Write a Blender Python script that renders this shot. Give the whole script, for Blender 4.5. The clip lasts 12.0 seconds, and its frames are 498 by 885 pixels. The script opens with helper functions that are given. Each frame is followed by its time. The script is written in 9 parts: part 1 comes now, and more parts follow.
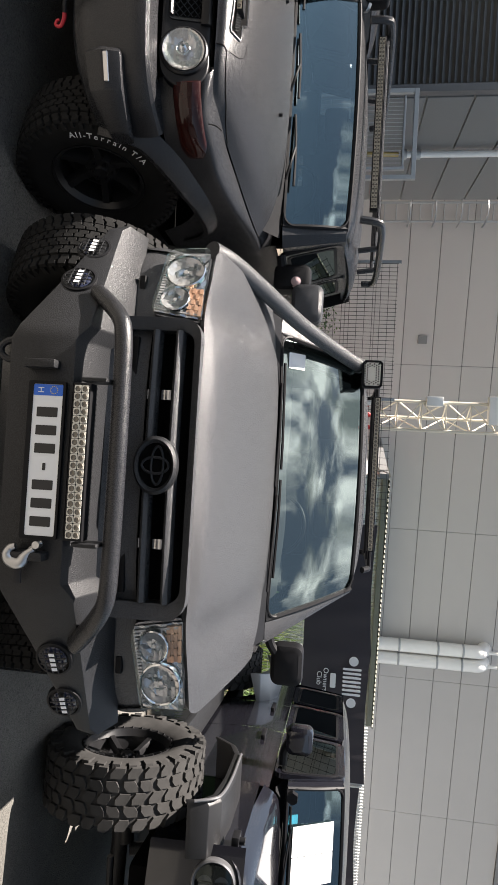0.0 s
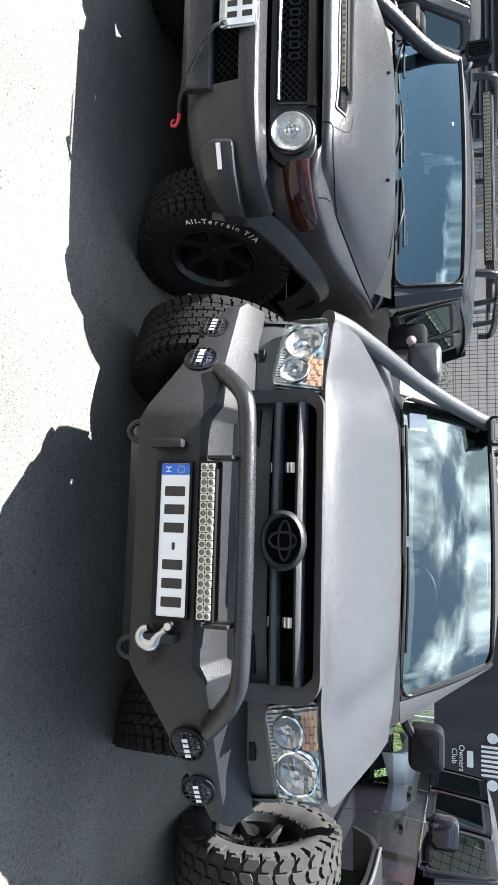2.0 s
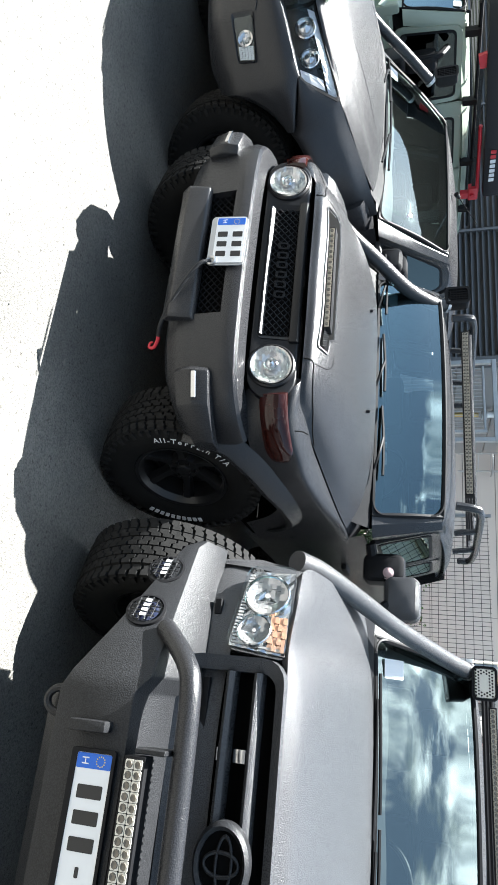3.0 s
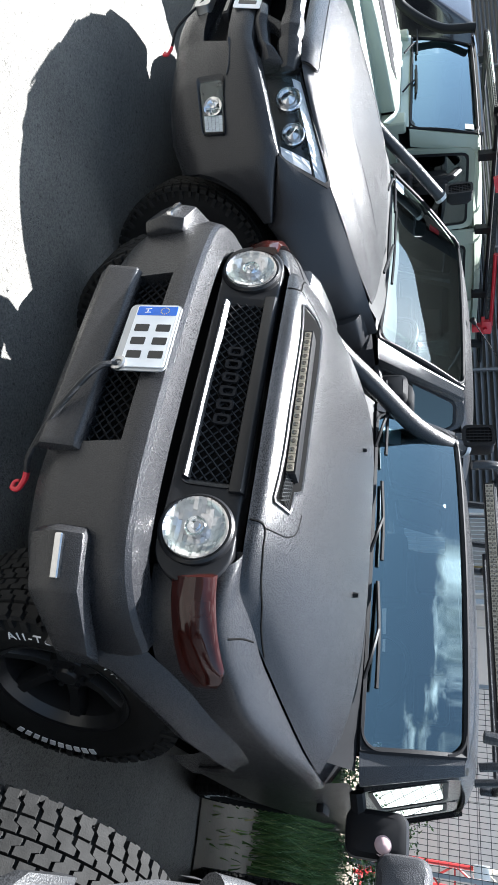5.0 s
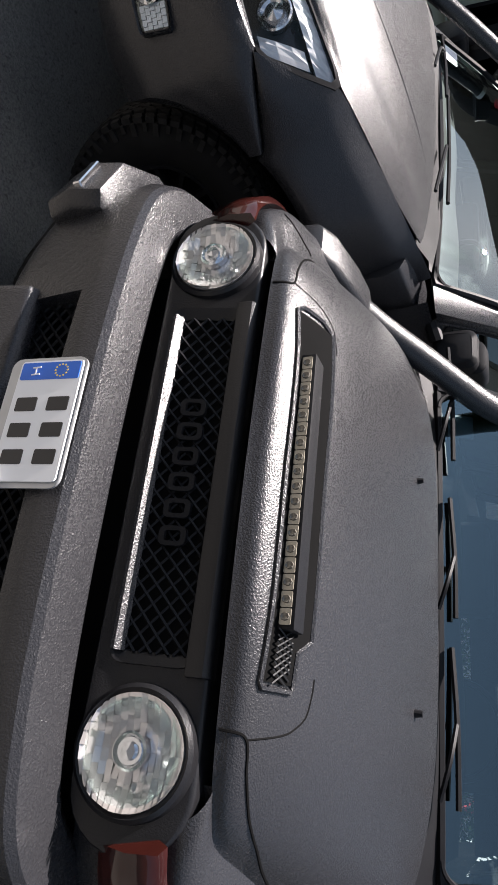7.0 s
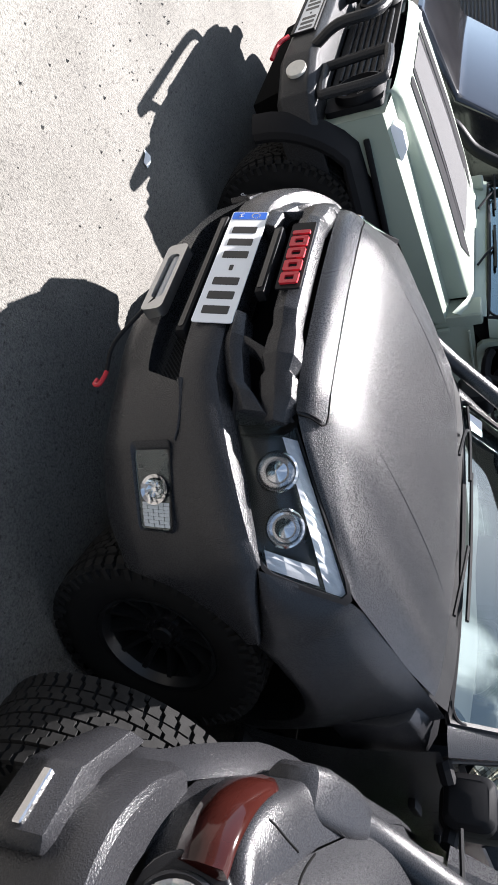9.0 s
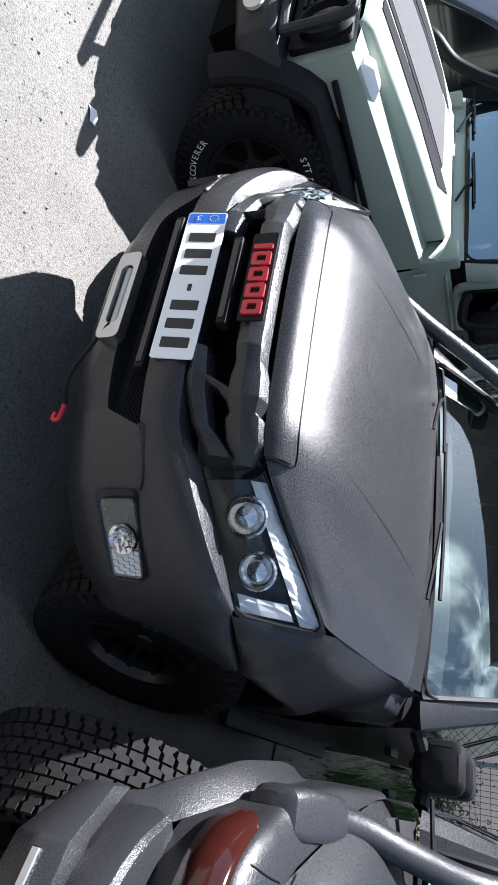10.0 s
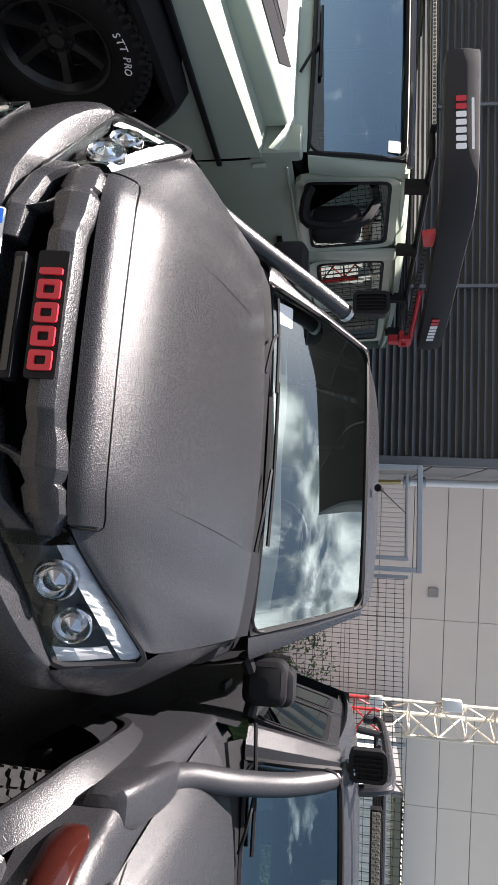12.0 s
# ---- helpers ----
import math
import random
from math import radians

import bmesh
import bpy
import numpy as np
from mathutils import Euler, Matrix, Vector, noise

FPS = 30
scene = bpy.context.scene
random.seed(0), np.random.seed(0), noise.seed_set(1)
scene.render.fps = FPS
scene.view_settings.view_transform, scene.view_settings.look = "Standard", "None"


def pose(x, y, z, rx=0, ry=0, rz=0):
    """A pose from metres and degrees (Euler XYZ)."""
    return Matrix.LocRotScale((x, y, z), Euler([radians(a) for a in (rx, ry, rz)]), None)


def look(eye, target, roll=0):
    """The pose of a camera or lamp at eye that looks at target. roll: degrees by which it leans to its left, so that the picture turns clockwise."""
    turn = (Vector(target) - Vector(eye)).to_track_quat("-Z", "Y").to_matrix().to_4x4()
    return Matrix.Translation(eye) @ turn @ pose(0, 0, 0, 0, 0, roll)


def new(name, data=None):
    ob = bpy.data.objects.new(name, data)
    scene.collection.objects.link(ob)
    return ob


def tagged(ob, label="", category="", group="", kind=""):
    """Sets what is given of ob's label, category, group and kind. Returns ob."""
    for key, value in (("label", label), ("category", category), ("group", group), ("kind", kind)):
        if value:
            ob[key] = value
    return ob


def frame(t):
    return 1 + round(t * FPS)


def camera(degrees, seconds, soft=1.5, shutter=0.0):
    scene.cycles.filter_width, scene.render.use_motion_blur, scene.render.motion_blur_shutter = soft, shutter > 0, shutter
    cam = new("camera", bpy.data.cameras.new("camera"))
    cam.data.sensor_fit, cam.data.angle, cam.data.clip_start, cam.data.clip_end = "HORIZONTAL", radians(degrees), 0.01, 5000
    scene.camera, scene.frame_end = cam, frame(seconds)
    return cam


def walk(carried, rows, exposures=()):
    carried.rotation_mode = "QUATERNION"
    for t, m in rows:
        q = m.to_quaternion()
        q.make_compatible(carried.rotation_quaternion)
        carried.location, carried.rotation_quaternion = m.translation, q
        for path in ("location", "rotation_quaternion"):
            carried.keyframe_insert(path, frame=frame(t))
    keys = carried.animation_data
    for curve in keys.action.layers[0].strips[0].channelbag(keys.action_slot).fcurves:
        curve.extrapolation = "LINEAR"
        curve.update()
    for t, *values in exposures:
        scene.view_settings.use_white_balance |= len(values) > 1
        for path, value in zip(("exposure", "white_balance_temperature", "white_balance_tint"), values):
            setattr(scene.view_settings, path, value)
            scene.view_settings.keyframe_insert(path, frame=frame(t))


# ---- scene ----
cam = camera(42.3, 12.0)
PATH = [
    (0, (0.087, 0.043, 1.67), (0.027, 2.021, 1.38), 93.1),
    (0.5, (0.155, 0.047, 1.663), (0.247, 2.024, 1.375), 93.7),
    (1, (0.168, 0.037, 1.657), (0.395, 2.001, 1.355), 93.8),
    (1.5, (0.17, 0.047, 1.648), (0.377, 1.974, 1.153), 93.0),
    (1.8, (0.164, 0.009, 1.636), (0.164, 1.917, 1.037), 91.3),
    (2, (0.038, 0.084, 1.597), (-0.191, 1.971, 0.975), 89.4),
    (2.5, (-0.171, 0.12, 1.59), (-0.601, 1.985, 1.008), 89.5),
    (3, (-0.313, 0.31, 1.57), (-1.053, 2.086, 1.021), 89.5),
    (3.2, (-0.375, 0.373, 1.589), (-1.226, 2.097, 1.039), 90.5),
    (4.8, (-0.874, 1.107, 1.536), (-1.887, 2.726, 0.943), 89.5),
    (5, (-0.916, 1.19, 1.525), (-2.004, 2.773, 0.968), 89.4),
    (5.5, (-1.068, 1.351, 1.537), (-2.035, 3.033, 1.052), 87.7),
    (6, (-1.271, 1.469, 1.577), (-2.045, 3.256, 1.123), 87.8),
    (6.5, (-1.47, 1.592, 1.55), (-2.198, 3.385, 1.045), 86.0),
    (7, (-1.695, 1.639, 1.518), (-2.497, 3.298, 0.741), 86.4),
    (7.2, (-1.799, 1.601, 1.525), (-2.523, 3.248, 0.65), 85.1),
    (8.8, (-2.622, 1.349, 1.534), (-3.817, 2.727, 0.715), 87.3),
    (9, (-2.694, 1.317, 1.537), (-3.861, 2.734, 0.744), 87.2),
    (9.5, (-2.889, 1.184, 1.58), (-3.842, 2.779, 0.841), 86.2),
    (10, (-3.043, 1.159, 1.56), (-3.952, 2.776, 0.813), 88.6),
    (10.5, (-3.25, 1.201, 1.583), (-4.161, 2.836, 0.877), 85.3),
    (11, (-3.363, 1.207, 1.599), (-4.086, 2.963, 0.972), 89.2),
    (11.5, (-3.559, 1.13, 1.647), (-4.095, 2.997, 1.17), 88.2),
    (11.7, (-3.561, 1.179, 1.651), (-4.072, 3.074, 1.27), 88.8),
    (12, (-3.663, 1.072, 1.645), (-4.058, 3.005, 1.318), 91.7),
]
EXPOSURES = [(0.0, 2.05, 6800, 14), (1.0, 2.1, 6650, 14), (1.5, 2.7, 6150, 11), (2.0, 2.87, 6100, 9), (3.2, 2.9, 6050, 7), (5.0, 2.9, 5900, 9), (5.5, 2.81, 6000, 11), (6.0, 2.55, 6350, 14), (6.6, 2.33, 6350, 16), (7.2, 1.87, 6550, 18), (8.8, 2.3, 6250, 15), (10.5, 2.25, 5780, 14), (11.2, 2.29, 5900, 16), (11.6, 2.33, 6350, 18), (12.0, 2.37, 6550, 18)]
walk(cam, [(t, look(eye, target, roll)) for t, eye, target, roll in PATH], EXPOSURES)

# ---- light ----
SUN = Vector((-0.56, 0.085, 0.83)).normalized()
world = bpy.data.worlds.new("world")
scene.world = world
world.use_nodes = True
wt = world.node_tree
wt.nodes.clear()
w_out = wt.nodes.new("ShaderNodeOutputWorld")
w_bg = wt.nodes.new("ShaderNodeBackground")
w_sky = wt.nodes.new("ShaderNodeTexSky")
w_sky.sky_type, w_sky.sun_disc = "NISHITA", False
w_sky.sun_elevation = math.asin(SUN.z)
w_sky.sun_rotation = math.atan2(SUN.x, SUN.y)
w_sky.air_density, w_sky.dust_density, w_sky.ozone_density = 1.0, 0.5, 0.6
# broken cumulus drifting over the whole sky
w_geo = wt.nodes.new("ShaderNodeTexCoord")
w_map = wt.nodes.new("ShaderNodeMapping")
w_map.inputs["Scale"].default_value = (4.0, 4.0, 4.0)
w_n = wt.nodes.new("ShaderNodeTexNoise")
w_n.inputs["Scale"].default_value, w_n.inputs["Detail"].default_value, w_n.inputs["Roughness"].default_value = 1.1, 8.0, 0.62
w_n.inputs["Distortion"].default_value = 0.0
w_r = wt.nodes.new("ShaderNodeValToRGB")
w_r.color_ramp.elements[0].position, w_r.color_ramp.elements[1].position = 0.45, 0.58
w_mix = wt.nodes.new("ShaderNodeMix")
w_mix.data_type = "RGBA"
w_n2 = wt.nodes.new("ShaderNodeTexNoise")
w_n2.inputs["Scale"].default_value, w_n2.inputs["Detail"].default_value = 2.4, 5.0
w_cl = wt.nodes.new("ShaderNodeValToRGB")
w_cl.color_ramp.elements[0].position, w_cl.color_ramp.elements[0].color = 0.38, (0.2, 0.235, 0.245, 1)
w_cl.color_ramp.elements[1].position, w_cl.color_ramp.elements[1].color = 0.62, (1, 1.03, 1.03, 1)
w_sc = wt.nodes.new("ShaderNodeVectorMath")
w_sc.operation = "SCALE"
w_sc.inputs["Scale"].default_value = 16.0
wt.links.new(w_cl.outputs["Color"], w_sc.inputs[0])
wt.links.new(w_sc.outputs["Vector"], w_mix.inputs["B"])
wt.links.new(w_geo.outputs["Generated"], w_map.inputs["Vector"])
wt.links.new(w_map.outputs["Vector"], w_n.inputs["Vector"])
wt.links.new(w_map.outputs["Vector"], w_n2.inputs["Vector"])
wt.links.new(w_n2.outputs["Fac"], w_cl.inputs["Fac"])
w_sep = wt.nodes.new("ShaderNodeSeparateXYZ")
w_up = wt.nodes.new("ShaderNodeMapRange")
w_up.inputs["From Min"].default_value, w_up.inputs["From Max"].default_value = 0.62, 0.97
w_up.inputs["To Min"].default_value, w_up.inputs["To Max"].default_value = -0.16, 0.015
w_add = wt.nodes.new("ShaderNodeMath")
wt.links.new(w_geo.outputs["Generated"], w_sep.inputs["Vector"])
wt.links.new(w_sep.outputs["Z"], w_up.inputs["Value"])
wt.links.new(w_n.outputs["Fac"], w_add.inputs[0])
wt.links.new(w_up.outputs["Result"], w_add.inputs[1])
wt.links.new(w_add.outputs["Value"], w_r.inputs["Fac"])
wt.links.new(w_r.outputs["Color"], w_mix.inputs["Factor"])
w_hs = wt.nodes.new("ShaderNodeHueSaturation")
w_hs.inputs["Saturation"].default_value, w_hs.inputs["Hue"].default_value = 0.76, 0.485
wt.links.new(w_sky.outputs["Color"], w_hs.inputs["Color"])
wt.links.new(w_hs.outputs["Color"], w_mix.inputs["A"])
wt.links.new(w_mix.outputs["Result"], w_bg.inputs["Color"])
w_bg.inputs["Strength"].default_value = 0.042
wt.links.new(w_bg.outputs["Background"], w_out.inputs["Surface"])
sun_data = bpy.data.lights.new("sun", "SUN")
sun_data.energy, sun_data.angle, sun_data.color = 5.0, radians(0.55), (1.0, 0.955, 0.89)
sun = new("sun", sun_data)
sun.matrix_basis = look(SUN * 30, (0, 0, 0))


# ---- materials ----
def mat(name, base, rough=0.5, metal=0.0, vary=0.12, scale=6.0, grain=0.0, grain_scale=400.0, coat=0.0, spec=0.5, dust=0.0, coat_rough=0.05, speck=0.0, uneven=0.07):
    """A surface with slow colour variation, fine grain relief and uneven gloss, at world scale."""
    m = bpy.data.materials.new(name)
    m.use_nodes = True
    nt = m.node_tree
    b = nt.nodes["Principled BSDF"]
    tc = nt.nodes.new("ShaderNodeTexCoord")
    big = nt.nodes.new("ShaderNodeTexNoise")
    big.inputs["Scale"].default_value, big.inputs["Detail"].default_value = scale, 6.0
    nt.links.new(tc.outputs["Object"], big.inputs["Vector"])
    ramp = nt.nodes.new("ShaderNodeMix")
    ramp.data_type = "RGBA"
    lo = tuple(c * (1 - vary) for c in base) + (1,)
    hi = tuple(min(1, c * (1 + vary) + dust) for c in base) + (1,)
    ramp.inputs["A"].default_value, ramp.inputs["B"].default_value = lo, hi
    nt.links.new(big.outputs["Fac"], ramp.inputs["Factor"])
    nt.links.new(ramp.outputs["Result"], b.inputs["Base Color"])
    b.inputs["Metallic"].default_value = metal
    b.inputs["Specular IOR Level"].default_value = spec
    if coat:
        b.inputs["Coat Weight"].default_value, b.inputs["Coat Roughness"].default_value = coat, coat_rough
    rr = nt.nodes.new("ShaderNodeMapRange")
    rr.inputs["To Min"].default_value, rr.inputs["To Max"].default_value = max(0.02, rough - uneven), min(1, rough + uneven)
    nt.links.new(big.outputs["Fac"], rr.inputs["Value"])
    nt.links.new(rr.outputs["Result"], b.inputs["Roughness"])
    if grain:
        fine = nt.nodes.new("ShaderNodeTexNoise")
        fine.inputs["Scale"].default_value, fine.inputs["Detail"].default_value = grain_scale, 3.0
        nt.links.new(tc.outputs["Object"], fine.inputs["Vector"])
        if speck:
            dots = nt.nodes.new("ShaderNodeMapRange")
            dots.inputs["From Min"].default_value, dots.inputs["From Max"].default_value = 0.4, 0.62
            dots.inputs["To Min"].default_value, dots.inputs["To Max"].default_value = 1 - speck, 1 + speck
            mul = nt.nodes.new("ShaderNodeMix")
            mul.data_type, mul.blend_type = "RGBA", "MULTIPLY"
            mul.inputs["Factor"].default_value = 1.0
            nt.links.new(fine.outputs["Fac"], dots.inputs["Value"])
            nt.links.new(ramp.outputs["Result"], mul.inputs["A"])
            nt.links.new(dots.outputs["Result"], mul.inputs["B"])
            nt.links.new(mul.outputs["Result"], b.inputs["Base Color"])
        bump = nt.nodes.new("ShaderNodeBump")
        bump.inputs["Strength"].default_value, bump.inputs["Distance"].default_value = grain, 0.0035
        nt.links.new(fine.outputs["Fac"], bump.inputs["Height"])
        nt.links.new(bump.outputs["Normal"], b.inputs["Normal"])
    return m


def glass_mat(name, tint, clear=0.8, ior=1.5, sheen=(0.86, 1.0, 0.97)):
    """A thin pane: tinted see-through, glossy by Fresnel."""
    m = bpy.data.materials.new(name)
    m.use_nodes = True
    nt = m.node_tree
    nt.nodes.clear()
    out = nt.nodes.new("ShaderNodeOutputMaterial")
    tr = nt.nodes.new("ShaderNodeBsdfTransparent")
    tr.inputs["Color"].default_value = tuple(c * clear for c in tint) + (1,)
    gl = nt.nodes.new("ShaderNodeBsdfGlossy")
    gl.inputs["Roughness"].default_value = 0.0
    gl.inputs["Color"].default_value = sheen + (1,)
    fr = nt.nodes.new("ShaderNodeFresnel")
    fr.inputs["IOR"].default_value = ior
    mix = nt.nodes.new("ShaderNodeMixShader")
    nt.links.new(fr.outputs["Fac"], mix.inputs["Fac"])
    nt.links.new(tr.outputs["BSDF"], mix.inputs[1])
    nt.links.new(gl.outputs["BSDF"], mix.inputs[2])
    nt.links.new(mix.outputs["Shader"], out.inputs["Surface"])
    m["pane"] = 1
    return m


def liner_mat(name, base, rough, depth):
    """Sprayed bed-liner coating: a skin of small rounded pimples, satin on top, a few millimetres apart."""
    m = bpy.data.materials.new(name)
    m.use_nodes = True
    nt = m.node_tree
    b = nt.nodes["Principled BSDF"]
    tc = nt.nodes.new("ShaderNodeTexCoord")

    def noise(scale, detail):
        n = nt.nodes.new("ShaderNodeTexNoise")
        n.inputs["Scale"].default_value, n.inputs["Detail"].default_value = scale, detail
        nt.links.new(tc.outputs["Object"], n.inputs["Vector"])
        return n
    slow, skin, fine = noise(1.7, 5.0), noise(270.0, 1.0), noise(620.0, 2.0)
    tone = nt.nodes.new("ShaderNodeMix")
    tone.data_type = "RGBA"
    tone.inputs["A"].default_value, tone.inputs["B"].default_value = tuple(c * 0.88 for c in base) + (1,), tuple(c * 1.12 for c in base) + (1,)
    nt.links.new(slow.outputs["Fac"], tone.inputs["Factor"])
    nt.links.new(tone.outputs["Result"], b.inputs["Base Color"])
    gloss = nt.nodes.new("ShaderNodeMapRange")
    gloss.inputs["From Min"].default_value, gloss.inputs["From Max"].default_value = 0.35, 0.65
    gloss.inputs["To Min"].default_value, gloss.inputs["To Max"].default_value = rough + 0.12, rough - 0.05
    nt.links.new(skin.outputs["Fac"], gloss.inputs["Value"])
    nt.links.new(gloss.outputs["Result"], b.inputs["Roughness"])
    b.inputs["Specular IOR Level"].default_value = 0.42
    both = nt.nodes.new("ShaderNodeMath")
    both.operation = "MULTIPLY_ADD"
    both.inputs[1].default_value = 0.35
    nt.links.new(fine.outputs["Fac"], both.inputs[0])
    nt.links.new(skin.outputs["Fac"], both.inputs[2])
    bump = nt.nodes.new("ShaderNodeBump")
    bump.inputs["Strength"].default_value, bump.inputs["Distance"].default_value = 1.0, depth
    nt.links.new(both.outputs["Value"], bump.inputs["Height"])
    nt.links.new(bump.outputs["Normal"], b.inputs["Normal"])
    return m


LINER = liner_mat("raptor_liner", (0.0175, 0.0177, 0.0196), 0.25, 0.0012)
LINER_GREY = liner_mat("grey_raptor_liner", (0.047, 0.0474, 0.05), 0.26, 0.0020)
STEEL_BLACK = mat("powder_coated_steel", (0.016, 0.0165, 0.018), 0.4, 0.0, 0.15, 5.0, 0.6, 240.0, spec=0.3, speck=0.4)
PLASTIC = mat("black_plastic", (0.008, 0.008, 0.009), 0.5, 0.0, 0.15, 8.0, 0.15, 500.0, spec=0.15)
GLOSS_BLACK = mat("gloss_black_paint", (0.008, 0.008, 0.011), 0.16, 0.0, 0.2, 5.0, coat=0.8)
RUBBER = mat("tyre_rubber", (0.010, 0.010, 0.010), 0.8, 0.0, 0.3, 14.0, 0.25, 220.0, dust=0.004, spec=0.12)
TREAD = mat("scuffed_tread_rubber", (0.012, 0.0118, 0.0115), 0.85, 0.0, 0.35, 30.0, 0.3, 260.0, dust=0.012, spec=0.12)
RUBBER_DUSTY = mat("dusty_tyre_rubber", (0.026, 0.025, 0.024), 0.85, 0.0, 0.35, 12.0, 0.3, 200.0, dust=0.016, spec=0.25)
# near-black that puts the shade of openings, gaps and undersides into colour
SHADE_BLACK = mat("near_black_shade", (0.005, 0.005, 0.005), 0.95, 0.0, 0.3, 10.0, spec=0.03)
BRIGHT_CHROME = mat("bright_chrome", (0.60, 0.57, 0.55), 0.14, 0.6, 0.05, 30.0)
CHROME = mat("chrome", (0.75, 0.76, 0.77), 0.12, 1.0, 0.05, 20.0)
ALLOY = mat("worn_alloy", (0.5, 0.5, 0.5), 0.35, 1.0, 0.15, 30.0, 0.1, 600.0)
REFLECTOR = mat("lamp_reflector", (0.62, 0.615, 0.615), 0.14, 1.0, 0.1, 60.0)
TRIM_DARK = mat("satin_black_trim", (0.0085, 0.0085, 0.0095), 0.33, 0.0, 0.15, 6.0, 0.2, 300.0, spec=0.3)
RIM_BLACK = mat("black_alloy_rim", (0.012, 0.012, 0.013), 0.35, 0.1, 0.2, 20.0)
RED_PAINT = mat("red_paint", (0.5, 0.018, 0.03), 0.4, 0.0, 0.15, 20.0)
INDICATOR = mat("red_brown_lens", (0.024, 0.0055, 0.0042), 0.1, 0.0, 0.5, 9.0, spec=0.4)
VINYL = mat("matt_black_vinyl", (0.011, 0.011, 0.013), 0.85, 0.0, 0.2, 9.0, spec=0.08)
LAMP_DARK = mat("smoked_lamp_bowl", (0.028, 0.025, 0.024), 0.22, 0.5, 0.4, 26.0)
PALE_REFLECTOR = mat("pale_reflector", (0.62, 0.62, 0.63), 0.3, 0.15, 0.1, 70.0)
LENS = glass_mat("clear_lens", (0.97, 0.98, 1.0), 0.97, 1.38)
LENS_DARK = glass_mat("smoked_lens", (0.45, 0.47, 0.5), 0.9)
WINDSCREEN = glass_mat("green_windscreen_glass", (0.72, 0.88, 0.84), 0.8, 2.9)
WINDSCREEN_BLUE = glass_mat("tinted_windscreen_glass", (0.5, 0.66, 0.72), 0.65, 2.5, (0.7, 0.93, 1.0))
# the reflected sky's blue is partly put into this tint and sheen colour
WINDSCREEN_DEEP = glass_mat("sky_reflection_blue_glass", (0.42, 0.6, 0.72), 0.6, 2.8, (0.72, 0.91, 1.0))
SIDE_GLASS = glass_mat("dark_side_glass", (0.3, 0.34, 0.35), 0.6, 1.75)
PLATE_WHITE = mat("plate_white", (0.78, 0.78, 0.77), 0.35, 0.0, 0.04, 9.0)
PLATE_BLUE = mat("plate_blue", (0.012, 0.12, 0.55), 0.35, 0.0, 0.05, 9.0)
INK = mat("black_ink", (0.012, 0.012, 0.013), 0.4, 0.0, 0.05, 9.0)
PAPER = mat("white_paper", (0.82, 0.82, 0.82), 0.7, 0.0, 0.03, 9.0)
WHITE_PRINT = mat("white_print", (0.75, 0.75, 0.76), 0.6, 0.0, 0.05, 12.0)
LED = mat("led_cup", (0.66, 0.63, 0.56), 0.35, 0.2, 0.1, 90.0)
LED_DULL = mat("dull_led_cup", (0.34, 0.31, 0.25), 0.35, 0.4, 0.3, 60.0)
SAGE = mat("sage_green_paint", (0.27, 0.315, 0.255), 0.38, 0.0, 0.08, 3.0, 0.05, 200.0, coat=0.25)
FABRIC = mat("black_canvas", (0.014, 0.013, 0.015), 0.85, 0.0, 0.25, 7.0, 0.35, 500.0)
SEAT = mat("dark_upholstery", (0.015, 0.015, 0.017), 0.85, 0.0, 0.2, 10.0, spec=0.2)
DASH = mat("dashboard_plastic", (0.016, 0.0165, 0.0175), 0.6, 0.0, 0.15, 8.0, spec=0.3)

from mathutils.bvhtree import BVHTree

# ---- building tools ----
ORIGIN = {}


def part(name, bm, material, parent=None, label="", smooth=32.0, at=None):
    """Links a bmesh as one mesh object, under a thing or under a part; its points are in the thing's own frame."""
    o = Vector(at) if at is not None else ORIGIN.get(parent.name, Vector()) if parent else Vector()
    bmesh.ops.recalc_face_normals(bm, faces=bm.faces[:])
    if material.get("pane"):
        # an open pane or lens looks away from the vehicle's middle
        if sum(f.normal.dot(f.calc_center_median() - Vector((0, 4.4, 0.7))) * f.calc_area() for f in bm.faces) < 0:
            bmesh.ops.reverse_faces(bm, faces=bm.faces[:])
    me = bpy.data.meshes.new(name)
    bm.to_mesh(me)
    bm.free()
    if o.length:
        me.transform(Matrix.Translation(-o))
    me.materials.append(material)
    if smooth:
        me.shade_smooth()
        me.set_sharp_from_angle(angle=radians(smooth))
    ob = new(name, me)
    if parent:
        ob.parent = parent
        ORIGIN[ob.name] = o
    elif at is not None:
        ob.location = o
    if label:
        ob["label"] = label
    return ob


def thing(name, origin, place, label, category, group=""):
    """An Empty at a thing's base. Parts are given in the thing's frame, in which the base is at origin."""
    ob = new(name)
    ob.empty_display_size = 0.2
    ob.location = place
    ORIGIN[ob.name] = Vector(origin)
    return tagged(ob, label, category, group)


def cr(pts, n):
    """A smooth line through the points, n steps a span."""
    p = [Vector(q) for q in pts]
    p = [p[0] * 2 - p[1]] + p + [p[-1] * 2 - p[-2]]
    out = []
    for i in range(1, len(p) - 2):
        a, b, c, d = p[i - 1:i + 3]
        for k in range(n):
            t = k / n
            out.append(0.5 * (2 * b + (c - a) * t + (2 * a - 5 * b + 4 * c - d) * t * t + (3 * b - a - 3 * c + d) * t ** 3))
    return out + [p[-2]]


def grid(bm, rows, wrap=False):
    vs = [[bm.verts.new(p) for p in r] for r in rows]
    for a, b in zip(vs, vs[1:]):
        m = len(a)
        for i in range(m if wrap else m - 1):
            bm.faces.new((a[i], a[(i + 1) % m], b[(i + 1) % m], b[i]))
    return vs


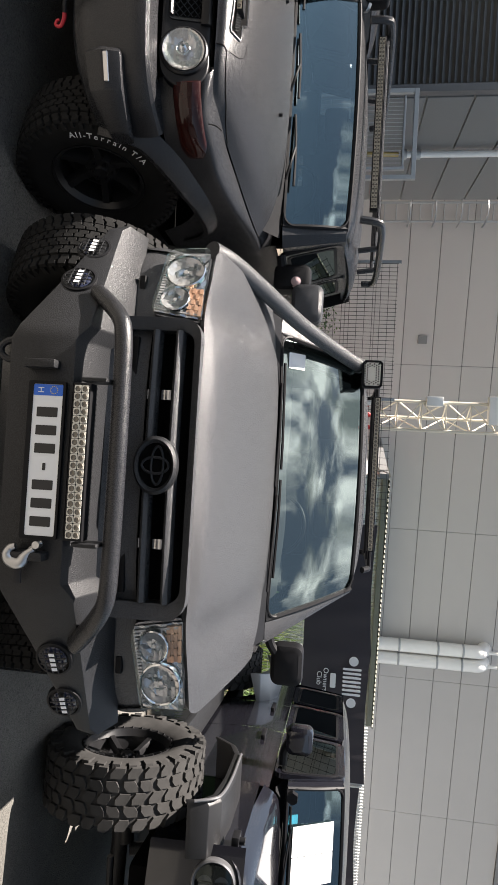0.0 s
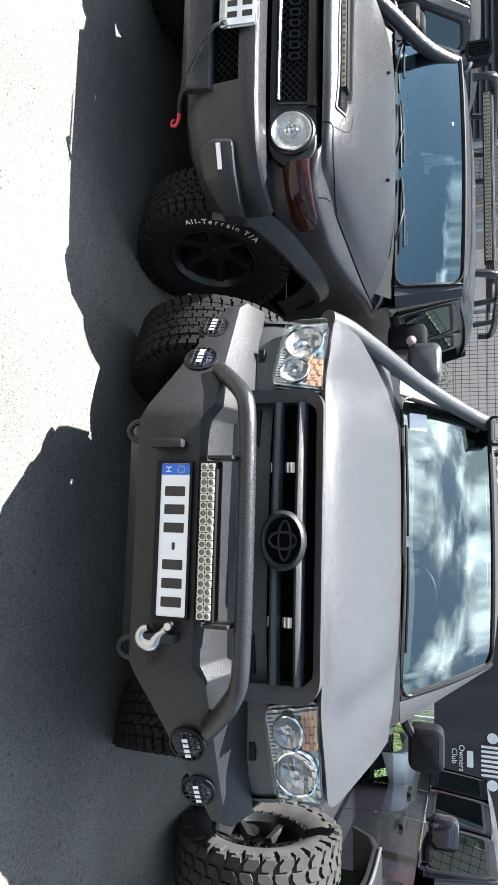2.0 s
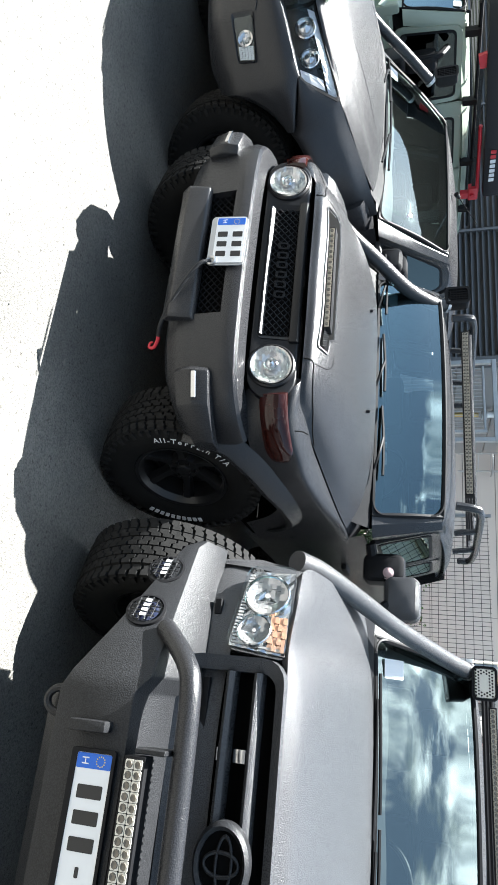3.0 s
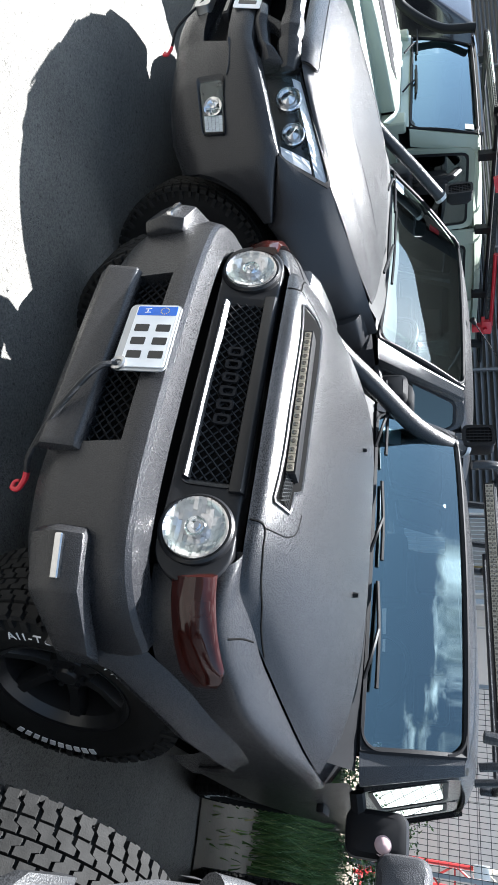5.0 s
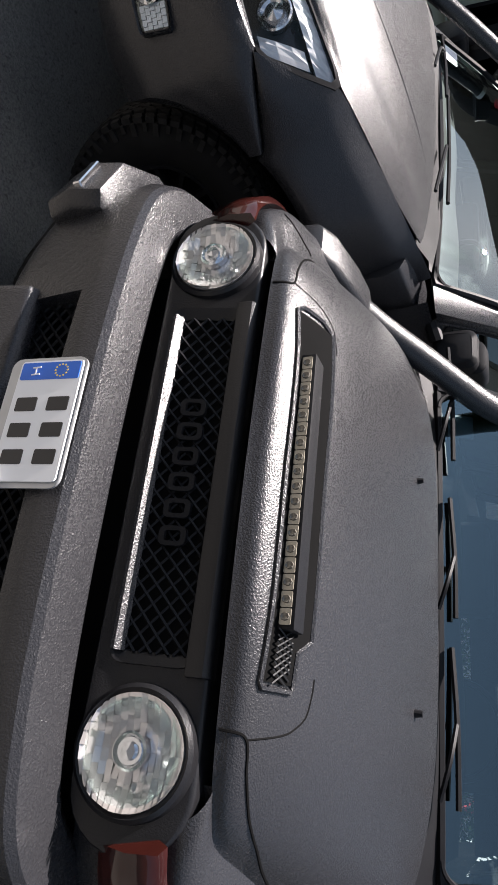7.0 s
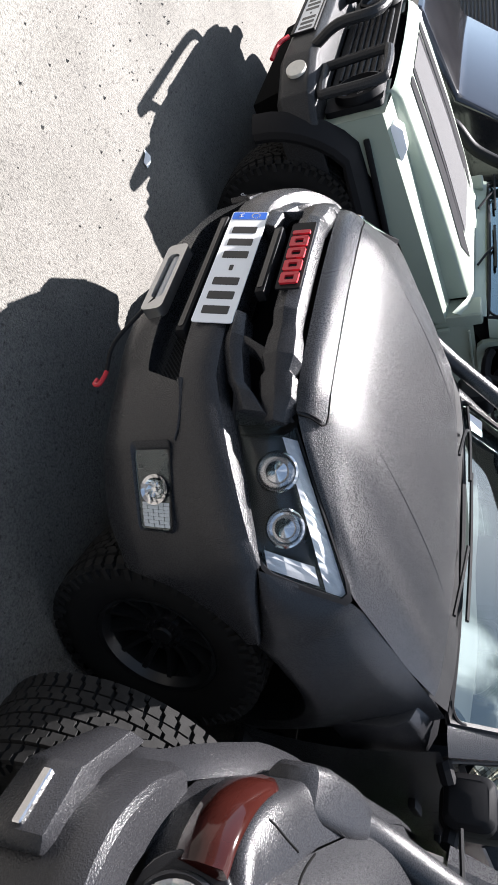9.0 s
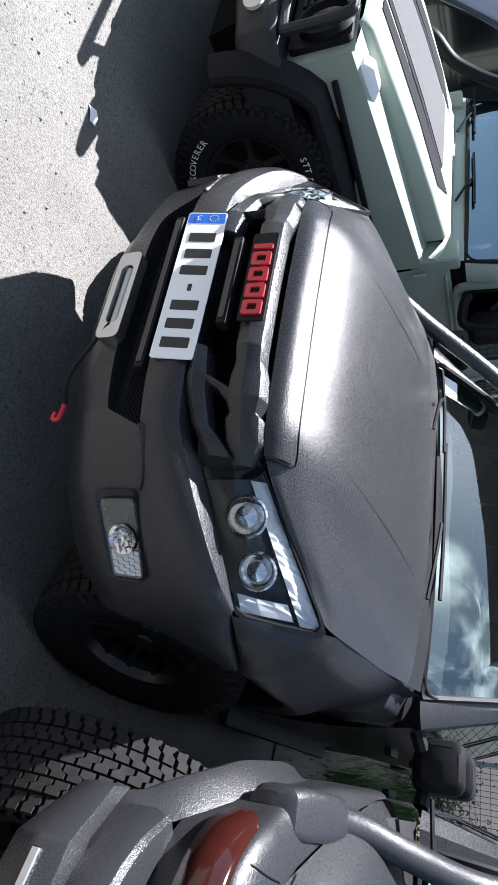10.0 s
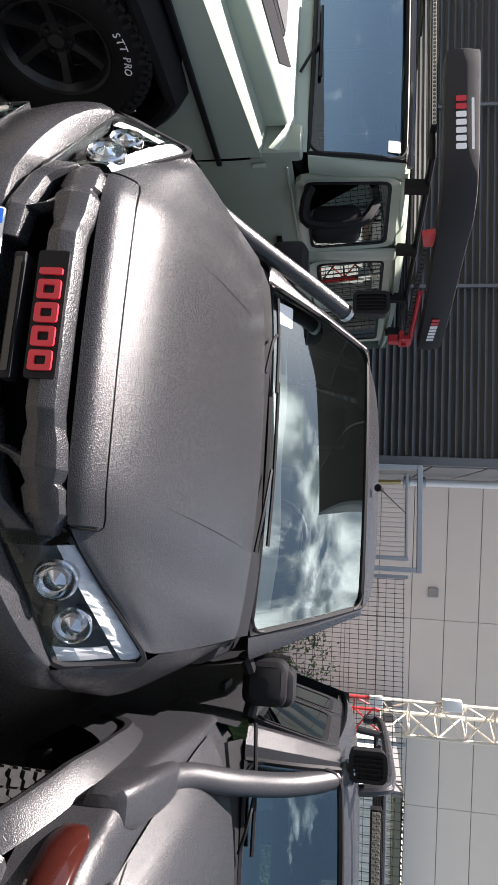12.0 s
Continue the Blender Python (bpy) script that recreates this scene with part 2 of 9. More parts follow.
def mirror_row(r):
    """A half row from the middle outwards, made whole."""
    return [Vector((-p[0], p[1], p[2])) for p in reversed(r[1:])] + [Vector(p) for p in r]


def sheet(bm, ctrl, nu=4, nv=4, rim=0.0, mirror=False, soft=True):
    """A smooth skin over rows of control points, with an edge folded in by rim."""
    rows = [mirror_row(r) for r in ctrl] if mirror else [[Vector(p) for p in r] for r in ctrl]
    rows = [cr(r, nu) for r in rows]
    cols = [cr([r[i] for r in rows], nv) for i in range(len(rows[0]))]
    rows = [[c[j] for c in cols] for j in range(len(cols[0]))]
    old = set(bm.faces)
    vs = grid(bm, rows)
    if rim:
        fold(bm, vs, rim)
    return vs


def fold(bm, vs, rim):
    """Turns the border of a skin inwards."""
    loop = vs[0][:] + [r[-1] for r in vs[1:]] + vs[-1][-2::-1] + [r[0] for r in vs[-2:0:-1]]
    mid = sum((v.co for v in loop), Vector()) / len(loop)
    bm.normal_update()
    faces = [f for f in loop[0].link_faces]
    inner = []
    for v in loop:
        n = v.normal.copy()
        inward = (mid - v.co)
        inward = (inward - inward.dot(n) * n)
        inward = inward.normalized() * rim * 0.4 if inward.length > 1e-6 else Vector()
        inner.append((v, n, inward))
    # the skin faces outwards if its normal points away from the thing's middle, which lies below and behind
    avg = sum((n for _, n, _ in inner), Vector())
    sign = -1 if (avg.dot(Vector((mid.x * 0.3, -0.6, 0.8))) > 0) else 1
    ring = [bm.verts.new(v.co + n * rim * sign + w) for v, n, w in inner]
    m = len(loop)
    for i in range(m):
        a, b = loop[i], loop[(i + 1) % m]
        if a is not b:
            bm.faces.new((a, b, ring[(i + 1) % m], ring[i]))


def box(bm, x0, x1, y0, y1, z0, z1, bev=0.0, seg=2, m=None):
    r = bmesh.ops.create_cube(bm, size=1.0)
    vs = r["verts"]
    for v in vs:
        v.co = Vector(((x0 + x1) / 2 + v.co.x * (x1 - x0), (y0 + y1) / 2 + v.co.y * (y1 - y0), (z0 + z1) / 2 + v.co.z * (z1 - z0)))
    if bev:
        es = list({e for v in vs for e in v.link_edges})
        r = bmesh.ops.bevel(bm, geom=es, offset=bev, segments=seg, profile=0.6, affect="EDGES")
        vs = list({v for f in r["faces"] for v in f.verts} | {v for v in vs if v.is_valid})
    if m is not None:
        for v in vs:
            v.co = m @ v.co
    return vs


def hull(bm, sections, caps=True):
    """A skin over closed sections that have the same number of points."""
    vs = grid(bm, sections, wrap=True)
    if caps:
        bm.faces.new(vs[0])
        bm.faces.new(list(reversed(vs[-1])))
    return vs


def bevel_sharp(bm, width, seg=2, angle=25):
    bmesh.ops.recalc_face_normals(bm, faces=bm.faces[:])
    es = [e for e in bm.edges if len(e.link_faces) == 2 and e.calc_face_angle(0) > radians(angle)]
    bmesh.ops.bevel(bm, geom=es, offset=width, segments=seg, profile=0.6, affect="EDGES", clamp_overlap=True)


def frame_of(d):
    d = Vector(d).normalized()
    a = d.cross(Vector((0, 0, 1)) if abs(d.z) < 0.9 else Vector((1, 0, 0))).normalized()
    return a, d.cross(a)


def rod(bm, p, q, r, r2=None, n=14, caps=True):
    p, q = Vector(p), Vector(q)
    a, b = frame_of(q - p)
    s = [[c + (a * math.cos(t) + b * math.sin(t)) * rr for t in (2 * math.pi * k / n for k in range(n))] for c, rr in ((p, r), (q, r if r2 is None else r2))]
    return hull(bm, s, caps)


def tube(bm, pts, r, n=12, k=6, smooth=True):
    line = cr(pts, k) if smooth else [Vector(p) for p in pts]
    a, _ = frame_of(line[1] - line[0])
    secs = []
    for i, c in enumerate(line):
        d = (line[min(i + 1, len(line) - 1)] - line[max(i - 1, 0)]).normalized()
        a = (a - a.dot(d) * d).normalized()
        b = d.cross(a)
        rr = r(i / (len(line) - 1)) if callable(r) else r
        secs.append([c + (a * math.cos(t) + b * math.sin(t)) * rr for t in (2 * math.pi * j / n for j in range(n))])
    return hull(bm, secs)


def lathe(bm, prof, centre, axis, n=32, closed=False):
    """Turns a profile of (radius, way along the axis) round the axis."""
    c, ax = Vector(centre), Vector(axis).normalized()
    a, b = frame_of(ax)
    rows = [[c + ax * h + (a * math.cos(t) + b * math.sin(t)) * max(r, 1e-4) for t in (2 * math.pi * k / n for k in range(n))] for r, h in prof]
    if closed:
        rows.append(rows[0])
    return grid(bm, rows, wrap=True)


def rrect(a0, a1, b0, b1, r, n=4):
    out = []
    for cx, cy, s in ((a1 - r, b1 - r, 0), (a0 + r, b1 - r, 90), (a0 + r, b0 + r, 180), (a1 - r, b0 + r, 270)):
        for k in range(n + 1):
            t = radians(s + 90 * k / n)
            out.append((cx + r * math.cos(t), cy + r * math.sin(t)))
    return out


def disc(cx, cy, r, n=24):
    return [(cx + r * math.cos(2 * math.pi * k / n), cy + r * math.sin(2 * math.pi * k / n)) for k in range(n)]


def slab(bm, poly, place, depth):
    """A flat shape with thickness: place turns (a, b, h) into a point."""
    vs = hull(bm, [[place(a, b, 0) for a, b in poly], [place(a, b, depth) for a, b in poly]])
    return vs


def ring(bm, outer, inner, place, d0, d1, lip=0.0):
    """A frame between two outlines of as many points: place(a, b, h)."""
    o0 = [place(a, b, d0) for a, b in outer]
    o1 = [place(a, b, d1) for a, b in outer]
    i1 = [place(a, b, d1 - lip) for a, b in inner]
    i0 = [place(a, b, d0) for a, b in inner]
    grid(bm, [o0, o1, i1, i0, o0], wrap=True)


def facing(y, tilt=0.0, z0=0.0):
    """A plane that looks towards -y, leaning back by tilt (metres a metre) above z0."""
    return lambda a, b, h: Vector((a, y + tilt * (b - z0) - h, b))


def text_mesh(bm, words, size, m, depth=0.002, align="CENTER", shear=0.0):
    """Lettering in the built-in font, as geometry."""
    cu = bpy.data.curves.new("words", "FONT")
    cu.body, cu.size, cu.extrude, cu.align_x, cu.align_y, cu.shear = words, size, depth, align, "CENTER", shear
    cu.resolution_u = 3
    ob = bpy.data.objects.new("words", cu)
    me = ob.to_mesh()
    me = me.copy()
    me.transform(m)
    bm.from_mesh(me)
    bpy.data.objects.remove(ob)
    bpy.data.meshes.remove(me)
    bpy.data.curves.remove(cu)


FACE = Matrix(((1, 0, 0, 0), (0, 0, -1, 0), (0, 1, 0, 0), (0, 0, 0, 1)))  # letters that look towards -y


def front_at(u, y, z, pitch=0.0):
    return Matrix.Translation((u, y, z)) @ Matrix.Rotation(radians(pitch), 4, "X") @ FACE


def band(bm, plan, lo, hi, off=None, ns=5, nt=8, mirror=True, rim=0.0, hole=None):
    """A wall skin along a plan line of (u, y); lo, hi: heights by (u, y); off: outward offset by (u, y, t)."""
    line = cr([(u, y, 0) for u, y in plan], ns)
    rows = []
    cols = []
    for i, p in enumerate(line):
        d = (line[min(i + 1, len(line) - 1)] - line[max(i - 1, 0)]).normalized()
        nrm = Vector((d.y, -d.x, 0))
        if i == 0 and abs(p.x) < 1e-6:
            nrm = Vector((0, -1, 0))
        a, b = lo(p.x, p.y), hi(p.x, p.y)
        col = []
        for j in range(nt + 1):
            t = j / nt
            o = off(p.x, p.y, t) if off else 0.0
            col.append(Vector((p.x, p.y, a + (b - a) * t)) + nrm * o)
        cols.append(col)
    rows = [[c[j] for c in cols] for j in range(nt + 1)]
    if mirror:
        rows = [mirror_row(r) for r in rows]
    vs = grid(bm, rows)
    if hole:
        pierce(bm, hole)
    if rim:
        fold(bm, vs, rim)
    return vs


def pierce(bm, hole, depth=0.07):
    """Cuts out the faces that lie inside a hole, told by (u, z), and turns its edge inwards."""
    inside = [f for f in bm.faces if all(hole(v.co.x, v.co.z) for v in f.verts)]
    rim = [e for e in bm.edges if 0 < sum(f in inside for f in e.link_faces) < len(e.link_faces)]
    bmesh.ops.delete(bm, geom=inside, context="FACES")
    ext = bmesh.ops.extrude_edge_only(bm, edges=rim)
    for v in ext["geom"]:
        if isinstance(v, bmesh.types.BMVert):
            v.co.y += depth


def groove(car, skin, line, name="shut_line", r=0.003, k=8, sink=0.0004, material=None):
    """A narrow dark joint laid into a skin along a line of (u, y), met from above."""
    tree = BVHTree.FromPolygons([v.co for v in skin.data.vertices], [p.vertices for p in skin.data.polygons])
    o = ORIGIN[skin.name]
    pts = []
    for q in cr([(u, y, 0) for u, y in line], k):
        hit = tree.ray_cast(Vector((q.x, q.y, 3.0)) - o, Vector((0, 0, -1)))
        if hit[0] is not None:
            pts.append(hit[0] + o - Vector((0, 0, sink)))
    if len(pts) > 1:
        bm = bmesh.new()
        tube(bm, pts, r, 5, 1, False)
        part(name, bm, material or SHADE_BLACK, skin)


def steps(*kv):
    """A smooth function through (x, value) pairs."""
    def f(x):
        if x <= kv[0][0]:
            return kv[0][1]
        for (a, p), (b, q) in zip(kv, kv[1:]):
            if x <= b:
                t = (x - a) / (b - a)
                t = t * t * (3 - 2 * t)
                return p + (q - p) * t
        return kv[-1][1]
    return f


def arch(yw, zw, r, base):
    """The lower edge of a wing: an arch of radius r round the wheel, base elsewhere."""
    def f(u, y):
        d = abs(y - yw)
        b = base(y) if callable(base) else base
        return max(b, zw + math.sqrt(r * r - d * d)) if d < r else b
    return f

# ---- parts that all the vehicles have ----
TYRES = {}
LENS_DOME = mat("led_dome", (0.16, 0.145, 0.12), 0.2, 0.4, 0.3, 90.0)


def tyre_mesh(r, w, kind, material):
    key = (r, w, kind)
    if key in TYRES:
        return TYRES[key]
    bm = bmesh.new()
    rim = r * 0.56
    h = w / 2
    lathe(bm, [(rim - 0.01, -h * 0.72), (rim + 0.015, -h * 0.86), (rim + (r - rim) * 0.45, -h * 1.02), (r - 0.055, -h * 0.98), (r - 0.025, -h * 0.88), (r - 0.016, -h * 0.6),
               (r - 0.014, 0), (r - 0.016, h * 0.6), (r - 0.025, h * 0.88), (r - 0.055, h * 0.98), (rim + (r - rim) * 0.45, h * 1.02), (rim + 0.015, h * 0.86), (rim - 0.01, h * 0.72)], (0, 0, 0), (1, 0, 0), 64)
    carcass = finish_mesh("tyre", bm, material)
    bm = bmesh.new()
    rnd = random.Random(7)

    def lug(shape, a0, pitch, x0, x1, flip, r0, r1, shrink=0.88):
        """A many-cornered block: shape in shares of the pitch and of the row's width."""
        pts = [(a0 + pitch * p, x0 + (x1 - x0) * (1 - q if flip else q)) for p, q in shape]
        ca, cx = sum(p[0] for p in pts) / len(pts), sum(p[1] for p in pts) / len(pts)
        lo = [bm.verts.new((x, math.cos(a) * r0, math.sin(a) * r0)) for a, x in pts]
        hi = [bm.verts.new((cx + (x - cx) * shrink, math.cos(ca + (a - ca) * shrink) * r1, math.sin(ca + (a - ca) * shrink) * r1)) for a, x in pts]
        for i in range(len(pts)):
            k = (i + 1) % len(pts)
            bm.faces.new((lo[i], lo[k], hi[k], hi[i]))
        bm.faces.new(hi)

    def block(a0, a1, x0, x1, skew, r0, r1, shrink=0.82):
        lo, hi = [], []
        ma, mx = (a0 + a1) / 2, (x0 + x1) / 2
        for aa, xx in ((a0, x0), (a1, x0), (a1, x1), (a0, x1)):
            ang = aa + skew * (xx - mx) / r
            lo.append((xx, math.cos(ang) * r0, math.sin(ang) * r0))
            ang2, x2 = ma + (aa - ma) * shrink + skew * (xx - mx) / r, mx + (xx - mx) * shrink
            hi.append((x2, math.cos(ang2) * r1, math.sin(ang2) * r1))
        vs = [[bm.verts.new(p) for p in q] for q in (lo, hi)]
        for i in range(4):
            bm.faces.new((vs[0][i], vs[0][(i + 1) % 4], vs[1][(i + 1) % 4], vs[1][i]))
        bm.faces.new(vs[1])

    if kind == "mud":
        n = 32
        s = 2 * math.pi / n
        elbow = ((0.0, 0.0), (0.7, 0.0), (0.95, 0.55), (0.95, 1.0), (0.28, 1.0), (0.0, 0.5))
        for k in range(n):
            for j, (x0, x1) in enumerate(((-0.97, -0.60), (-0.56, -0.2), (-0.19, 0.19), (0.2, 0.56), (0.60, 0.97))):
                a = s * (k + (0.0, 0.42, 0.85, 0.3, 0.5)[j] + 0.06 * rnd.random())
                lug(elbow, a, s * (1.0 if (k + j) % 2 else 0.9), x0 * h, x1 * h, j in (1, 3), r - 0.03, r - 0.003 * rnd.random(), 0.88)
            for sg in (-1, 1):
                b = s * (k + (0.5 if sg > 0 else 0))
                block(b + s * 0.05, b + s * 0.62, sg * h * 0.86, sg * h * (1.06 if k % 2 else 1.03), 0, r - (0.08 if k % 2 else 0.06), r - 0.018)
    else:
        n = 54
        s = 2 * math.pi / n
        zed = ((0.0, 0.0), (0.9, 0.0), (0.9, 0.42), (1.3, 0.58), (1.3, 1.0), (0.4, 1.0), (0.4, 0.64), (0.0, 0.46))
        claw = ((0.0, 0.0), (0.74, 0.0), (0.74, 0.4), (1.0, 0.55), (1.0, 1.0), (0.2, 1.0), (0.2, 0.6), (0.0, 0.46))
        for k in range(n):
            for j, (x0, x1) in enumerate(((-0.60, -0.31), (-0.30, -0.005), (0.005, 0.30), (0.31, 0.60))):
                lug(zed, s * (k + (0.0, 0.5, 0.05, 0.6)[j] + 0.04 * rnd.random()), s, x0 * h, x1 * h, j % 2 == 1, r - 0.018, r - 0.0015 * rnd.random(), 0.88)
            for sg in (-1, 1):
                lug(claw, s * (k + (0.45 if sg > 0 else 0.1)), s, sg * 0.97 * h, sg * 0.62 * h, False, r - 0.024, r - 0.006, 0.9)
                block(s * (k + 0.1), s * (k + (0.6 if k % 2 else 0.45)), sg * h * 0.9, sg * h * 1.03, 0, r - (0.062 if k % 2 else 0.048), r - 0.022)
    TYRES[key] = carcass, finish_mesh("tread", bm, TREAD if kind == "at" else material, 20.0)
    return TYRES[key]


def finish_mesh(name, bm, material, smooth=32.0):
    bmesh.ops.recalc_face_normals(bm, faces=bm.faces[:])
    me = bpy.data.meshes.new(name)
    bm.to_mesh(me)
    bm.free()
    me.materials.append(material)
    me.shade_smooth()
    me.set_sharp_from_angle(angle=radians(smooth))
    return me


def rim_mesh(r, w, spokes, material, bead=None):
    bm = bmesh.new()
    rr = r * 0.565
    lathe(bm, [(rr, -w * 0.42), (rr - 0.012, -w * 0.3), (rr - 0.03, 0), (rr - 0.014, w * 0.32), (rr + 0.004, w * 0.36), (rr, w * 0.42), (rr - 0.014, w * 0.40), (rr - 0.03, w * 0.28)], (0, 0, 0), (1, 0, 0), 48)
    lathe(bm, [(0.0, w * 0.24), (0.032, w * 0.24), (0.037, w * 0.2), (0.075, w * 0.17), (0.085, w * 0.1), (0.085, -w * 0.1)], (0, 0, 0), (1, 0, 0), 24)
    for k in range(spokes):
        a = 2 * math.pi * k / spokes
        d, e = Vector((0, math.cos(a), math.sin(a))), Vector((0, -math.sin(a), math.cos(a)))
        x = Vector((1, 0, 0))
        secs = []
        slim = min(1.0, 5.0 / spokes)
        for q, wd, hx in ((0.06, 0.034, w * 0.17), (0.12, 0.026, w * 0.2), (rr - 0.03, 0.03, w * 0.3), (rr - 0.01, 0.04, w * 0.33)):
            c = d * q
            wd *= slim
            secs.append([c + e * wd + x * (hx - 0.02), c + e * wd * 0.7 + x * hx, c - e * wd * 0.7 + x * hx, c - e * wd + x * (hx - 0.02), c - e * wd + x * (hx - 0.05), c + e * wd + x * (hx - 0.05)])
        hull(bm, secs)
        b = a + math.pi / spokes
        rod(bm, Vector((w * 0.14, math.cos(b) * 0.055, math.sin(b) * 0.055)), Vector((w * 0.24, math.cos(b) * 0.055, math.sin(b) * 0.055)), 0.009, n=6)
    lathe(bm, [(0.0, -0.02), (rr - 0.035, -0.02), (rr - 0.035, -0.04)], (0, 0, 0), (1, 0, 0), 40)
    if bead:
        for k in range(28):
            a = 2 * math.pi * k / 28
            rod(bm, Vector((w * 0.36, math.cos(a) * (rr - 0.006), math.sin(a) * (rr - 0.006))), Vector((w * 0.44, math.cos(a) * (rr - 0.006), math.sin(a) * (rr - 0.006))), 0.006, n=6)
    return finish_mesh("rim", bm, material)


def fit_width(car, knots, keep=()):
    """Brings a body to its true breadth: (drawn u, true u) pairs, straight between them."""
    a, b = [k[0] for k in knots], [k[1] for k in knots]

    def true_u(u):
        return u + b[0] - a[0] if u < a[0] else u + b[-1] - a[-1] if u > a[-1] else float(np.interp(u, a, b))
    for ob in car.children:
        kind = ob.name.split(".")[0]
        if kind in keep:
            continue
        if kind == "wheel":
            ob.location.x = true_u(ob.location.x)
            continue
        for p in [ob] + list(ob.children_recursive):
            for v in p.data.vertices:
                v.co.x = true_u(v.co.x)


def wheels(car, places, r, w, kind, rubber, rim_material, spokes=6, bead=False, steer=0.0, letters=(), letter_r=0.0, letter_h=0.03):
    o = ORIGIN[car.name]
    bm = bmesh.new()
    lathe(bm, [(0.0, w * 0.12), (0.05, w * 0.12), (0.06, w * 0.02), (0.15, w * 0.02), (0.15, -w * 0.05), (0.06, -w * 0.06), (0.05, -w * 0.5)], (0, 0, 0), (1, 0, 0), 32)
    hub = finish_mesh("wheel", bm, PLASTIC)
    (tm, dm), rm = tyre_mesh(r, w, kind, rubber), rim_mesh(r, w, spokes, rim_material, bead)
    lm = None
    if letters:
        bm = bmesh.new()
        for words, start in letters:
            a = radians(start)
            for ch in words:
                wd = letter_h * (0.35 if ch in " -il" else 0.62 if ch != "m" else 0.9)
                a -= wd / 2 / letter_r
                m = Matrix.Rotation(a - math.pi / 2, 4, "X") @ Matrix.Translation((w * 0.505, 0, letter_r)) @ Matrix(((0, 0, 1, 0), (1, 0, 0, 0), (0, 1, 0, 0), (0, 0, 0, 1)))
                if ch == "|":
                    slab(bm, rrect(-letter_h * 0.24, letter_h * 0.24, -letter_h * 0.36, letter_h * 0.36, 0.002, 1), lambda p, q, h: m @ Vector((p, q, h)), 0.003)
                elif ch != " ":
                    text_mesh(bm, ch, letter_h, m, 0.002)
                a -= (wd / 2 + letter_h * 0.08) / letter_r
        lm = finish_mesh("lettering", bm, WHITE_PRINT)
    for u, y, z in places:
        wh = new("wheel", hub)
        wh.parent = car
        flip = 0 if u > 0 else 180
        wh.matrix_basis = Matrix.Translation(Vector((u, y, z)) - o) @ Matrix.Rotation(radians(flip + (steer if y < 4.2 else 0)), 4, "Z") @ Matrix.Rotation(radians(17 * u + 31 * y), 4, "X")
        for nm, me in (("tyre", tm), ("tread", dm), ("rim", rm)) + ((("lettering", lm),) if lm else ()):
            c = new(nm, me)
            c.parent = wh
            if nm in ("lettering", "tread"):
                tagged(c, kind="stuff")


def number_plate(car, u, y, z0, z1, w, tilt=0.0, rows=1, bars=7, frame=True):
    pl = facing(y, tilt, z0)
    bm = bmesh.new()
    slab(bm, rrect(u - w / 2, u + w / 2, z0, z1, 0.008), pl, 0.003)
    p = part("number_plate", bm, PLATE_WHITE, car, "white number plate with a blue strip")
    if frame:
        bm = bmesh.new()
        ring(bm, rrect(u - w / 2 - 0.008, u + w / 2 + 0.008, z0 - 0.014, z1 + 0.006, 0.008), rrect(u - w / 2 + 0.003, u + w / 2 - 0.003, z0 + 0.003, z1 - 0.003, 0.006), pl, -0.006, 0.006)
        part("plate_frame", bm, PLASTIC, p)
    bm = bmesh.new()
    bw = 0.042 if rows == 1 else 0.04
    slab(bm, rrect(u - w / 2 + 0.004, u - w / 2 + bw, z0 + (0.004 if rows == 1 else 0.004), z1 - 0.004, 0.004), facing(y - 0.003, tilt, z0), 0.001)
    part("blue_strip", bm, PLATE_BLUE, p)
    bm = bmesh.new()
    cx, cz, hi_z = u - w / 2 + bw / 2 + 0.002, z0 + (z1 - z0) * 0.68, z0 + (z1 - z0) * 0.26
    face_y = facing(y - 0.004, tilt, z0)
    for k in range(12):
        a = math.pi * k / 6
        slab(bm, disc(cx + 0.0125 * math.cos(a), cz + 0.0125 * math.sin(a), 0.0019, 5), face_y, 0.0006)
    part("star_ring", bm, mat("plate_yellow", (0.7, 0.55, 0.08), 0.4), p)
    bm = bmesh.new()
    text_mesh(bm, "H", 0.03, front_at(cx, y - 0.0045 + tilt * (hi_z - z0), hi_z), 0.0004)
    part("country_letter", bm, WHITE_PRINT, p)
    hgt = (z1 - z0) / rows
    for k in range(rows):
        a0, a1 = u - w / 2 + bw + 0.025, u + w / 2 - 0.02
        st = (a1 - a0) / bars
        for i in range(bars):
            bm = bmesh.new()
            if rows == 1 and i == 3:
                slab(bm, rrect(a0 + st * (i + 0.3), a0 + st * (i + 0.7), z0 + hgt * 0.46, z0 + hgt * 0.56, 0.003, 2), facing(y - 0.003, tilt, z0), 0.001)
            else:
                c, hw = a0 + st * (i + 0.5), st * 0.27
                zz0, zz1 = z0 + hgt * (k + 0.17), z0 + hgt * (k + 0.83)
                slab(bm, rrect(c - hw, c + hw, zz0, zz1, 0.003, 2), facing(y - 0.003, tilt, z0), 0.001)
            part("number_bar", bm, INK, p)
    return p


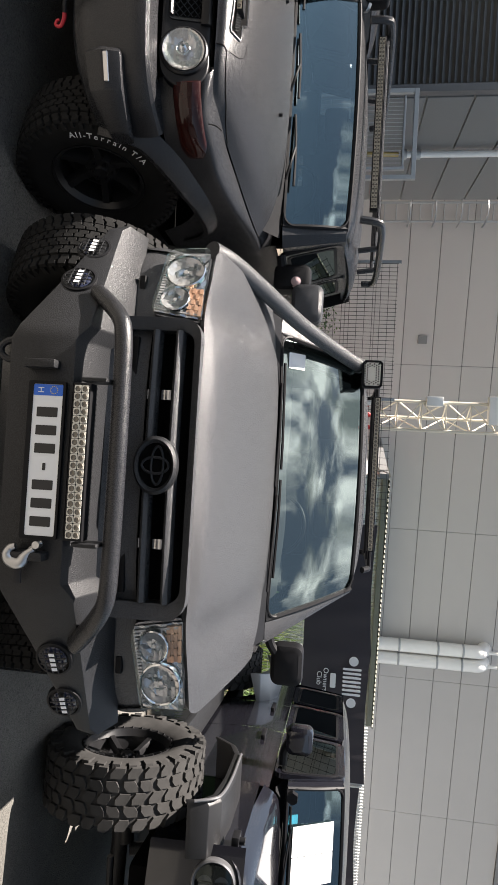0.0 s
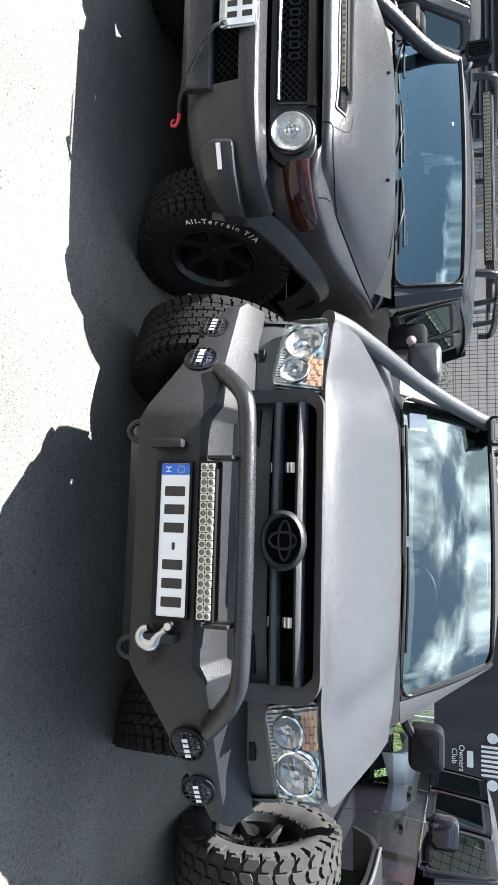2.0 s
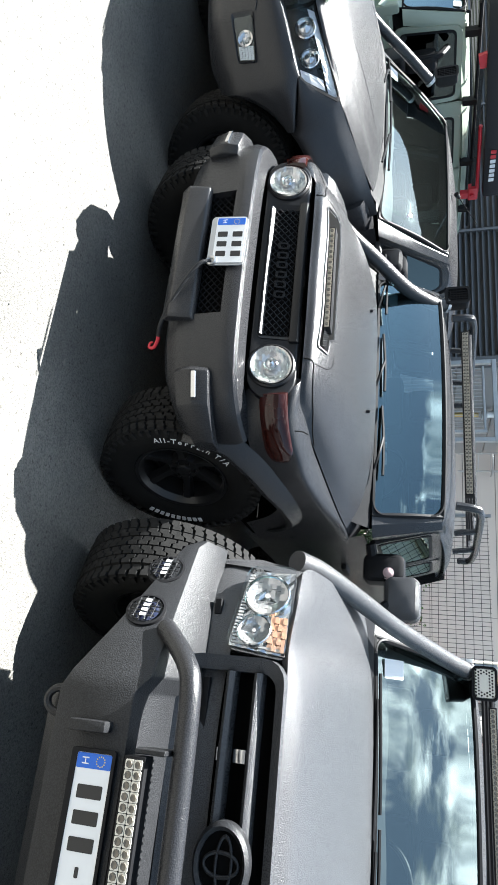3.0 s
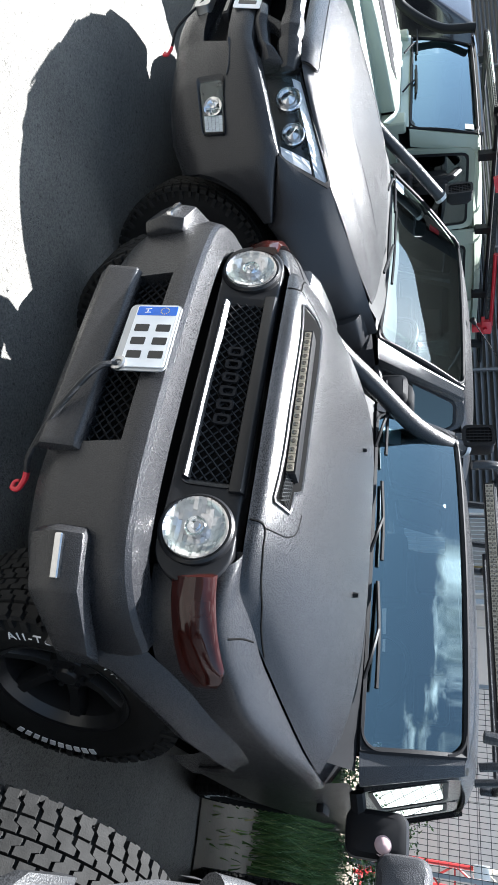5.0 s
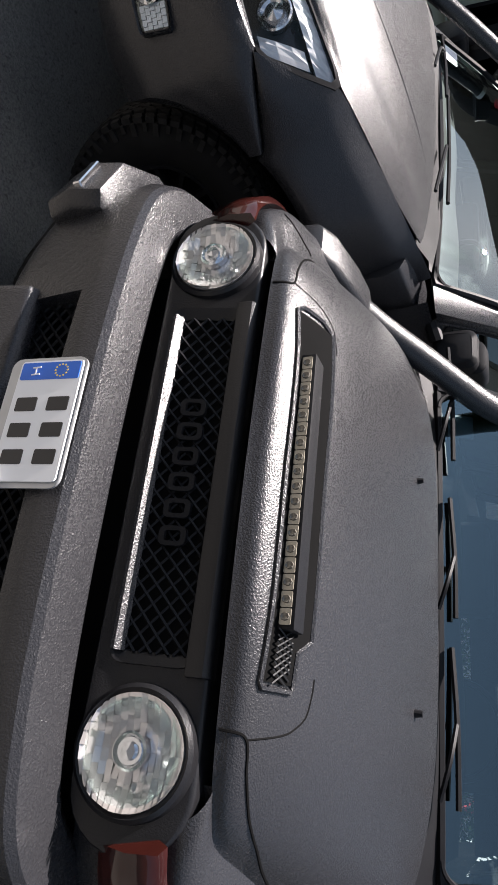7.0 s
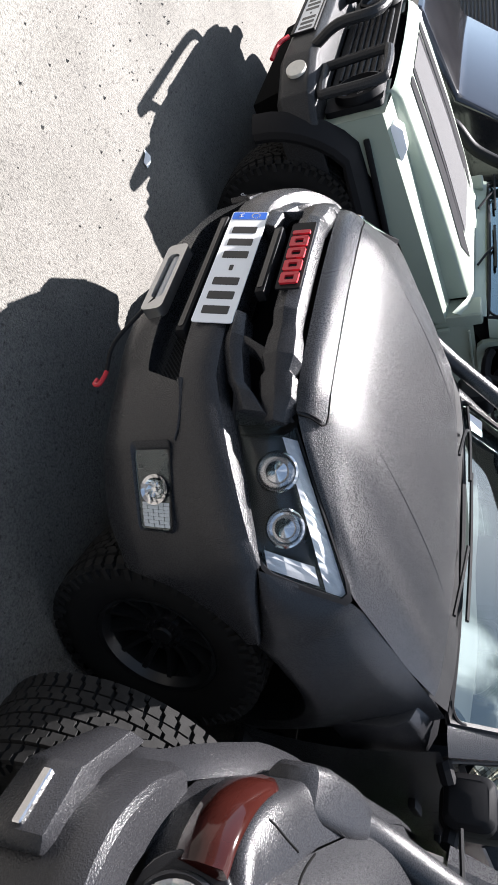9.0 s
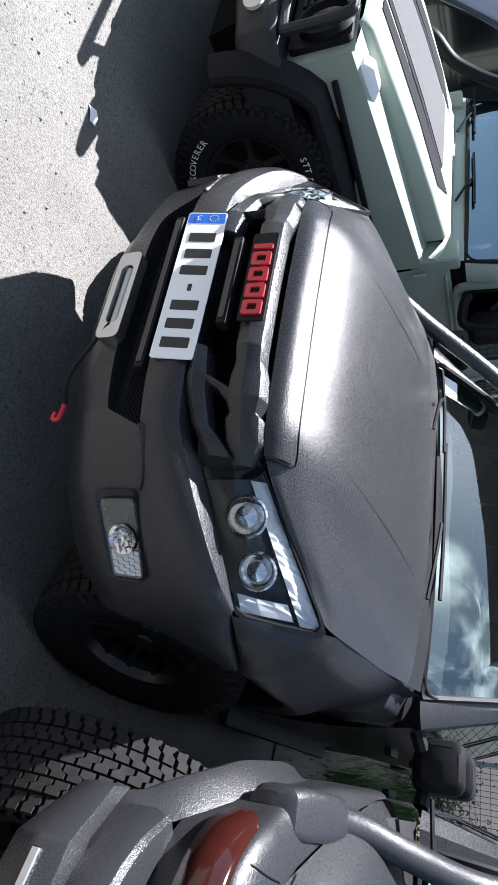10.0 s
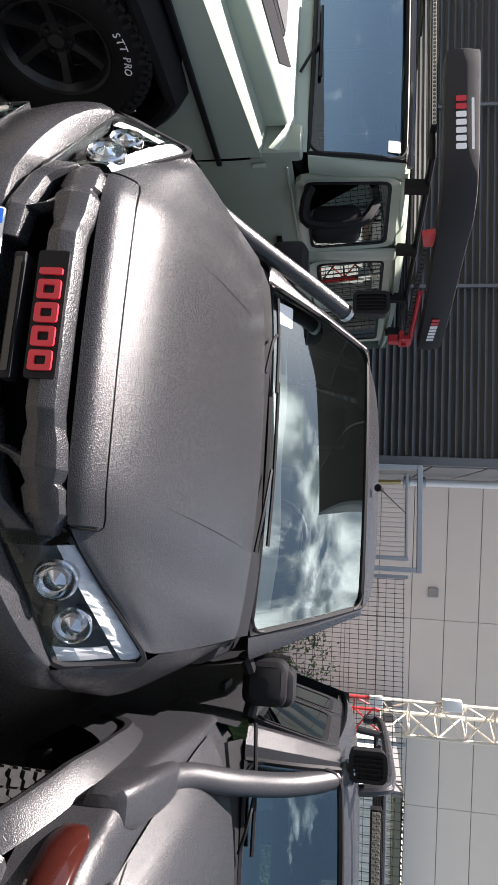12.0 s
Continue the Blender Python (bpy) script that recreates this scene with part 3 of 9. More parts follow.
def led_bar(car, u0, u1, y, z0, z1, cells, rows=1, tilt=0.0, name="light_bar", cup=None):
    bm = bmesh.new()
    box(bm, u0, u1, y, y + 0.055, z0, z1, 0.004)
    for k in range(int((u1 - u0) / 0.018)):
        a = u0 + 0.01 + k * 0.018
        box(bm, a, a + 0.006, y + 0.05, y + 0.075, z0 + 0.006, z1 - 0.006)
    b = part(name, bm, PLASTIC, car, "black light bar with a row of pale lamps")
    bm = bmesh.new()
    st = (u1 - u0 - 0.016) / cells
    rh = (z1 - z0 - 0.012) / rows
    for r in range(rows):
        for i in range(cells):
            c = u0 + 0.008 + st * (i + 0.5)
            zc = z0 + 0.006 + rh * (r + 0.5)
            slab(bm, rrect(c - st * 0.47, c + st * 0.47, zc - rh * 0.46, zc + rh * 0.46, 0.003, 2), facing(y - 0.0005, 0), 0.002)
    tagged(part("lamp_face", bm, cup or LED, b, "pale reflector cups"), kind="stuff")
    bm = bmesh.new()
    for r in range(rows):
        for i in range(cells):
            c = u0 + 0.008 + st * (i + 0.5)
            zc = z0 + 0.006 + rh * (r + 0.5)
            lathe(bm, [(0.0, 0.0005), (min(st, rh) * 0.2, 0.001), (min(st, rh) * 0.34, 0.003), (min(st, rh) * 0.4, 0.0)], (c, y - 0.0025, zc), (0, -1, 0), 8)
    tagged(part("lamp_dome", bm, LENS_DOME, b), kind="stuff")
    return b


def wiper(car, pts, blade):
    bm = bmesh.new()
    tube(bm, pts, 0.008, 6, 4)
    w = part("wiper", bm, PLASTIC, car, "black wiper arm")
    bm = bmesh.new()
    tube(bm, blade, 0.009, 6, 3)
    part("blade", bm, PLASTIC, w)


def snorkel(car, pts, r, head, hw, hh, hd, material, mesh_front=False):
    bm = bmesh.new()
    tube(bm, pts, r, 14, 6)
    s = part("snorkel", bm, material, car, "air-intake snorkel running up the windscreen pillar")
    bm = bmesh.new()
    u, y, z = head
    secs = []
    for yy, k in ((y + hd, 0.75), (y + hd * 0.7, 1.0), (y + 0.01, 1.0)):
        secs.append([(u + a * k, yy, z + b * k) for a, b in rrect(-hw, hw, -hh, hh, 0.025, 4)])
    hull(bm, secs)
    ring(bm, rrect(u - hw - 0.004, u + hw + 0.004, z - hh - 0.004, z + hh + 0.004, 0.028), rrect(u - hw + 0.012, u + hw - 0.012, z - hh + 0.012, z + hh - 0.012, 0.02), facing(y + 0.01), 0, 0.014)
    h = part("intake_head", bm, PLASTIC, s, "black intake head with a grid")
    if mesh_front:
        bm = bmesh.new()
        slab(bm, rrect(u - hw + 0.008, u + hw - 0.008, z - hh + 0.008, z + hh - 0.008, 0.02), facing(y - 0.001), 0.003)
        part("intake_plate", bm, LED, s, "pale perforated plate")
        bm = bmesh.new()
        nb = int((2 * hh - 0.03) / 0.014)
        for j in range(nb + 1):
            for i in range(int((2 * hw - 0.04) / 0.016) + 1):
                a, b = -hw + 0.02 + 0.016 * i + 0.008 * (j % 2), -hh + 0.016 + 0.014 * j
                if a < hw - 0.014 and not (abs(a) < hw * 0.5 and abs(b) < hh * 0.3):
                    lathe(bm, [(0.0, 0.0), (0.0055, 0.0)], (u + a, y - 0.0045, z + b), (0, -1, 0), 6)
        tagged(part("perforation", bm, SHADE_BLACK, s), kind="stuff")
    else:
        bm = bmesh.new()
        k = 0.018
        a = -hw + 0.012
        while a < hw - 0.012:
            box(bm, u + a - 0.002, u + a + 0.002, y, y + 0.008, z - hh + 0.012, z + hh - 0.012)
            a += k
        b = -hh + 0.014
        while b < hh - 0.012:
            box(bm, u - hw + 0.012, u + hw - 0.012, y + 0.001, y + 0.007, z + b - 0.002, z + b + 0.002)
            b += k
        tagged(part("intake_grid", bm, PLASTIC, s), kind="stuff")
    bm = bmesh.new()
    lathe(bm, [(r + 0.004, -0.012), (r + 0.006, 0), (r + 0.004, 0.012)], pts[-1], Vector(pts[-1]) - Vector(pts[-2]), 16)
    part("clamp", bm, ALLOY, s)
    return s


def door_mirror(car, u, y, z, w, h, d, arm, material, lamp=None):
    bm = bmesh.new()
    secs = []
    for yy, k in ((y, 0.72), (y + 0.015, 0.93), (y + d * 0.5, 1.0), (y + d, 0.97)):
        secs.append([(u + a * k, yy, z + b * k) for a, b in rrect(-w / 2, w / 2, -h / 2, h / 2, min(w, h) * 0.25, 4)])
    hull(bm, secs)
    m = part("door_mirror", bm, material, car, "door mirror in a rounded housing")
    bm = bmesh.new()
    tube(bm, arm, 0.03, 8, 4)
    part("mirror_arm", bm, PLASTIC, m)
    bm = bmesh.new()
    slab(bm, [(u + a, z + b) for a, b in rrect(-w / 2 * 0.9, w / 2 * 0.9, -h / 2 * 0.9, h / 2 * 0.9, min(w, h) * 0.22, 4)], lambda a, b, q: Vector((a, y + d + 0.001 + q, b)), 0.003)
    part("mirror_glass", bm, CHROME, m)
    if lamp:
        bm = bmesh.new()
        lathe(bm, [(0.0, 0.016), (lamp * 0.6, 0.013), (lamp, 0.002), (lamp * 1.15, 0.004), (lamp * 1.2, -0.004)], (u + w * 0.18, y + 0.004, z + h * 0.12), (0, -1, 0), 20)
        part("marker_lamp", bm, mat("pale_pink_lens", (0.5, 0.36, 0.36), 0.3), m, "round pale marker lamp")
    return m


def interior(car, u_half, y_dash, z_dash, y_seat, z_seat, wheel_side=1, head_z=None):
    bm = bmesh.new()
    ctrl = [[(0, y_dash, z_dash - 0.02), (u_half * 0.5, y_dash + 0.02, z_dash - 0.02), (u_half, y_dash + 0.08, z_dash - 0.03)],
            [(0, y_dash + 0.25, z_dash + 0.03), (u_half * 0.5, y_dash + 0.25, z_dash + 0.045), (u_half, y_dash + 0.25, z_dash + 0.02)],
            [(0, y_dash + 0.5, z_dash + 0.02), (u_half * 0.5, y_dash + 0.5, z_dash + 0.03), (u_half, y_dash + 0.5, z_dash)],
            [(0, y_dash + 0.55, z_dash - 0.3), (u_half * 0.5, y_dash + 0.55, z_dash - 0.3), (u_half, y_dash + 0.55, z_dash - 0.3)]]
    sheet(bm, ctrl, 4, 4, 0.0, True)
    part("dashboard", bm, DASH, car)
    for s in (-1, 1):
        bm = bmesh.new()
        c = s * u_half * 0.5
        box(bm, c - 0.25, c + 0.25, y_seat - 0.45, y_seat + 0.1, z_seat - 0.6, z_seat - 0.42, 0.05, 3)
        box(bm, c - 0.24, c + 0.24, y_seat, y_seat + 0.16, z_seat - 0.45, z_seat + 0.16, 0.06, 3, None)
        box(bm, c - 0.13, c + 0.13, y_seat + 0.05, y_seat + 0.15, z_seat + 0.2, z_seat + 0.38, 0.04, 3)
        part("seat", bm, SEAT, car, "dark upholstered front seat")
    bm = bmesh.new()
    c = Vector((wheel_side * u_half * 0.5, y_dash + 0.58, z_dash + 0.02))
    ax = Vector((0, 0.86, 0.5))
    a, b = frame_of(ax)
    tube(bm, [c + (a * math.cos(t) + b * math.sin(t)) * 0.18 for t in (2 * math.pi * k / 20 for k in range(21))], 0.014, 8, 2)
    rod(bm, c - a * 0.17, c + a * 0.17, 0.02)
    rod(bm, c, c - ax * 0.3 + Vector((0, -0.1, -0.1)), 0.03)
    part("steering_wheel", bm, PLASTIC, car)


def cabin(car, paint, glass, wbc, wb, wt, wtc, rear, ztop, sill, belt, su, ru, wins, pillar_w=0.06, trim=0.03, plastic_sill=True, rear_z=None, side_glass=None, corner=None):
    """Windscreen, pillars, roof, sides and back. wbc, wtc: the windscreen's middle below and above (y, z); wb, wt: its corner (u, y, z)."""
    side_glass = side_glass or SIDE_GLASS

    def row(c, k):
        return [(0, c[0][0], c[0][1]), (k[0] * 0.5, c[0][0] + (k[1] - c[0][0]) * 0.2, c[0][1] + (k[2] - c[0][1]) * 0.2), (k[0] * 0.82, c[0][0] + (k[1] - c[0][0]) * 0.6, c[0][1] + (k[2] - c[0][1]) * 0.6), k]
    lo, hi = row((wbc,), wb), row((wtc,), wt)
    mid = [tuple((a + b) / 2 + (0, -0.012, 0.012)[i] for i, (a, b) in enumerate(zip(p, q))) for p, q in zip(lo, hi)]
    bm = bmesh.new()
    sheet(bm, [lo, mid, hi], 5, 5, 0, True)
    g = part("windscreen", bm, glass, car, "raked windscreen reflecting clouds")
    g.visible_shadow = False
    # dark border of the pane
    bm = bmesh.new()
    fl, fm, fh = mirror_row(lo), mirror_row(mid), mirror_row(hi)
    edge = cr(fl, 5) + cr([fl[-1], fm[-1], fh[-1]], 5)[1:] + list(reversed(cr(fh, 5)))[1:] + cr([fh[0], fm[0], fl[0]], 5)[1:-1]
    edge.append(edge[0])
    tube(bm, edge, 0.014, 6, 1, False)
    part("windscreen_seal", bm, PLASTIC, g)
    # rounded corners of the pane
    rc = 0.075
    for p, along, up in ((fl[0], fl[1], fm[0]), (fl[-1], fl[-2], fm[-1]), (fh[-1], fh[-2], fm[-1]), (fh[0], fh[1], fm[0])):
        p = Vector(p)
        e, f = (Vector(along) - p).normalized() * rc, (Vector(up) - p).normalized() * rc
        n = e.cross(f).normalized()
        n = n if n.y < 0 else -n
        arc = [p + e * (1 - math.sin(t)) + f * (1 - math.cos(t)) + n * 0.009 for t in (math.pi / 2 * k / 8 for k in range(9))]
        bm = bmesh.new()
        c = bm.verts.new(p + n * 0.009)
        vs = [bm.verts.new(v) for v in arc]
        for i in range(8):
            bm.faces.new((c, vs[i], vs[i + 1]))
        ext = bmesh.ops.extrude_face_region(bm, geom=bm.faces[:])
        bmesh.ops.translate(bm, verts=[v for v in ext["geom"] if isinstance(v, bmesh.types.BMVert)], vec=-n * 0.006)
        part("windscreen_corner", bm, corner or PLASTIC, g)
        bm = bmesh.new()
        tube(bm, arc, 0.008, 6, 1)
        part("corner_seal", bm, PLASTIC, g)
    # roof
    n1, n2 = (wtc[0] + 0.02, wtc[1] + 0.012), (wt[0] + 0.03, wt[1] + 0.02, wt[2] + 0.012)
    rows = [[(0, n1[0], n1[1]), (n2[0] * 0.5, n1[0] + (n2[1] - n1[0]) * 0.2, n1[1] - 0.002), (n2[0] * 0.9, n1[0] + (n2[1] - n1[0]) * 0.75, n2[2] + 0.004), (ru, n2[1] + 0.01, n2[2] - 0.02)]]
    for f, dz in ((0.12, 0.045), (0.45, 0.06), (0.8, 0.04), (1.0, 0.0)):
        y = n1[0] + (rear - n1[0]) * f
        z = ztop if f < 1 else ztop - 0.03
        zz = n1[1] + (z - n1[1]) * min(1, f * 3)
        rows.append([(0, y, zz + 0.012), (ru * 0.5, y, zz + 0.008), (ru * 0.88, y, zz - 0.02), (ru + 0.005, y, zz - 0.07)])
    bm = bmesh.new()
    sheet(bm, rows, 5, 5, 0.02, True)
    part("roof", bm, paint, car)
    # sides: u as a function of height
    top = ztop - 0.07

    def us(z):
        return su + (ru - su) * max(0.0, (z - belt)) / (top - belt)
    for s in (-1, 1):
        bm = bmesh.new()
        # windscreen pillar
        a, b = Vector(wb), Vector(wt)
        secs = []
        for f in (0, 0.33, 0.66, 1):
            p = a.lerp(b, f)
            uu = us(p.z) + 0.004
            secs.append([Vector((s * p.x, p.y - 0.006, p.z)), Vector((s * (p.x + uu) / 2, p.y - 0.004, p.z)), Vector((s * uu, p.y + pillar_w * 0.6, p.z)), Vector((s * (uu - 0.01), p.y + pillar_w + 0.06, p.z)), Vector((s * p.x, p.y + 0.03, p.z))])
        hull(bm, secs)
        part("pillar", bm, paint, car)
        place = (lambda sg: lambda y, z, h: Vector((sg * (us(z) + h), y, z)))(s)
        for y0, y1, y2, y3, z0, z1 in wins:
            # corners: front-low, rear-low, rear-high, front-high
            outer = [(y0, z0), (y1, z0), (y2, z1), (y3, z1)]

            def rounded(c, k, r):
                pts = []
                cx, cz = sum(p[0] for p in c) / 4, sum(p[1] for p in c) / 4
                for i in range(4):
                    p, q, o = Vector(c[i]), Vector(c[i - 1]), Vector(c[(i + 1) % 4])
                    for t in (0, 0.33, 0.67, 1):
                        e0, e1 = p + (q - p).normalized() * r, p + (o - p).normalized() * r
                        v = e0 * (1 - t) ** 2 + p * 2 * t * (1 - t) + e1 * t * t
                        pts.append((cx + (v.x - cx) * k[0], cz + (v.y - cz) * k[1]))
                return pts
            w, hgt = abs(y1 - y0), abs(z1 - z0)
            big = rounded(outer, (1 + 0.10 / w, 1 + 0.10 / hgt), 0.07)
            small = rounded(outer, (1, 1), 0.06)
            bm = bmesh.new()
            ring(bm, big, small, place, -0.03, 0.004, 0.006)
            fr = part("door_frame", bm, paint, car)
            bm = bmesh.new()
            slab(bm, rounded(outer, (1.01, 1.01), 0.06), place, -0.004)
            gl = part("side_window", bm, side_glass, fr)
            bm = bmesh.new()
            ring(bm, rounded(outer, (1.015, 1.015), 0.06), rounded(outer, (1 - 0.035 / w, 1 - 0.035 / hgt), 0.05), place, -0.004, 0.003)
            part("window_seal", bm, PLASTIC, fr)
        # upper side between the windows
        bm = bmesh.new()
        yl = wb[1] + 0.12
        z2 = top + 0.01
        rows = [[Vector((s * (us(z) - 0.03), y, z)) for y in (wt[1] + 0.1, rear)] for z in (top - 0.06, top)]
        grid(bm, rows)
        part("roof_rail", bm, paint, car)
    # back
    bm = bmesh.new()
    rz = rear_z or belt
    grid(bm, [[(-su, rear + 0.06, rz - 0.02), (0, rear + 0.09, rz - 0.02), (su, rear + 0.06, rz - 0.02)], [(-ru, rear, ztop - 0.06), (0, rear + 0.02, ztop - 0.03), (ru, rear, ztop - 0.06)]])
    part("back_panel", bm, paint, car)


def body_side(car, paint, y0, y1, sill, belt, su, bulge=0.03, name="door", cuts=(), rear_wheel=None, handle_z=None):
    """Doors and rear quarters as skins between cut lines; each door has a handle."""
    ys = [y0, *cuts, y1]
    for s in (-1, 1):
        for i, (a, b) in enumerate(zip(ys, ys[1:])):
            bm = bmesh.new()
            lo = (lambda u, y: arch(*rear_wheel, sill)(u, y)) if rear_wheel else (lambda u, y: sill)
            n = max(6, int((b - a) * 14))
            rows = []
            for j in range(9):
                t = j / 8
                r = []
                for k in range(n + 1):
                    y = a + 0.004 + (b - a - 0.008) * k / n
                    l = lo(0, y)
                    z = l + (belt - l) * t
                    zt = (z - sill) / (belt - sill)
                    r.append(Vector((s * (su - 0.05 + (bulge + 0.05) * math.sin(math.pi * min(1, 0.18 + zt * 0.62)) - (0.012 if 0.55 < zt < 0.62 else 0)), y, z)))
                rows.append(r)
            vs = grid(bm, rows)
            p = part(name if i < len(ys) - 2 or not rear_wheel else "rear_quarter", bm, paint, car)
            if handle_z and i < 2:
                bm = bmesh.new()
                box(bm, *sorted((s * (su + bulge - 0.01), s * (su + bulge + 0.03))), b - 0.28, b - 0.08, handle_z - 0.015, handle_z + 0.02, 0.008)
                part("door_handle", bm, PLASTIC, p)
    bm = bmesh.new()
    box(bm, -su + 0.06, su - 0.06, y0 - 0.4, y1 - 0.05, sill - 0.02, sill + 0.1, 0.02)
    part("floor_pan", bm, SHADE_BLACK, car)


def pickup_rear(car, paint, y0, y1, z0, z1, su):
    bm = bmesh.new()
    for s in (-1, 1):
        box(bm, *sorted((s * (su - 0.05), s * su)), y0, y1, z1 - 0.3, z1, 0.015)
    box(bm, -su, su, y1 - 0.06, y1, z0, z1, 0.015)
    box(bm, -su + 0.06, su - 0.06, y0, y1, z0, z0 + 0.05, 0)
    part("cargo_bed", bm, paint, car)

def cut_reflector(bm, c, ax, r, depth, seed, sectors=34, rings=8):
    """A bowl of small flat facets round a bulb."""
    q = random.Random(seed)
    c, ax = Vector(c), Vector(ax).normalized()
    a, b = frame_of(ax)
    rows = []
    for j in range(rings + 1):
        f = 0.16 + 0.84 * j / rings
        rows.append([c + ax * (depth * f * f + (q.uniform(-1, 1) * depth * 0.16 if 0 < j < rings else 0)) + (a * math.cos(t) + b * math.sin(t)) * r * f for t in (2 * math.pi * (k + 0.3 * (j % 2)) / sectors for k in range(sectors))])
    grid(bm, rows, wrap=True)
    rod(bm, c, c + ax * depth * 0.75, r * 0.15, r * 0.13, 12)

def banded_reflector(bm, c, ax, r, depth, seed, bands=13):
    """A round bowl of level bands, each cut into flat facets that lean their own way."""
    q = random.Random(seed)
    c, ax = Vector(c), Vector(ax).normalized()
    up = (Vector((0, 0, 1)) - ax * ax.z).normalized()
    sd = up.cross(ax)
    for j in range(bands):
        v0, v1 = -1 + 2 * j / bands, -1 + 2 * (j + 1) / bands
        vm = (v0 + v1) / 2
        w = math.sqrt(1 - min(abs(v0), abs(v1)) ** 2 * 0.98)
        n = max(2, round(w * q.uniform(4, 9)))
        for k in range(n):
            a0, a1 = -w + 2 * w * k / n, -w + 2 * w * (k + 1) / n
            tu, tv = q.uniform(-0.28, 0.28), q.uniform(-0.3, 0.3)
            pts = []
            for a, v in ((a0, v0), (a1, v0), (a1, v1), (a0, v1)):
                f = math.hypot(a, v)
                if f > 1:
                    a, v = a / f, v / f
                h = depth * (a * a + v * v) + r * (tu * (a - (a0 + a1) / 2) + tv * (v - vm)) * 0.5
                pts.append(bm.verts.new(c + ax * h + (sd * a + up * v) * r))
            bm.faces.new(pts)
    rod(bm, c, c + ax * depth * 0.75, r * 0.15, r * 0.13, 12)


# ---- ground, building and yard ----
GZ = -0.02


def ground_mat():
    m = bpy.data.materials.new("worn_asphalt")
    m.use_nodes = True
    nt = m.node_tree
    b = nt.nodes["Principled BSDF"]
    tc = nt.nodes.new("ShaderNodeTexCoord")
    n1, n2, v = nt.nodes.new("ShaderNodeTexNoise"), nt.nodes.new("ShaderNodeTexNoise"), nt.nodes.new("ShaderNodeTexVoronoi")
    n1.inputs["Scale"].default_value, n1.inputs["Detail"].default_value = 1.1, 8.0
    n2.inputs["Scale"].default_value, n2.inputs["Detail"].default_value = 130.0, 5.0
    v.inputs["Scale"].default_value = 160.0
    for n in (n1, n2, v):
        nt.links.new(tc.outputs["Object"], n.inputs["Vector"])
    r1 = nt.nodes.new("ShaderNodeValToRGB")
    r1.color_ramp.elements[0].position, r1.color_ramp.elements[0].color = 0.3, (0.09, 0.086, 0.078, 1)
    r1.color_ramp.elements[1].position, r1.color_ramp.elements[1].color = 0.7, (0.162, 0.156, 0.143, 1)
    r2 = nt.nodes.new("ShaderNodeValToRGB")
    r2.color_ramp.elements[0].position, r2.color_ramp.elements[0].color = 0.3, (0.58, 0.58, 0.58, 1)
    r2.color_ramp.elements[1].position, r2.color_ramp.elements[1].color = 0.6, (1.2, 1.19, 1.17, 1)
    mul = nt.nodes.new("ShaderNodeMix")
    mul.data_type, mul.blend_type = "RGBA", "MULTIPLY"
    mul.inputs["Factor"].default_value = 1.0
    nt.links.new(n1.outputs["Fac"], r1.inputs["Fac"])
    nt.links.new(n2.outputs["Fac"], r2.inputs["Fac"])
    nt.links.new(r1.outputs["Color"], mul.inputs["A"])
    nt.links.new(r2.outputs["Color"], mul.inputs["B"])
    n3 = nt.nodes.new("ShaderNodeTexNoise")
    n3.inputs["Scale"].default_value, n3.inputs["Detail"].default_value = 48.0, 3.0
    r3 = nt.nodes.new("ShaderNodeValToRGB")
    r3.color_ramp.elements[0].position, r3.color_ramp.elements[0].color = 0.61, (1, 1, 1, 1)
    r3.color_ramp.elements[1].position, r3.color_ramp.elements[1].color = 0.70, (0.45, 0.44, 0.42, 1)
    pit = nt.nodes.new("ShaderNodeMix")
    pit.data_type, pit.blend_type = "RGBA", "MULTIPLY"
    pit.inputs["Factor"].default_value = 1.0
    nt.links.new(tc.outputs["Object"], n3.inputs["Vector"])
    nt.links.new(n3.outputs["Fac"], r3.inputs["Fac"])
    nt.links.new(mul.outputs["Result"], pit.inputs["A"])
    nt.links.new(r3.outputs["Color"], pit.inputs["B"])
    nt.links.new(pit.outputs["Result"], b.inputs["Base Color"])
    b.inputs["Roughness"].default_value = 0.92
    bump = nt.nodes.new("ShaderNodeBump")
    bump.inputs["Strength"].default_value, bump.inputs["Distance"].default_value = 0.7, 0.006
    nt.links.new(v.outputs["Distance"], bump.inputs["Height"])
    nt.links.new(bump.outputs["Normal"], b.inputs["Normal"])
    return m


ASPHALT = ground_mat()
CLADDING = mat("grey_metal_cladding", (0.5, 0.476, 0.458), 0.5, 0.0, 0.05, 0.6, 0.05, 60.0)
CLADDING_DARK = mat("dark_grey_cladding", (0.2, 0.2, 0.2), 0.5, 0.0, 0.06, 0.8, 0.05, 60.0)
LOUVRE = mat("grey_louvre", (0.155, 0.155, 0.16), 0.5, 0.2, 0.08, 2.0)
JOINT = mat("grey_joint", (0.2, 0.195, 0.19), 0.8)
PIPE = mat("insulated_pipe", (0.88, 0.86, 0.83), 0.35, 0.1, 0.06, 4.0)
GALV = mat("galvanised_steel", (0.42, 0.43, 0.44), 0.45, 0.7, 0.12, 15.0)
WIRE = mat("dark_fence_wire", (0.05, 0.052, 0.055), 0.5, 0.3)
MAST_WHITE = mat("mast_white_paint", (0.72, 0.66, 0.55), 0.5, 0.0, 0.15, 4.0)
MAST_RED = mat("mast_red_paint", (0.5, 0.04, 0.04), 0.5, 0.0, 0.15, 4.0)
SHED = mat("white_shed_sheet", (0.78, 0.78, 0.75), 0.6, 0.0, 0.06, 2.0)
SHED_TRIM = mat("pale_green_trim", (0.2, 0.205, 0.165), 0.55, 0.0, 0.1, 4.0)
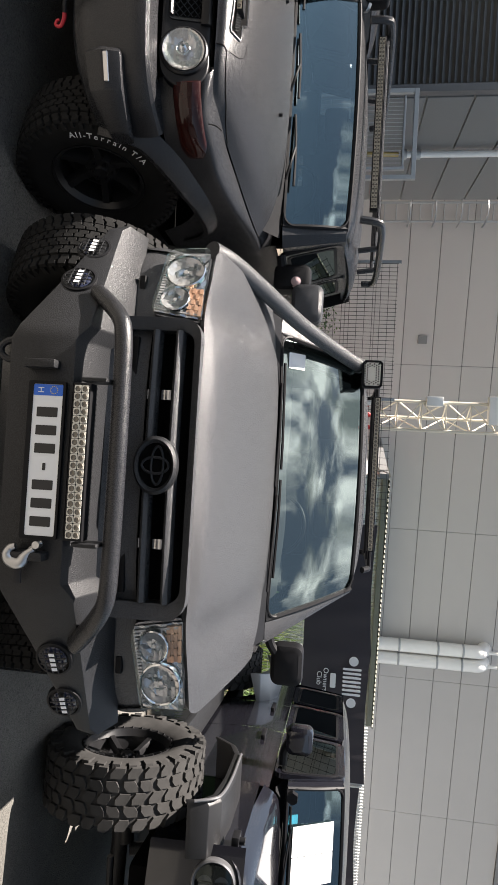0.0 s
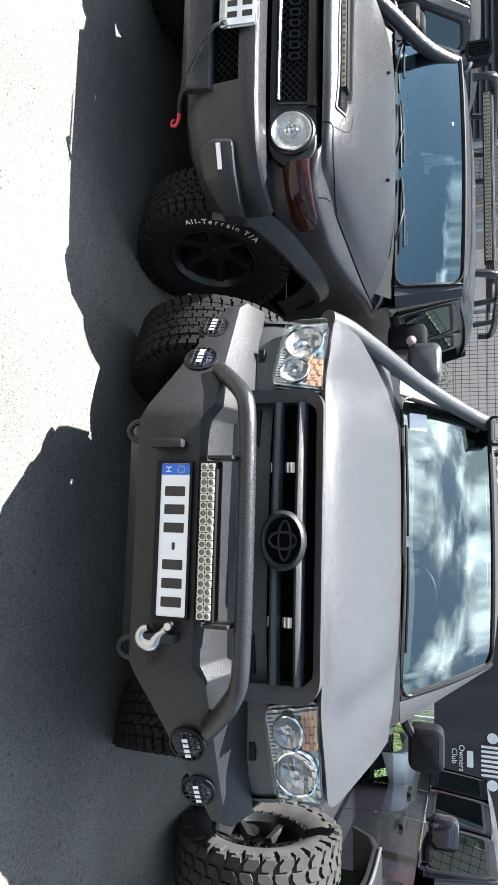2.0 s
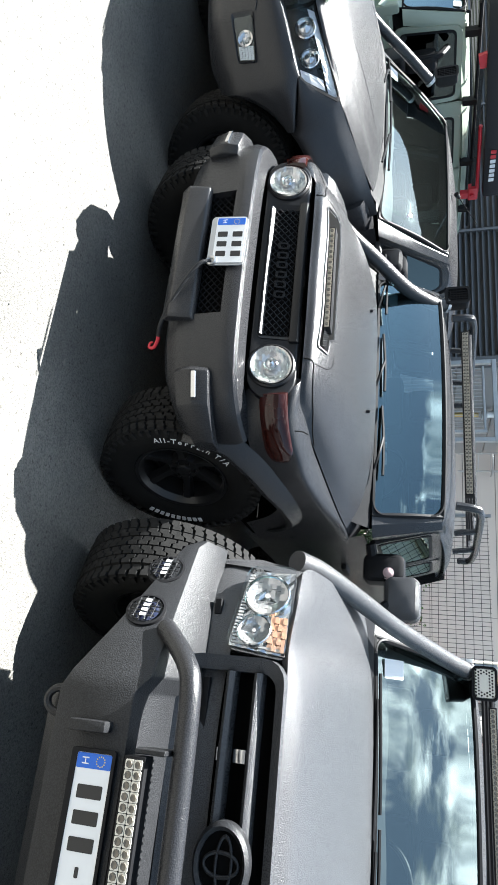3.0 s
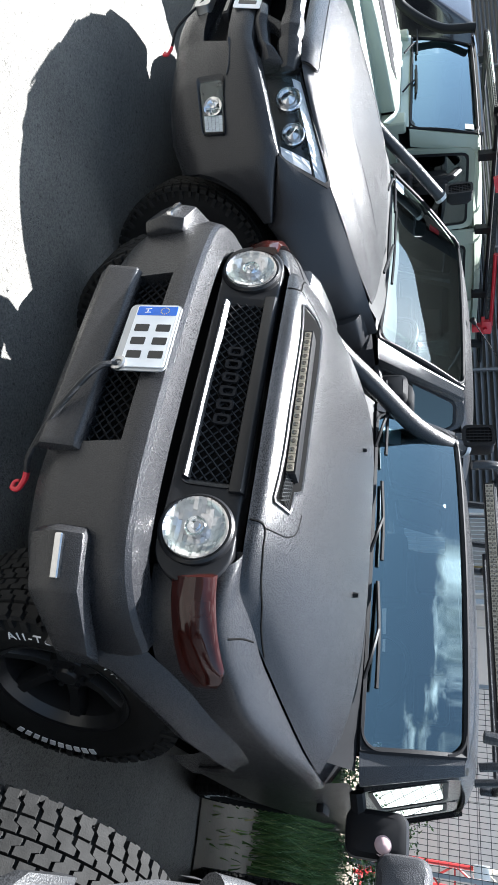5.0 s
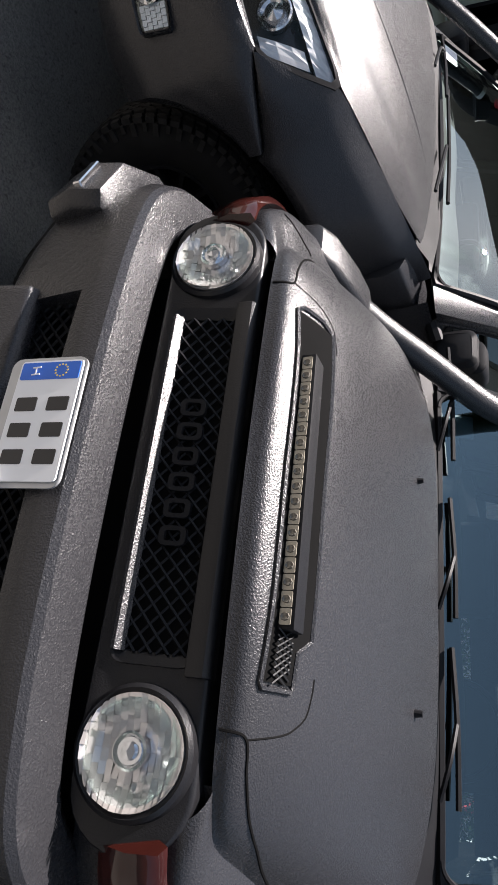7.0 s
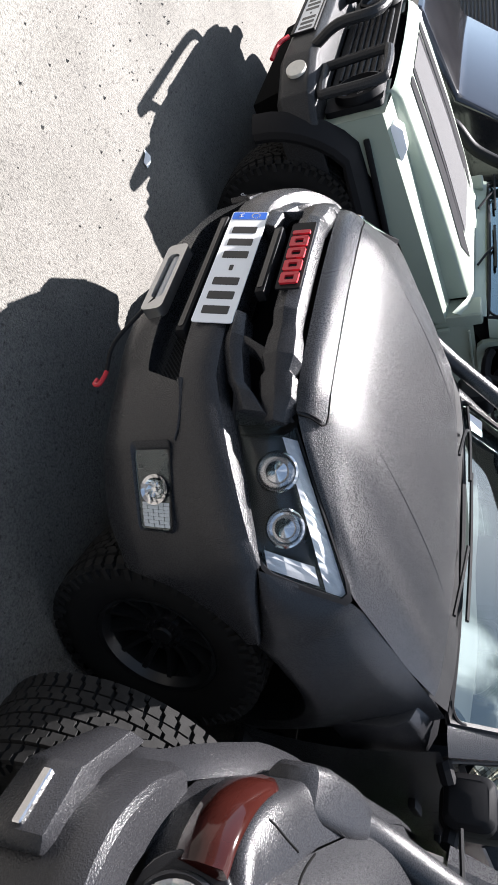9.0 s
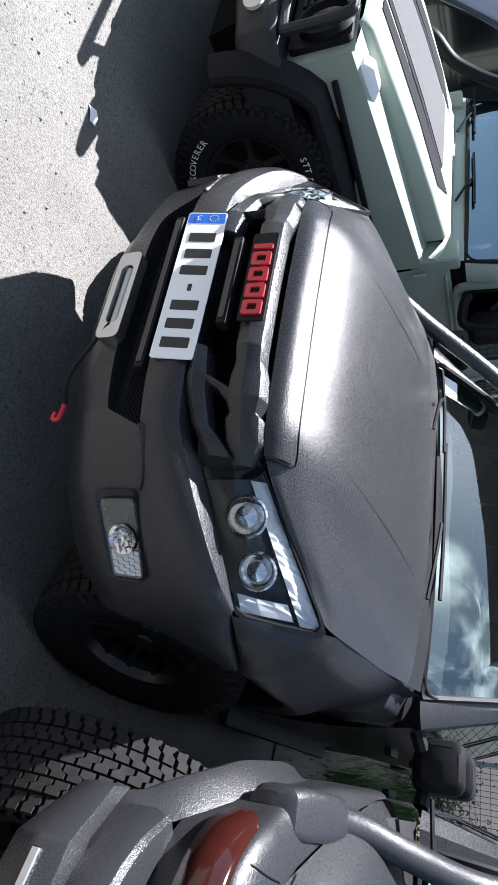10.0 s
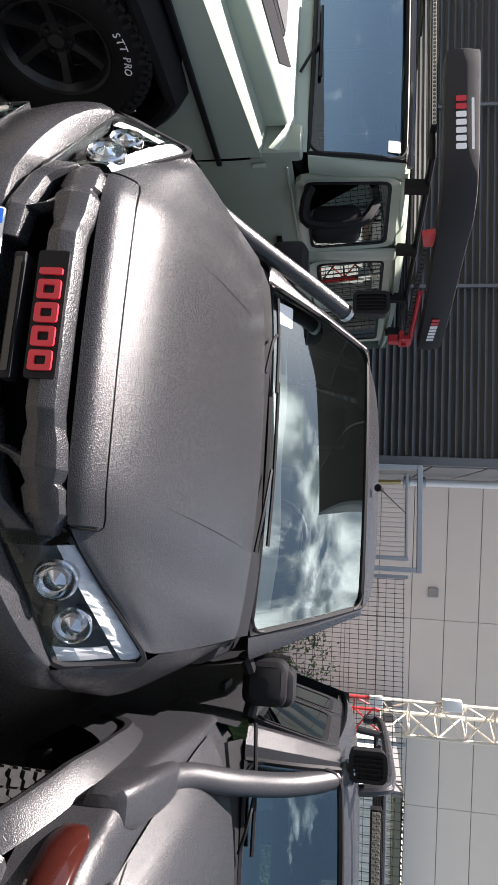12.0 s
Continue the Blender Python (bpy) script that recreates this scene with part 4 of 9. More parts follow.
SOIL = mat("dry_soil", (0.1, 0.083, 0.062), 0.95, 0.0, 0.35, 3.0, 0.8, 40.0)
GRASS = mat("grass_blade", (0.075, 0.15, 0.03), 0.6, 0.0, 0.4, 2.0)
LEAF = mat("shrub_leaf", (0.06, 0.15, 0.03), 0.55, 0.0, 0.5, 3.0)
LEAF_BLADE = mat("weed_leaf", (0.045, 0.105, 0.022), 0.6, 0.0, 0.5, 3.0)


def per_piece(m, a, b, c):
    """Gives each blade or leaf a colour of its own, from dry to dark green."""
    nt = m.node_tree
    geo, ramp = nt.nodes.new("ShaderNodeNewGeometry"), nt.nodes.new("ShaderNodeValToRGB")
    ramp.color_ramp.elements[0].color, ramp.color_ramp.elements[1].color = a + (1,), c + (1,)
    e = ramp.color_ramp.elements.new(0.18)
    e.color = b + (1,)
    nt.links.new(geo.outputs["Random Per Island"], ramp.inputs["Fac"])
    nt.links.new(ramp.outputs["Color"], nt.nodes["Principled BSDF"].inputs["Base Color"])


per_piece(GRASS, (0.28, 0.24, 0.1), (0.13, 0.19, 0.04), (0.045, 0.1, 0.022))
per_piece(LEAF, (0.1, 0.16, 0.04), (0.07, 0.14, 0.03), (0.02, 0.055, 0.014))
per_piece(LEAF_BLADE, (0.16, 0.17, 0.06), (0.07, 0.13, 0.03), (0.02, 0.055, 0.012))
BANNER = mat("black_mesh_banner", (0.035, 0.03, 0.037), 0.75, 0.0, 0.15, 3.0, 0.2, 300.0)

bm = bmesh.new()
grid(bm, [[(x, y, GZ) for x in (-400, -40, -12, 0, 12, 40, 400)] for y in (-400, -30, -6, 0, 7.4, 30, 400)])
tagged(part("ground", bm, ASPHALT), "worn light-grey asphalt yard", "ground", kind="structure")
rnd = random.Random(3)
bm = bmesh.new()
rows = []
for y in range(24):
    yy = 5.9 + y * 0.42
    rows.append([(x * 0.45 - 5.0 + rnd.uniform(-0.1, 0.1), yy + (rnd.uniform(-0.12, 0.12) if y else rnd.uniform(-0.06, 0.06)), GZ + 0.012 + (0.05 * rnd.random() if y > 3 else 0.006 * rnd.random())) for x in range(46)])
grid(bm, rows)
tagged(part("verge", bm, SOIL), "dry soil strip with grass and weeds", "verge", kind="structure")

# loose stones on the asphalt, thicker where the tyres have swept them together
bm = bmesh.new()
rnd = random.Random(77)
for k in range(420):
    if k < 200:
        x, y = rnd.gauss(-5.55, 0.45), rnd.gauss(1.9, 0.4)
    else:
        x, y = rnd.uniform(-8.0, 3.0), rnd.uniform(0.2, 3.4)
    r = rnd.uniform(0.003, 0.008) * (1.6 if rnd.random() < 0.1 else 1)
    a = rnd.uniform(0, 6.28)
    ring_pts = [bm.verts.new((x + r * rnd.uniform(0.7, 1.2) * math.cos(a + t * 1.2566), y + r * rnd.uniform(0.7, 1.2) * math.sin(a + t * 1.2566), GZ)) for t in range(5)]
    tip = bm.verts.new((x + r * 0.2, y, GZ + r * rnd.uniform(0.7, 1.2)))
    for t in range(5):
        bm.faces.new((ring_pts[t], ring_pts[(t + 1) % 5], tip))
tagged(part("loose_stones", bm, mat("loose_stone", (0.13, 0.125, 0.115), 0.9, 0.0, 0.4, 12.0)), "small grey stones lying loose on the asphalt", "stones", kind="stuff")

# unseen wall added behind the camera to cut low sky light on car fronts
bm = bmesh.new()
box(bm, -40, 40, -7.3, -7.0, GZ, 5.2)
tagged(part("wall_south", bm, CLADDING_DARK), "plain unseen dark-grey wall added to cut low sky light", "wall", kind="structure")

# far hall: a panelled facade that recedes to the right
FA = radians(14.0)
FO = Vector((-3.35, 17.8, 0))
FX = Vector((math.cos(FA), math.sin(FA), 0))
FN = Vector((math.sin(FA), -math.cos(FA), 0))


def on_hall(a, z, h):
    return FO + FX * a + Vector((0, 0, z)) + FN * h


hall = thing("industrial_hall", (0, 0, 0), (0, 0, 0), "large hall clad in light-grey metal panels", "building")
bm = bmesh.new()
hull(bm, [[on_hall(-20, z, h) for z, h in ((GZ, 0), (7.15, 0), (7.15, -12), (GZ, -12))], [on_hall(46, z, h) for z, h in ((GZ, 0), (7.15, 0), (7.15, -12), (GZ, -12))]])
part("wall", bm, JOINT, hall)
PANEL_H, PANEL_W = 0.797, 4.7
bm = bmesh.new()
slab(bm, rrect(0.006, PANEL_W - 0.006, 0.009, PANEL_H - 0.009, 0.006, 1), lambda p, q, h: FX * p + Vector((0, 0, q)) + FN * (0.004 + h), 0.03)
panel_mesh = finish_mesh("panel", bm, CLADDING)
for j in range(9):
    for i in range(-4, 9):
        ob = new("panel", panel_mesh)
        ob.parent = hall
        ob.location = on_hall(0.55 + i * PANEL_W, 0.66 + (j - 0.0) * PANEL_H - 0.78 + 0.04, 0)
bm = bmesh.new()
hull(bm, [[on_hall(a, z, h) for z, h in ((7.10, 0.0), (7.10, 0.09), (7.24, 0.10), (7.26, -0.1))] for a in (-20, 46)])
part("roof_edge", bm, CLADDING_DARK, hall)
# twin insulated pipes
pipes = thing("twin_vent_pipe", (0, 0, 0), (0, 0, 0), "pair of silver-white insulated pipes on the hall wall", "pipe")
for a in (8.72, 9.16):
    bm = bmesh.new()
    tube(bm, [on_hall(a, z, 0.32) for z in (GZ, 1.5, 3.5, 5.6)] + [on_hall(a, 5.88, 0.3), on_hall(a, 6.02, 0.18), on_hall(a, 6.05, 0.0)], 0.19, 16, 4)
    pp = part("pipe", bm, PIPE, pipes)
    for z in (1.4, 2.5, 3.6, 4.7, 5.4):
        bm = bmesh.new()
        lathe(bm, [(0.19, -0.03), (0.2, -0.02), (0.2, 0.02), (0.19, 0.03)], on_hall(a, z, 0.32), (0, 0, 1), 18)
        part("pipe_band", bm, GALV, pp)
    bm = bmesh.new()
    rod(bm, on_hall(a, 6.0, 0.3), on_hall(a, 6.4, 0.3), 0.05)
    part("pipe_stub", bm, PIPE, pp)
# caged ladder
ladder = thing("wall_ladder", (0, 0, 0), (0, 0, 0), "galvanised caged ladder on the hall wall", "ladder")
for a in (-3.60, -3.14):
    bm = bmesh.new()
    rod(bm, on_hall(a, 2.2, 0.2), on_hall(a, 7.6, 0.2), 0.03, n=8)
    part("rail", bm, GALV, ladder)
z = 2.4
while z < 7.4:
    bm = bmesh.new()
    rod(bm, on_hall(-3.60, z, 0.2), on_hall(-3.14, z, 0.2), 0.016, n=6)
    part("rung", bm, GALV, ladder)
    z += 0.3
for k in range(7):
    bm = bmesh.new()
    zz = 3.0 + 0.62 * k
    tube(bm, [on_hall(-3.37 - 0.36 * math.cos(math.pi * q / 8) , zz, 0.2 + 0.62 * math.sin(math.pi * q / 8)) for q in range(9)], 0.022, 6, 2)
    part("cage_hoop", bm, GALV, ladder)
bm = bmesh.new()
slab(bm, rrect(-0.24, -0.02, 3.5, 3.74, 0.01, 1), lambda p, q, h: on_hall(p, q, 0.036 + h), 0.05)
tagged(part("wall_vent", bm, CLADDING_DARK), "small square vent plate on the hall wall", "vent")

# louvred plant building in front of the hall, with its side wall
plant = thing("louvred_plant_building", (0, 0, 0), (0, 0, 0), "grey plant building faced with horizontal metal louvres", "building")
LX, LY = -5.12, 8.2
bm = bmesh.new()
hull(bm, [[(x, LY + 0.12, GZ), (x, LY + 0.12, 12.2), (x, 12.95, 12.2), (x, 12.95, GZ)] for x in (-30, LX - 0.02)])
part("wall", bm, CLADDING_DARK, plant)
bm = bmesh.new()
hull(bm, [[(x, LY + 0.125, 12.0), (x, LY + 0.125, 21.0), (x, 11.0, 21.0), (x, 11.0, 12.0)] for x in (-30, LX - 0.03)])
part("upper_wall", bm, CLADDING_DARK, plant)
bm = bmesh.new()
hull(bm, [[(x, LY + 0.10, 0), (x, LY + 0.012, -0.018), (x, LY, -0.012), (x, LY + 0.07, 0.032)] for x in (-30, LX - 0.09)])
slat_mesh = finish_mesh("louvre_slat", bm, LOUVRE)
for k in range(250):
    ob = new("louvre_slat", slat_mesh)
    ob.parent = plant
    ob.location = (0, 0, 0.35 + 0.082 * k)
bm = bmesh.new()
box(bm, LX - 0.10, LX, LY - 0.03, LY + 0.12, GZ, 21.0, 0.006)
part("corner_trim", bm, LOUVRE, plant)
for x in (-7.3, -9.6, -11.9, -14.2):
    bm = bmesh.new()
    box(bm, x - 0.02, x + 0.02, LY - 0.01, LY + 0.06, GZ, 21.0)
    part("joint_strip", bm, LOUVRE, plant)
for k in range(19):
    bm = bmesh.new()
    box(bm, LX - 0.02, LX + 0.012, LY + 0.14, 12.9, GZ + 0.02 + 0.64 * k, GZ + 0.64 * (k + 1) - 0.01, 0.004, 1)
    part("side_panel", bm, CLADDING_DARK, plant)
bm = bmesh.new()
tube(bm, [(LX + 0.12, 10.1, 2.35), (LX + 0.12, 10.1, 9)], 0.055, 12, 1, False)
dp = part("downpipe", bm, PIPE, plant, "white downpipe")
for z in (2.4, 2.62):
    bm = bmesh.new()
    lathe(bm, [(0.055, -0.05), (0.085, -0.04), (0.085, 0.04), (0.055, 0.05)], (LX + 0.12, 10.1, z), (0, 0, 1), 14)
    part("pipe_collar", bm, GALV, dp)
bm = bmesh.new()
tube(bm, [(LX + 0.12, 10.1, 2.3), (LX + 0.14, 10.02, 2.1), (LX + 0.14, 10.0, 1.8)], 0.04, 8, 4)
part("pipe_tail", bm, mat("brass_fitting", (0.5, 0.36, 0.14), 0.4, 0.7), dp)

turn = Matrix.Translation((-5.03, 8.8, 0)) @ Matrix.Rotation(radians(6.0), 4, "Z") @ Matrix.Translation((-LX, -LY, 0))
plant.matrix_basis = turn

# gate and mesh fence
gate = thing("steel_gate", (0, 0, 0), (0, 0, 0), "grey steel gate with a welded wire infill", "gate")
GX0, GX1, GYY, GZT = -5.0, -3.77, 8.66, 2.42
for nm, b in (("gate_post", (GX0, GX0 + 0.06, GZ, GZT - 0.06)), ("gate_post", (GX1 - 0.06, GX1, GZ, GZT - 0.06)), ("top_rail", (GX0, GX1, GZT - 0.06, GZT)), ("inner_rail", (GX0 + 0.1, GX1 - 0.17, GZT - 0.19, GZT - 0.16)), ("inner_stile", (GX1 - 0.17, GX1 - 0.13, GZ + 0.1, GZT - 0.15)), ("bottom_rail", (GX0 + 0.06, GX1 - 0.06, 0.1, 0.16))):
    bm = bmesh.new()
    box(bm, b[0], b[1], GYY - 0.03, GYY + 0.03, b[2], b[3], 0.005, 1)
    part(nm, bm, GALV, gate)
k = 0
while GX0 + 0.12 + k * 0.055 < GX1 - 0.15:
    bm = bmesh.new()
    rod(bm, (GX0 + 0.12 + k * 0.055, GYY, 0.16), (GX0 + 0.12 + k * 0.055, GYY, GZT - 0.17), 0.005, n=5)
    part("bar", bm, GALV, gate)
    k += 1
FY = 12.0
fence = thing("wire_mesh_fence", (0, 0, 0), (0, 0, 0), "tall welded wire-mesh fence behind the verge", "fence")
for x in (-3.74, -1.2, 1.05, 3.4, 5.76, 8.2, 11.0):
    bm = bmesh.new()
    box(bm, x - 0.03, x + 0.03, FY, FY + 0.05, GZ, 2.55 if x < 1 else 2.34, 0.004, 1)
    part("post", bm, GALV, fence)
for x0, x1, top, pitch, rise, material in ((-3.7, 1.05, 2.5, 0.075, 0.14, WIRE), (1.05, 11.0, 2.3, 0.06, 0.2, GALV)):
    bm = bmesh.new()
    x = x0
    while x < x1:
        box(bm, x - 0.004, x + 0.004, FY - 0.012, FY - 0.004, GZ, top)
        x += pitch if x < -1.0 or x > 1.0 else 0.125
    z = 0.1
    while z < top + 0.02:
        box(bm, x0, x1, FY - 0.004, FY + 0.004, z - 0.004, z + 0.004)
        z += rise
    tagged(part("fence_wire", bm, material, fence), kind="stuff")
# club banner on the fence
ban = thing("club_banner", (0, 0, 0), (0, 0, 0), "black mesh banner with white grille logo on the fence", "banner")


def cloth(bm, x0, x1, z0, z1, y, seed):
    r = random.Random(seed)
    ph = [r.uniform(0, 6) for _ in range(4)]
    rows = []
    for j in range(15):
        row = []
        for i in range(61):
            a, b = i / 60, j / 14
            x = x0 + (x1 - x0) * a
            zz = z0 + (z1 - z0) * b - 0.05 * b * math.sin(math.pi * (a * 2 % 1)) 
            row.append(Vector((x, y - 0.02 * math.sin(9 * x + ph[0] + 2 * b) - 0.012 * math.sin(17 * x + ph[1]) * b - 0.01, zz)))
        rows.append(row)
    grid(bm, rows)


bm = bmesh.new()
cloth(bm, 1.1, 5.72, 1.14, 2.36, FY - 0.05, 1)
part("fabric", bm, BANNER, ban)
for x in (3.56, 4.30):
    bm = bmesh.new()
    slab(bm, disc(x, 2.05 + (0.015 if x < 4 else 0), 0.085, 20), facing(FY - 0.1), 0.002)
    part("logo_disc", bm, WHITE_PRINT, ban)
for k in range(7):
    bm = bmesh.new()
    slab(bm, rrect(3.705 + 0.0745 * k - 0.02, 3.705 + 0.0745 * k + 0.02, 1.88, 2.21, 0.018, 3), facing(FY - 0.1), 0.002)
    part("logo_bar", bm, WHITE_PRINT, ban)
bm = bmesh.new()
slab(bm, rrect(3.80, 4.06, 1.66, 1.76, 0.02, 3), facing(FY - 0.1), 0.002)
part("name_bar", bm, WHITE_PRINT, ban)
bm = bmesh.new()
text_mesh(bm, "Owners", 0.13, front_at(3.93, FY - 0.1, 1.575))
text_mesh(bm, "Club", 0.13, front_at(3.91, FY - 0.1, 1.46))
tagged(part("lettering", bm, WHITE_PRINT, ban, "white words Owners Club"), kind="stuff")
bm = bmesh.new()
cloth(bm, 5.8, 9.6, 1.1, 2.28, FY - 0.05, 2)
tagged(part("dark_banner", bm, BANNER), "plain black mesh banner tied to the fence", "banner")

# white shed with a corrugated roof edge, square to the hall; its gable end stands in the sun
shed = thing("white_shed", (0, 0, 0), (0, 0, 0), "long low white shed with a corrugated eave", "shed")
SO = Vector((0.27, 14.7, 0))


def on_shed(a, z, h):
    return SO + FX * a + Vector((0, 0, z)) + FN * h


SHED_LEN, SHED_DEEP = 6.1, 4.2
bm = bmesh.new()
hull(bm, [[on_shed(a, z, h) for z, h in ((GZ, 0), (2.58, 0), (2.58, -SHED_DEEP), (GZ, -SHED_DEEP))] for a in (0, SHED_LEN)])
part("wall", bm, SHED, shed)
bm = bmesh.new()
for k in range(int(SHED_LEN / 0.09)):
    hull(bm, [[on_shed(0.03 + 0.09 * k + q, z, h) for q, h in ((0.0, 0.002), (0.01, 0.03), (0.035, 0.03), (0.045, 0.002))] for z in (0.25, 2.55)])
tagged(part("rib", bm, SHED, shed), kind="stuff")
bm = bmesh.new()
hull(bm, [[on_shed(-0.06, z, h) for z, h in ((GZ, 0.06), (GZ, -0.05), (2.58, -0.05), (2.58, 0.06))], [on_shed(0.02, z, h) for z, h in ((GZ, 0.06), (GZ, -0.05), (2.58, -0.05), (2.58, 0.06))]])
part("corner_post", bm, GALV, shed)
bm = bmesh.new()
hull(bm, [[on_shed(a, z, h) for z, h in ((2.57, 0.04), (2.57, 0.15), (2.69, 0.16), (2.69, 0.04))] for a in (-0.05, SHED_LEN + 0.05)])
bevel_sharp(bm, 0.012)
part("gutter", bm, SHED_TRIM, shed)
bm = bmesh.new()
rows = []
for h, z in ((0.19, 2.705), (-SHED_DEEP - 0.1, 2.66)):
    rows.append([on_shed(-0.1 + 0.02 * i, z + (0.03 if (i // 2) % 3 == 0 else 0), h) for i in range(int((SHED_LEN + 0.2) / 0.02))])
grid(bm, rows)
part("roof", bm, SHED_TRIM, shed)
bm = bmesh.new()
hull(bm, [[on_shed(a, z, h) for a, z in ((-0.14, 2.50), (-0.02, 2.50), (-0.02, 2.70), (-0.14, 2.70))] for h in (0.18, -SHED_DEEP - 0.1)])
part("verge_board", bm, CLADDING_DARK, shed)
# ribbed sheet fence that carries on from the shed
screen = thing("sheet_metal_fence", (0, 0, 0), (0, 0, 0), "pale ribbed sheet-metal fence beside the white shed", "fence")
bm = bmesh.new()
hull(bm, [[on_shed(a, z, h) for z, h in ((GZ, 0), (2.60, 0), (2.60, -0.04), (GZ, -0.04))] for a in (SHED_LEN + 0.06, 22)])
part("sheet", bm, SHED, screen)
bm = bmesh.new()
for k in range(170):
    hull(bm, [[on_shed(SHED_LEN + 0.1 + 0.09 * k + q, z, h) for q, h in ((0.0, 0.002), (0.01, 0.03), (0.035, 0.03), (0.045, 0.002))] for z in (1.2, 2.63)])
tagged(part("rib", bm, SHED, screen), kind="stuff")

# lattice mast, red below and white above
mast = thing("lattice_mast", (0, 0, 0), (0, 0, 0), "red and white lattice mast with small cabinets", "mast")
MXC, MYC, MW = -1.13, 14.7, 0.31
legs = [(MXC - MW, MYC - 0.25), (MXC + MW, MYC - 0.25), (MXC, MYC + 0.3)]
for (x, y) in legs:
    for z0, z1, m in ((GZ, 2.3, MAST_RED), (2.3, 10, MAST_WHITE)):
        bm = bmesh.new()
        rod(bm, (x, y, z0), (x, y, z1), 0.035, n=8)
        part("leg", bm, m, mast)
seg = 0.52
for k in range(19):
    z0 = 0.2 + seg * k
    for i in range(3):
        (xa, ya), (xb, yb) = legs[i], legs[(i + 1) % 3]
        if k % 2:
            xa, ya, xb, yb = xb, yb, xa, ya
        bm = bmesh.new()
        rod(bm, (xa, ya, z0), (xb, yb, z0 + seg), 0.018, n=6)
        rod(bm, (xa, ya, z0), (xb, yb, z0), 0.015, n=6)
        part("brace", bm, MAST_RED if z0 < 2.0 else MAST_WHITE, mast)
for x0, x1, z0, z1 in ((-1.55, -1.35, 3.4, 3.75), (-1.6, -1.0, 4.7, 5.1), (-1.5, -1.3, 2.05, 2.3)):
    bm = bmesh.new()
    box(bm, x0, x1, MYC - 0.42, MYC - 0.2, z0, z1, 0.01)
    part("cabinet", bm, PIPE, mast)

# grass, weeds and shrubs
def blades(name, label, count, xr, yr, hr, material, seed, base=0.0):
    r = random.Random(seed)
    bm = bmesh.new()
    for _ in range(count):
        x, y = r.uniform(*xr), r.uniform(*yr)
        h = r.uniform(*hr) * (0.5 + 0.5 * math.sin(1.7 * x + 0.9 * y) ** 2)
        a = r.uniform(0, math.pi)
        w = r.uniform(0.003, 0.008)
        dx, dy = math.cos(a) * w, math.sin(a) * w
        lx, ly = r.uniform(-0.35, 0.35) * h, r.uniform(-0.35, 0.35) * h
        z = base
        v = [bm.verts.new(p) for p in ((x - dx, y - dy, z), (x + dx, y + dy, z), (x + dx * 0.7 + lx * 0.4, y + dy * 0.7 + ly * 0.4, z + h * 0.6), (x - dx * 0.7 + lx * 0.4, y - dy * 0.7 + ly * 0.4, z + h * 0.6), (x + lx, y + ly, z + h))]
        bm.faces.new(v[:4])
        bm.faces.new((v[3], v[2], v[4]))
    return tagged(part(name, bm, material, smooth=0), label, "grass", kind="stuff")


blades("grass", "patchy green grass and weeds on the soil strip", 15000, (-3.4, 9), (7.6, 11.9), (0.06, 0.3), GRASS, 5)
blades("dense_grass", "dense dark green weeds in front of the fence", 26000, (-3.2, 1.6), (7.3, 11.9), (0.14, 0.5), LEAF_BLADE, 9)
blades("tall_grass", "tall bright green grass behind the fence", 5200, (0.4, 9), (12.2, 14.6), (0.7, 1.7), GRASS, 6)
blades("weed_patch", "sparse weeds at the edge of the soil", 700, (-3.4, 3), (6.1, 7.4), (0.03, 0.13), GRASS, 8)


def shrub(x, y, w, h, seed):
    r = random.Random(seed)
    t = thing("shrub", (0, 0, 0), (x, y, GZ), "leafy green shrub in front of the fence", "shrub", "shrubs")
    bm = bmesh.new()
    for _ in range(9):
        a, q = r.uniform(0, 6.28), r.uniform(0.2, 0.8) * w
        tube(bm, [(0, 0, 0), (math.cos(a) * q * 0.4, math.sin(a) * q * 0.4, h * 0.4), (math.cos(a) * q, math.sin(a) * q, h * r.uniform(0.7, 0.95))], lambda s: 0.014 * (1.1 - s), 5, 3)
    part("stem", bm, SOIL, t)
    bm = bmesh.new()
    clumps = [(r.uniform(-w, w) * 0.8, r.uniform(-w, w) * 0.6, r.uniform(0.25, 0.95) * h, r.uniform(0.12, 0.28)) for _ in range(26)]
    for _ in range(1900):
        cx, cy, cz, cr_ = r.choice(clumps)
        p = Vector((cx + r.gauss(0, cr_ * 0.6), cy + r.gauss(0, cr_ * 0.6), max(0.03, cz + r.gauss(0, cr_ * 0.6))))
        d = Vector((r.uniform(-1, 1), r.uniform(-1, 1), r.uniform(-0.4, 0.8))).normalized()
        s = d.cross(Vector((r.uniform(-1, 1), r.uniform(-1, 1), r.uniform(-1, 1)))).normalized()
        l, ww = r.uniform(0.035, 0.075), r.uniform(0.01, 0.022)
        v = [bm.verts.new(q) for q in (p, p + d * l * 0.5 + s * ww, p + d * l, p + d * l * 0.5 - s * ww)]
        bm.faces.new(v)
    tagged(part("crown", bm, LEAF, t, smooth=0), kind="stuff")


for i, (x, y, w, h) in enumerate(((-2.4, 11.2, 0.7, 1.3), (-1.3, 11.3, 0.7, 1.25), (-0.4, 11.1, 0.7, 1.15), (0.6, 11.3, 0.7, 1.0), (-3.2, 11.4, 0.5, 1.0), (2.4, 11.2, 0.6, 0.7), (4.6, 11.3, 0.7, 0.8))):
    shrub(x, y, w, h, 20 + i)

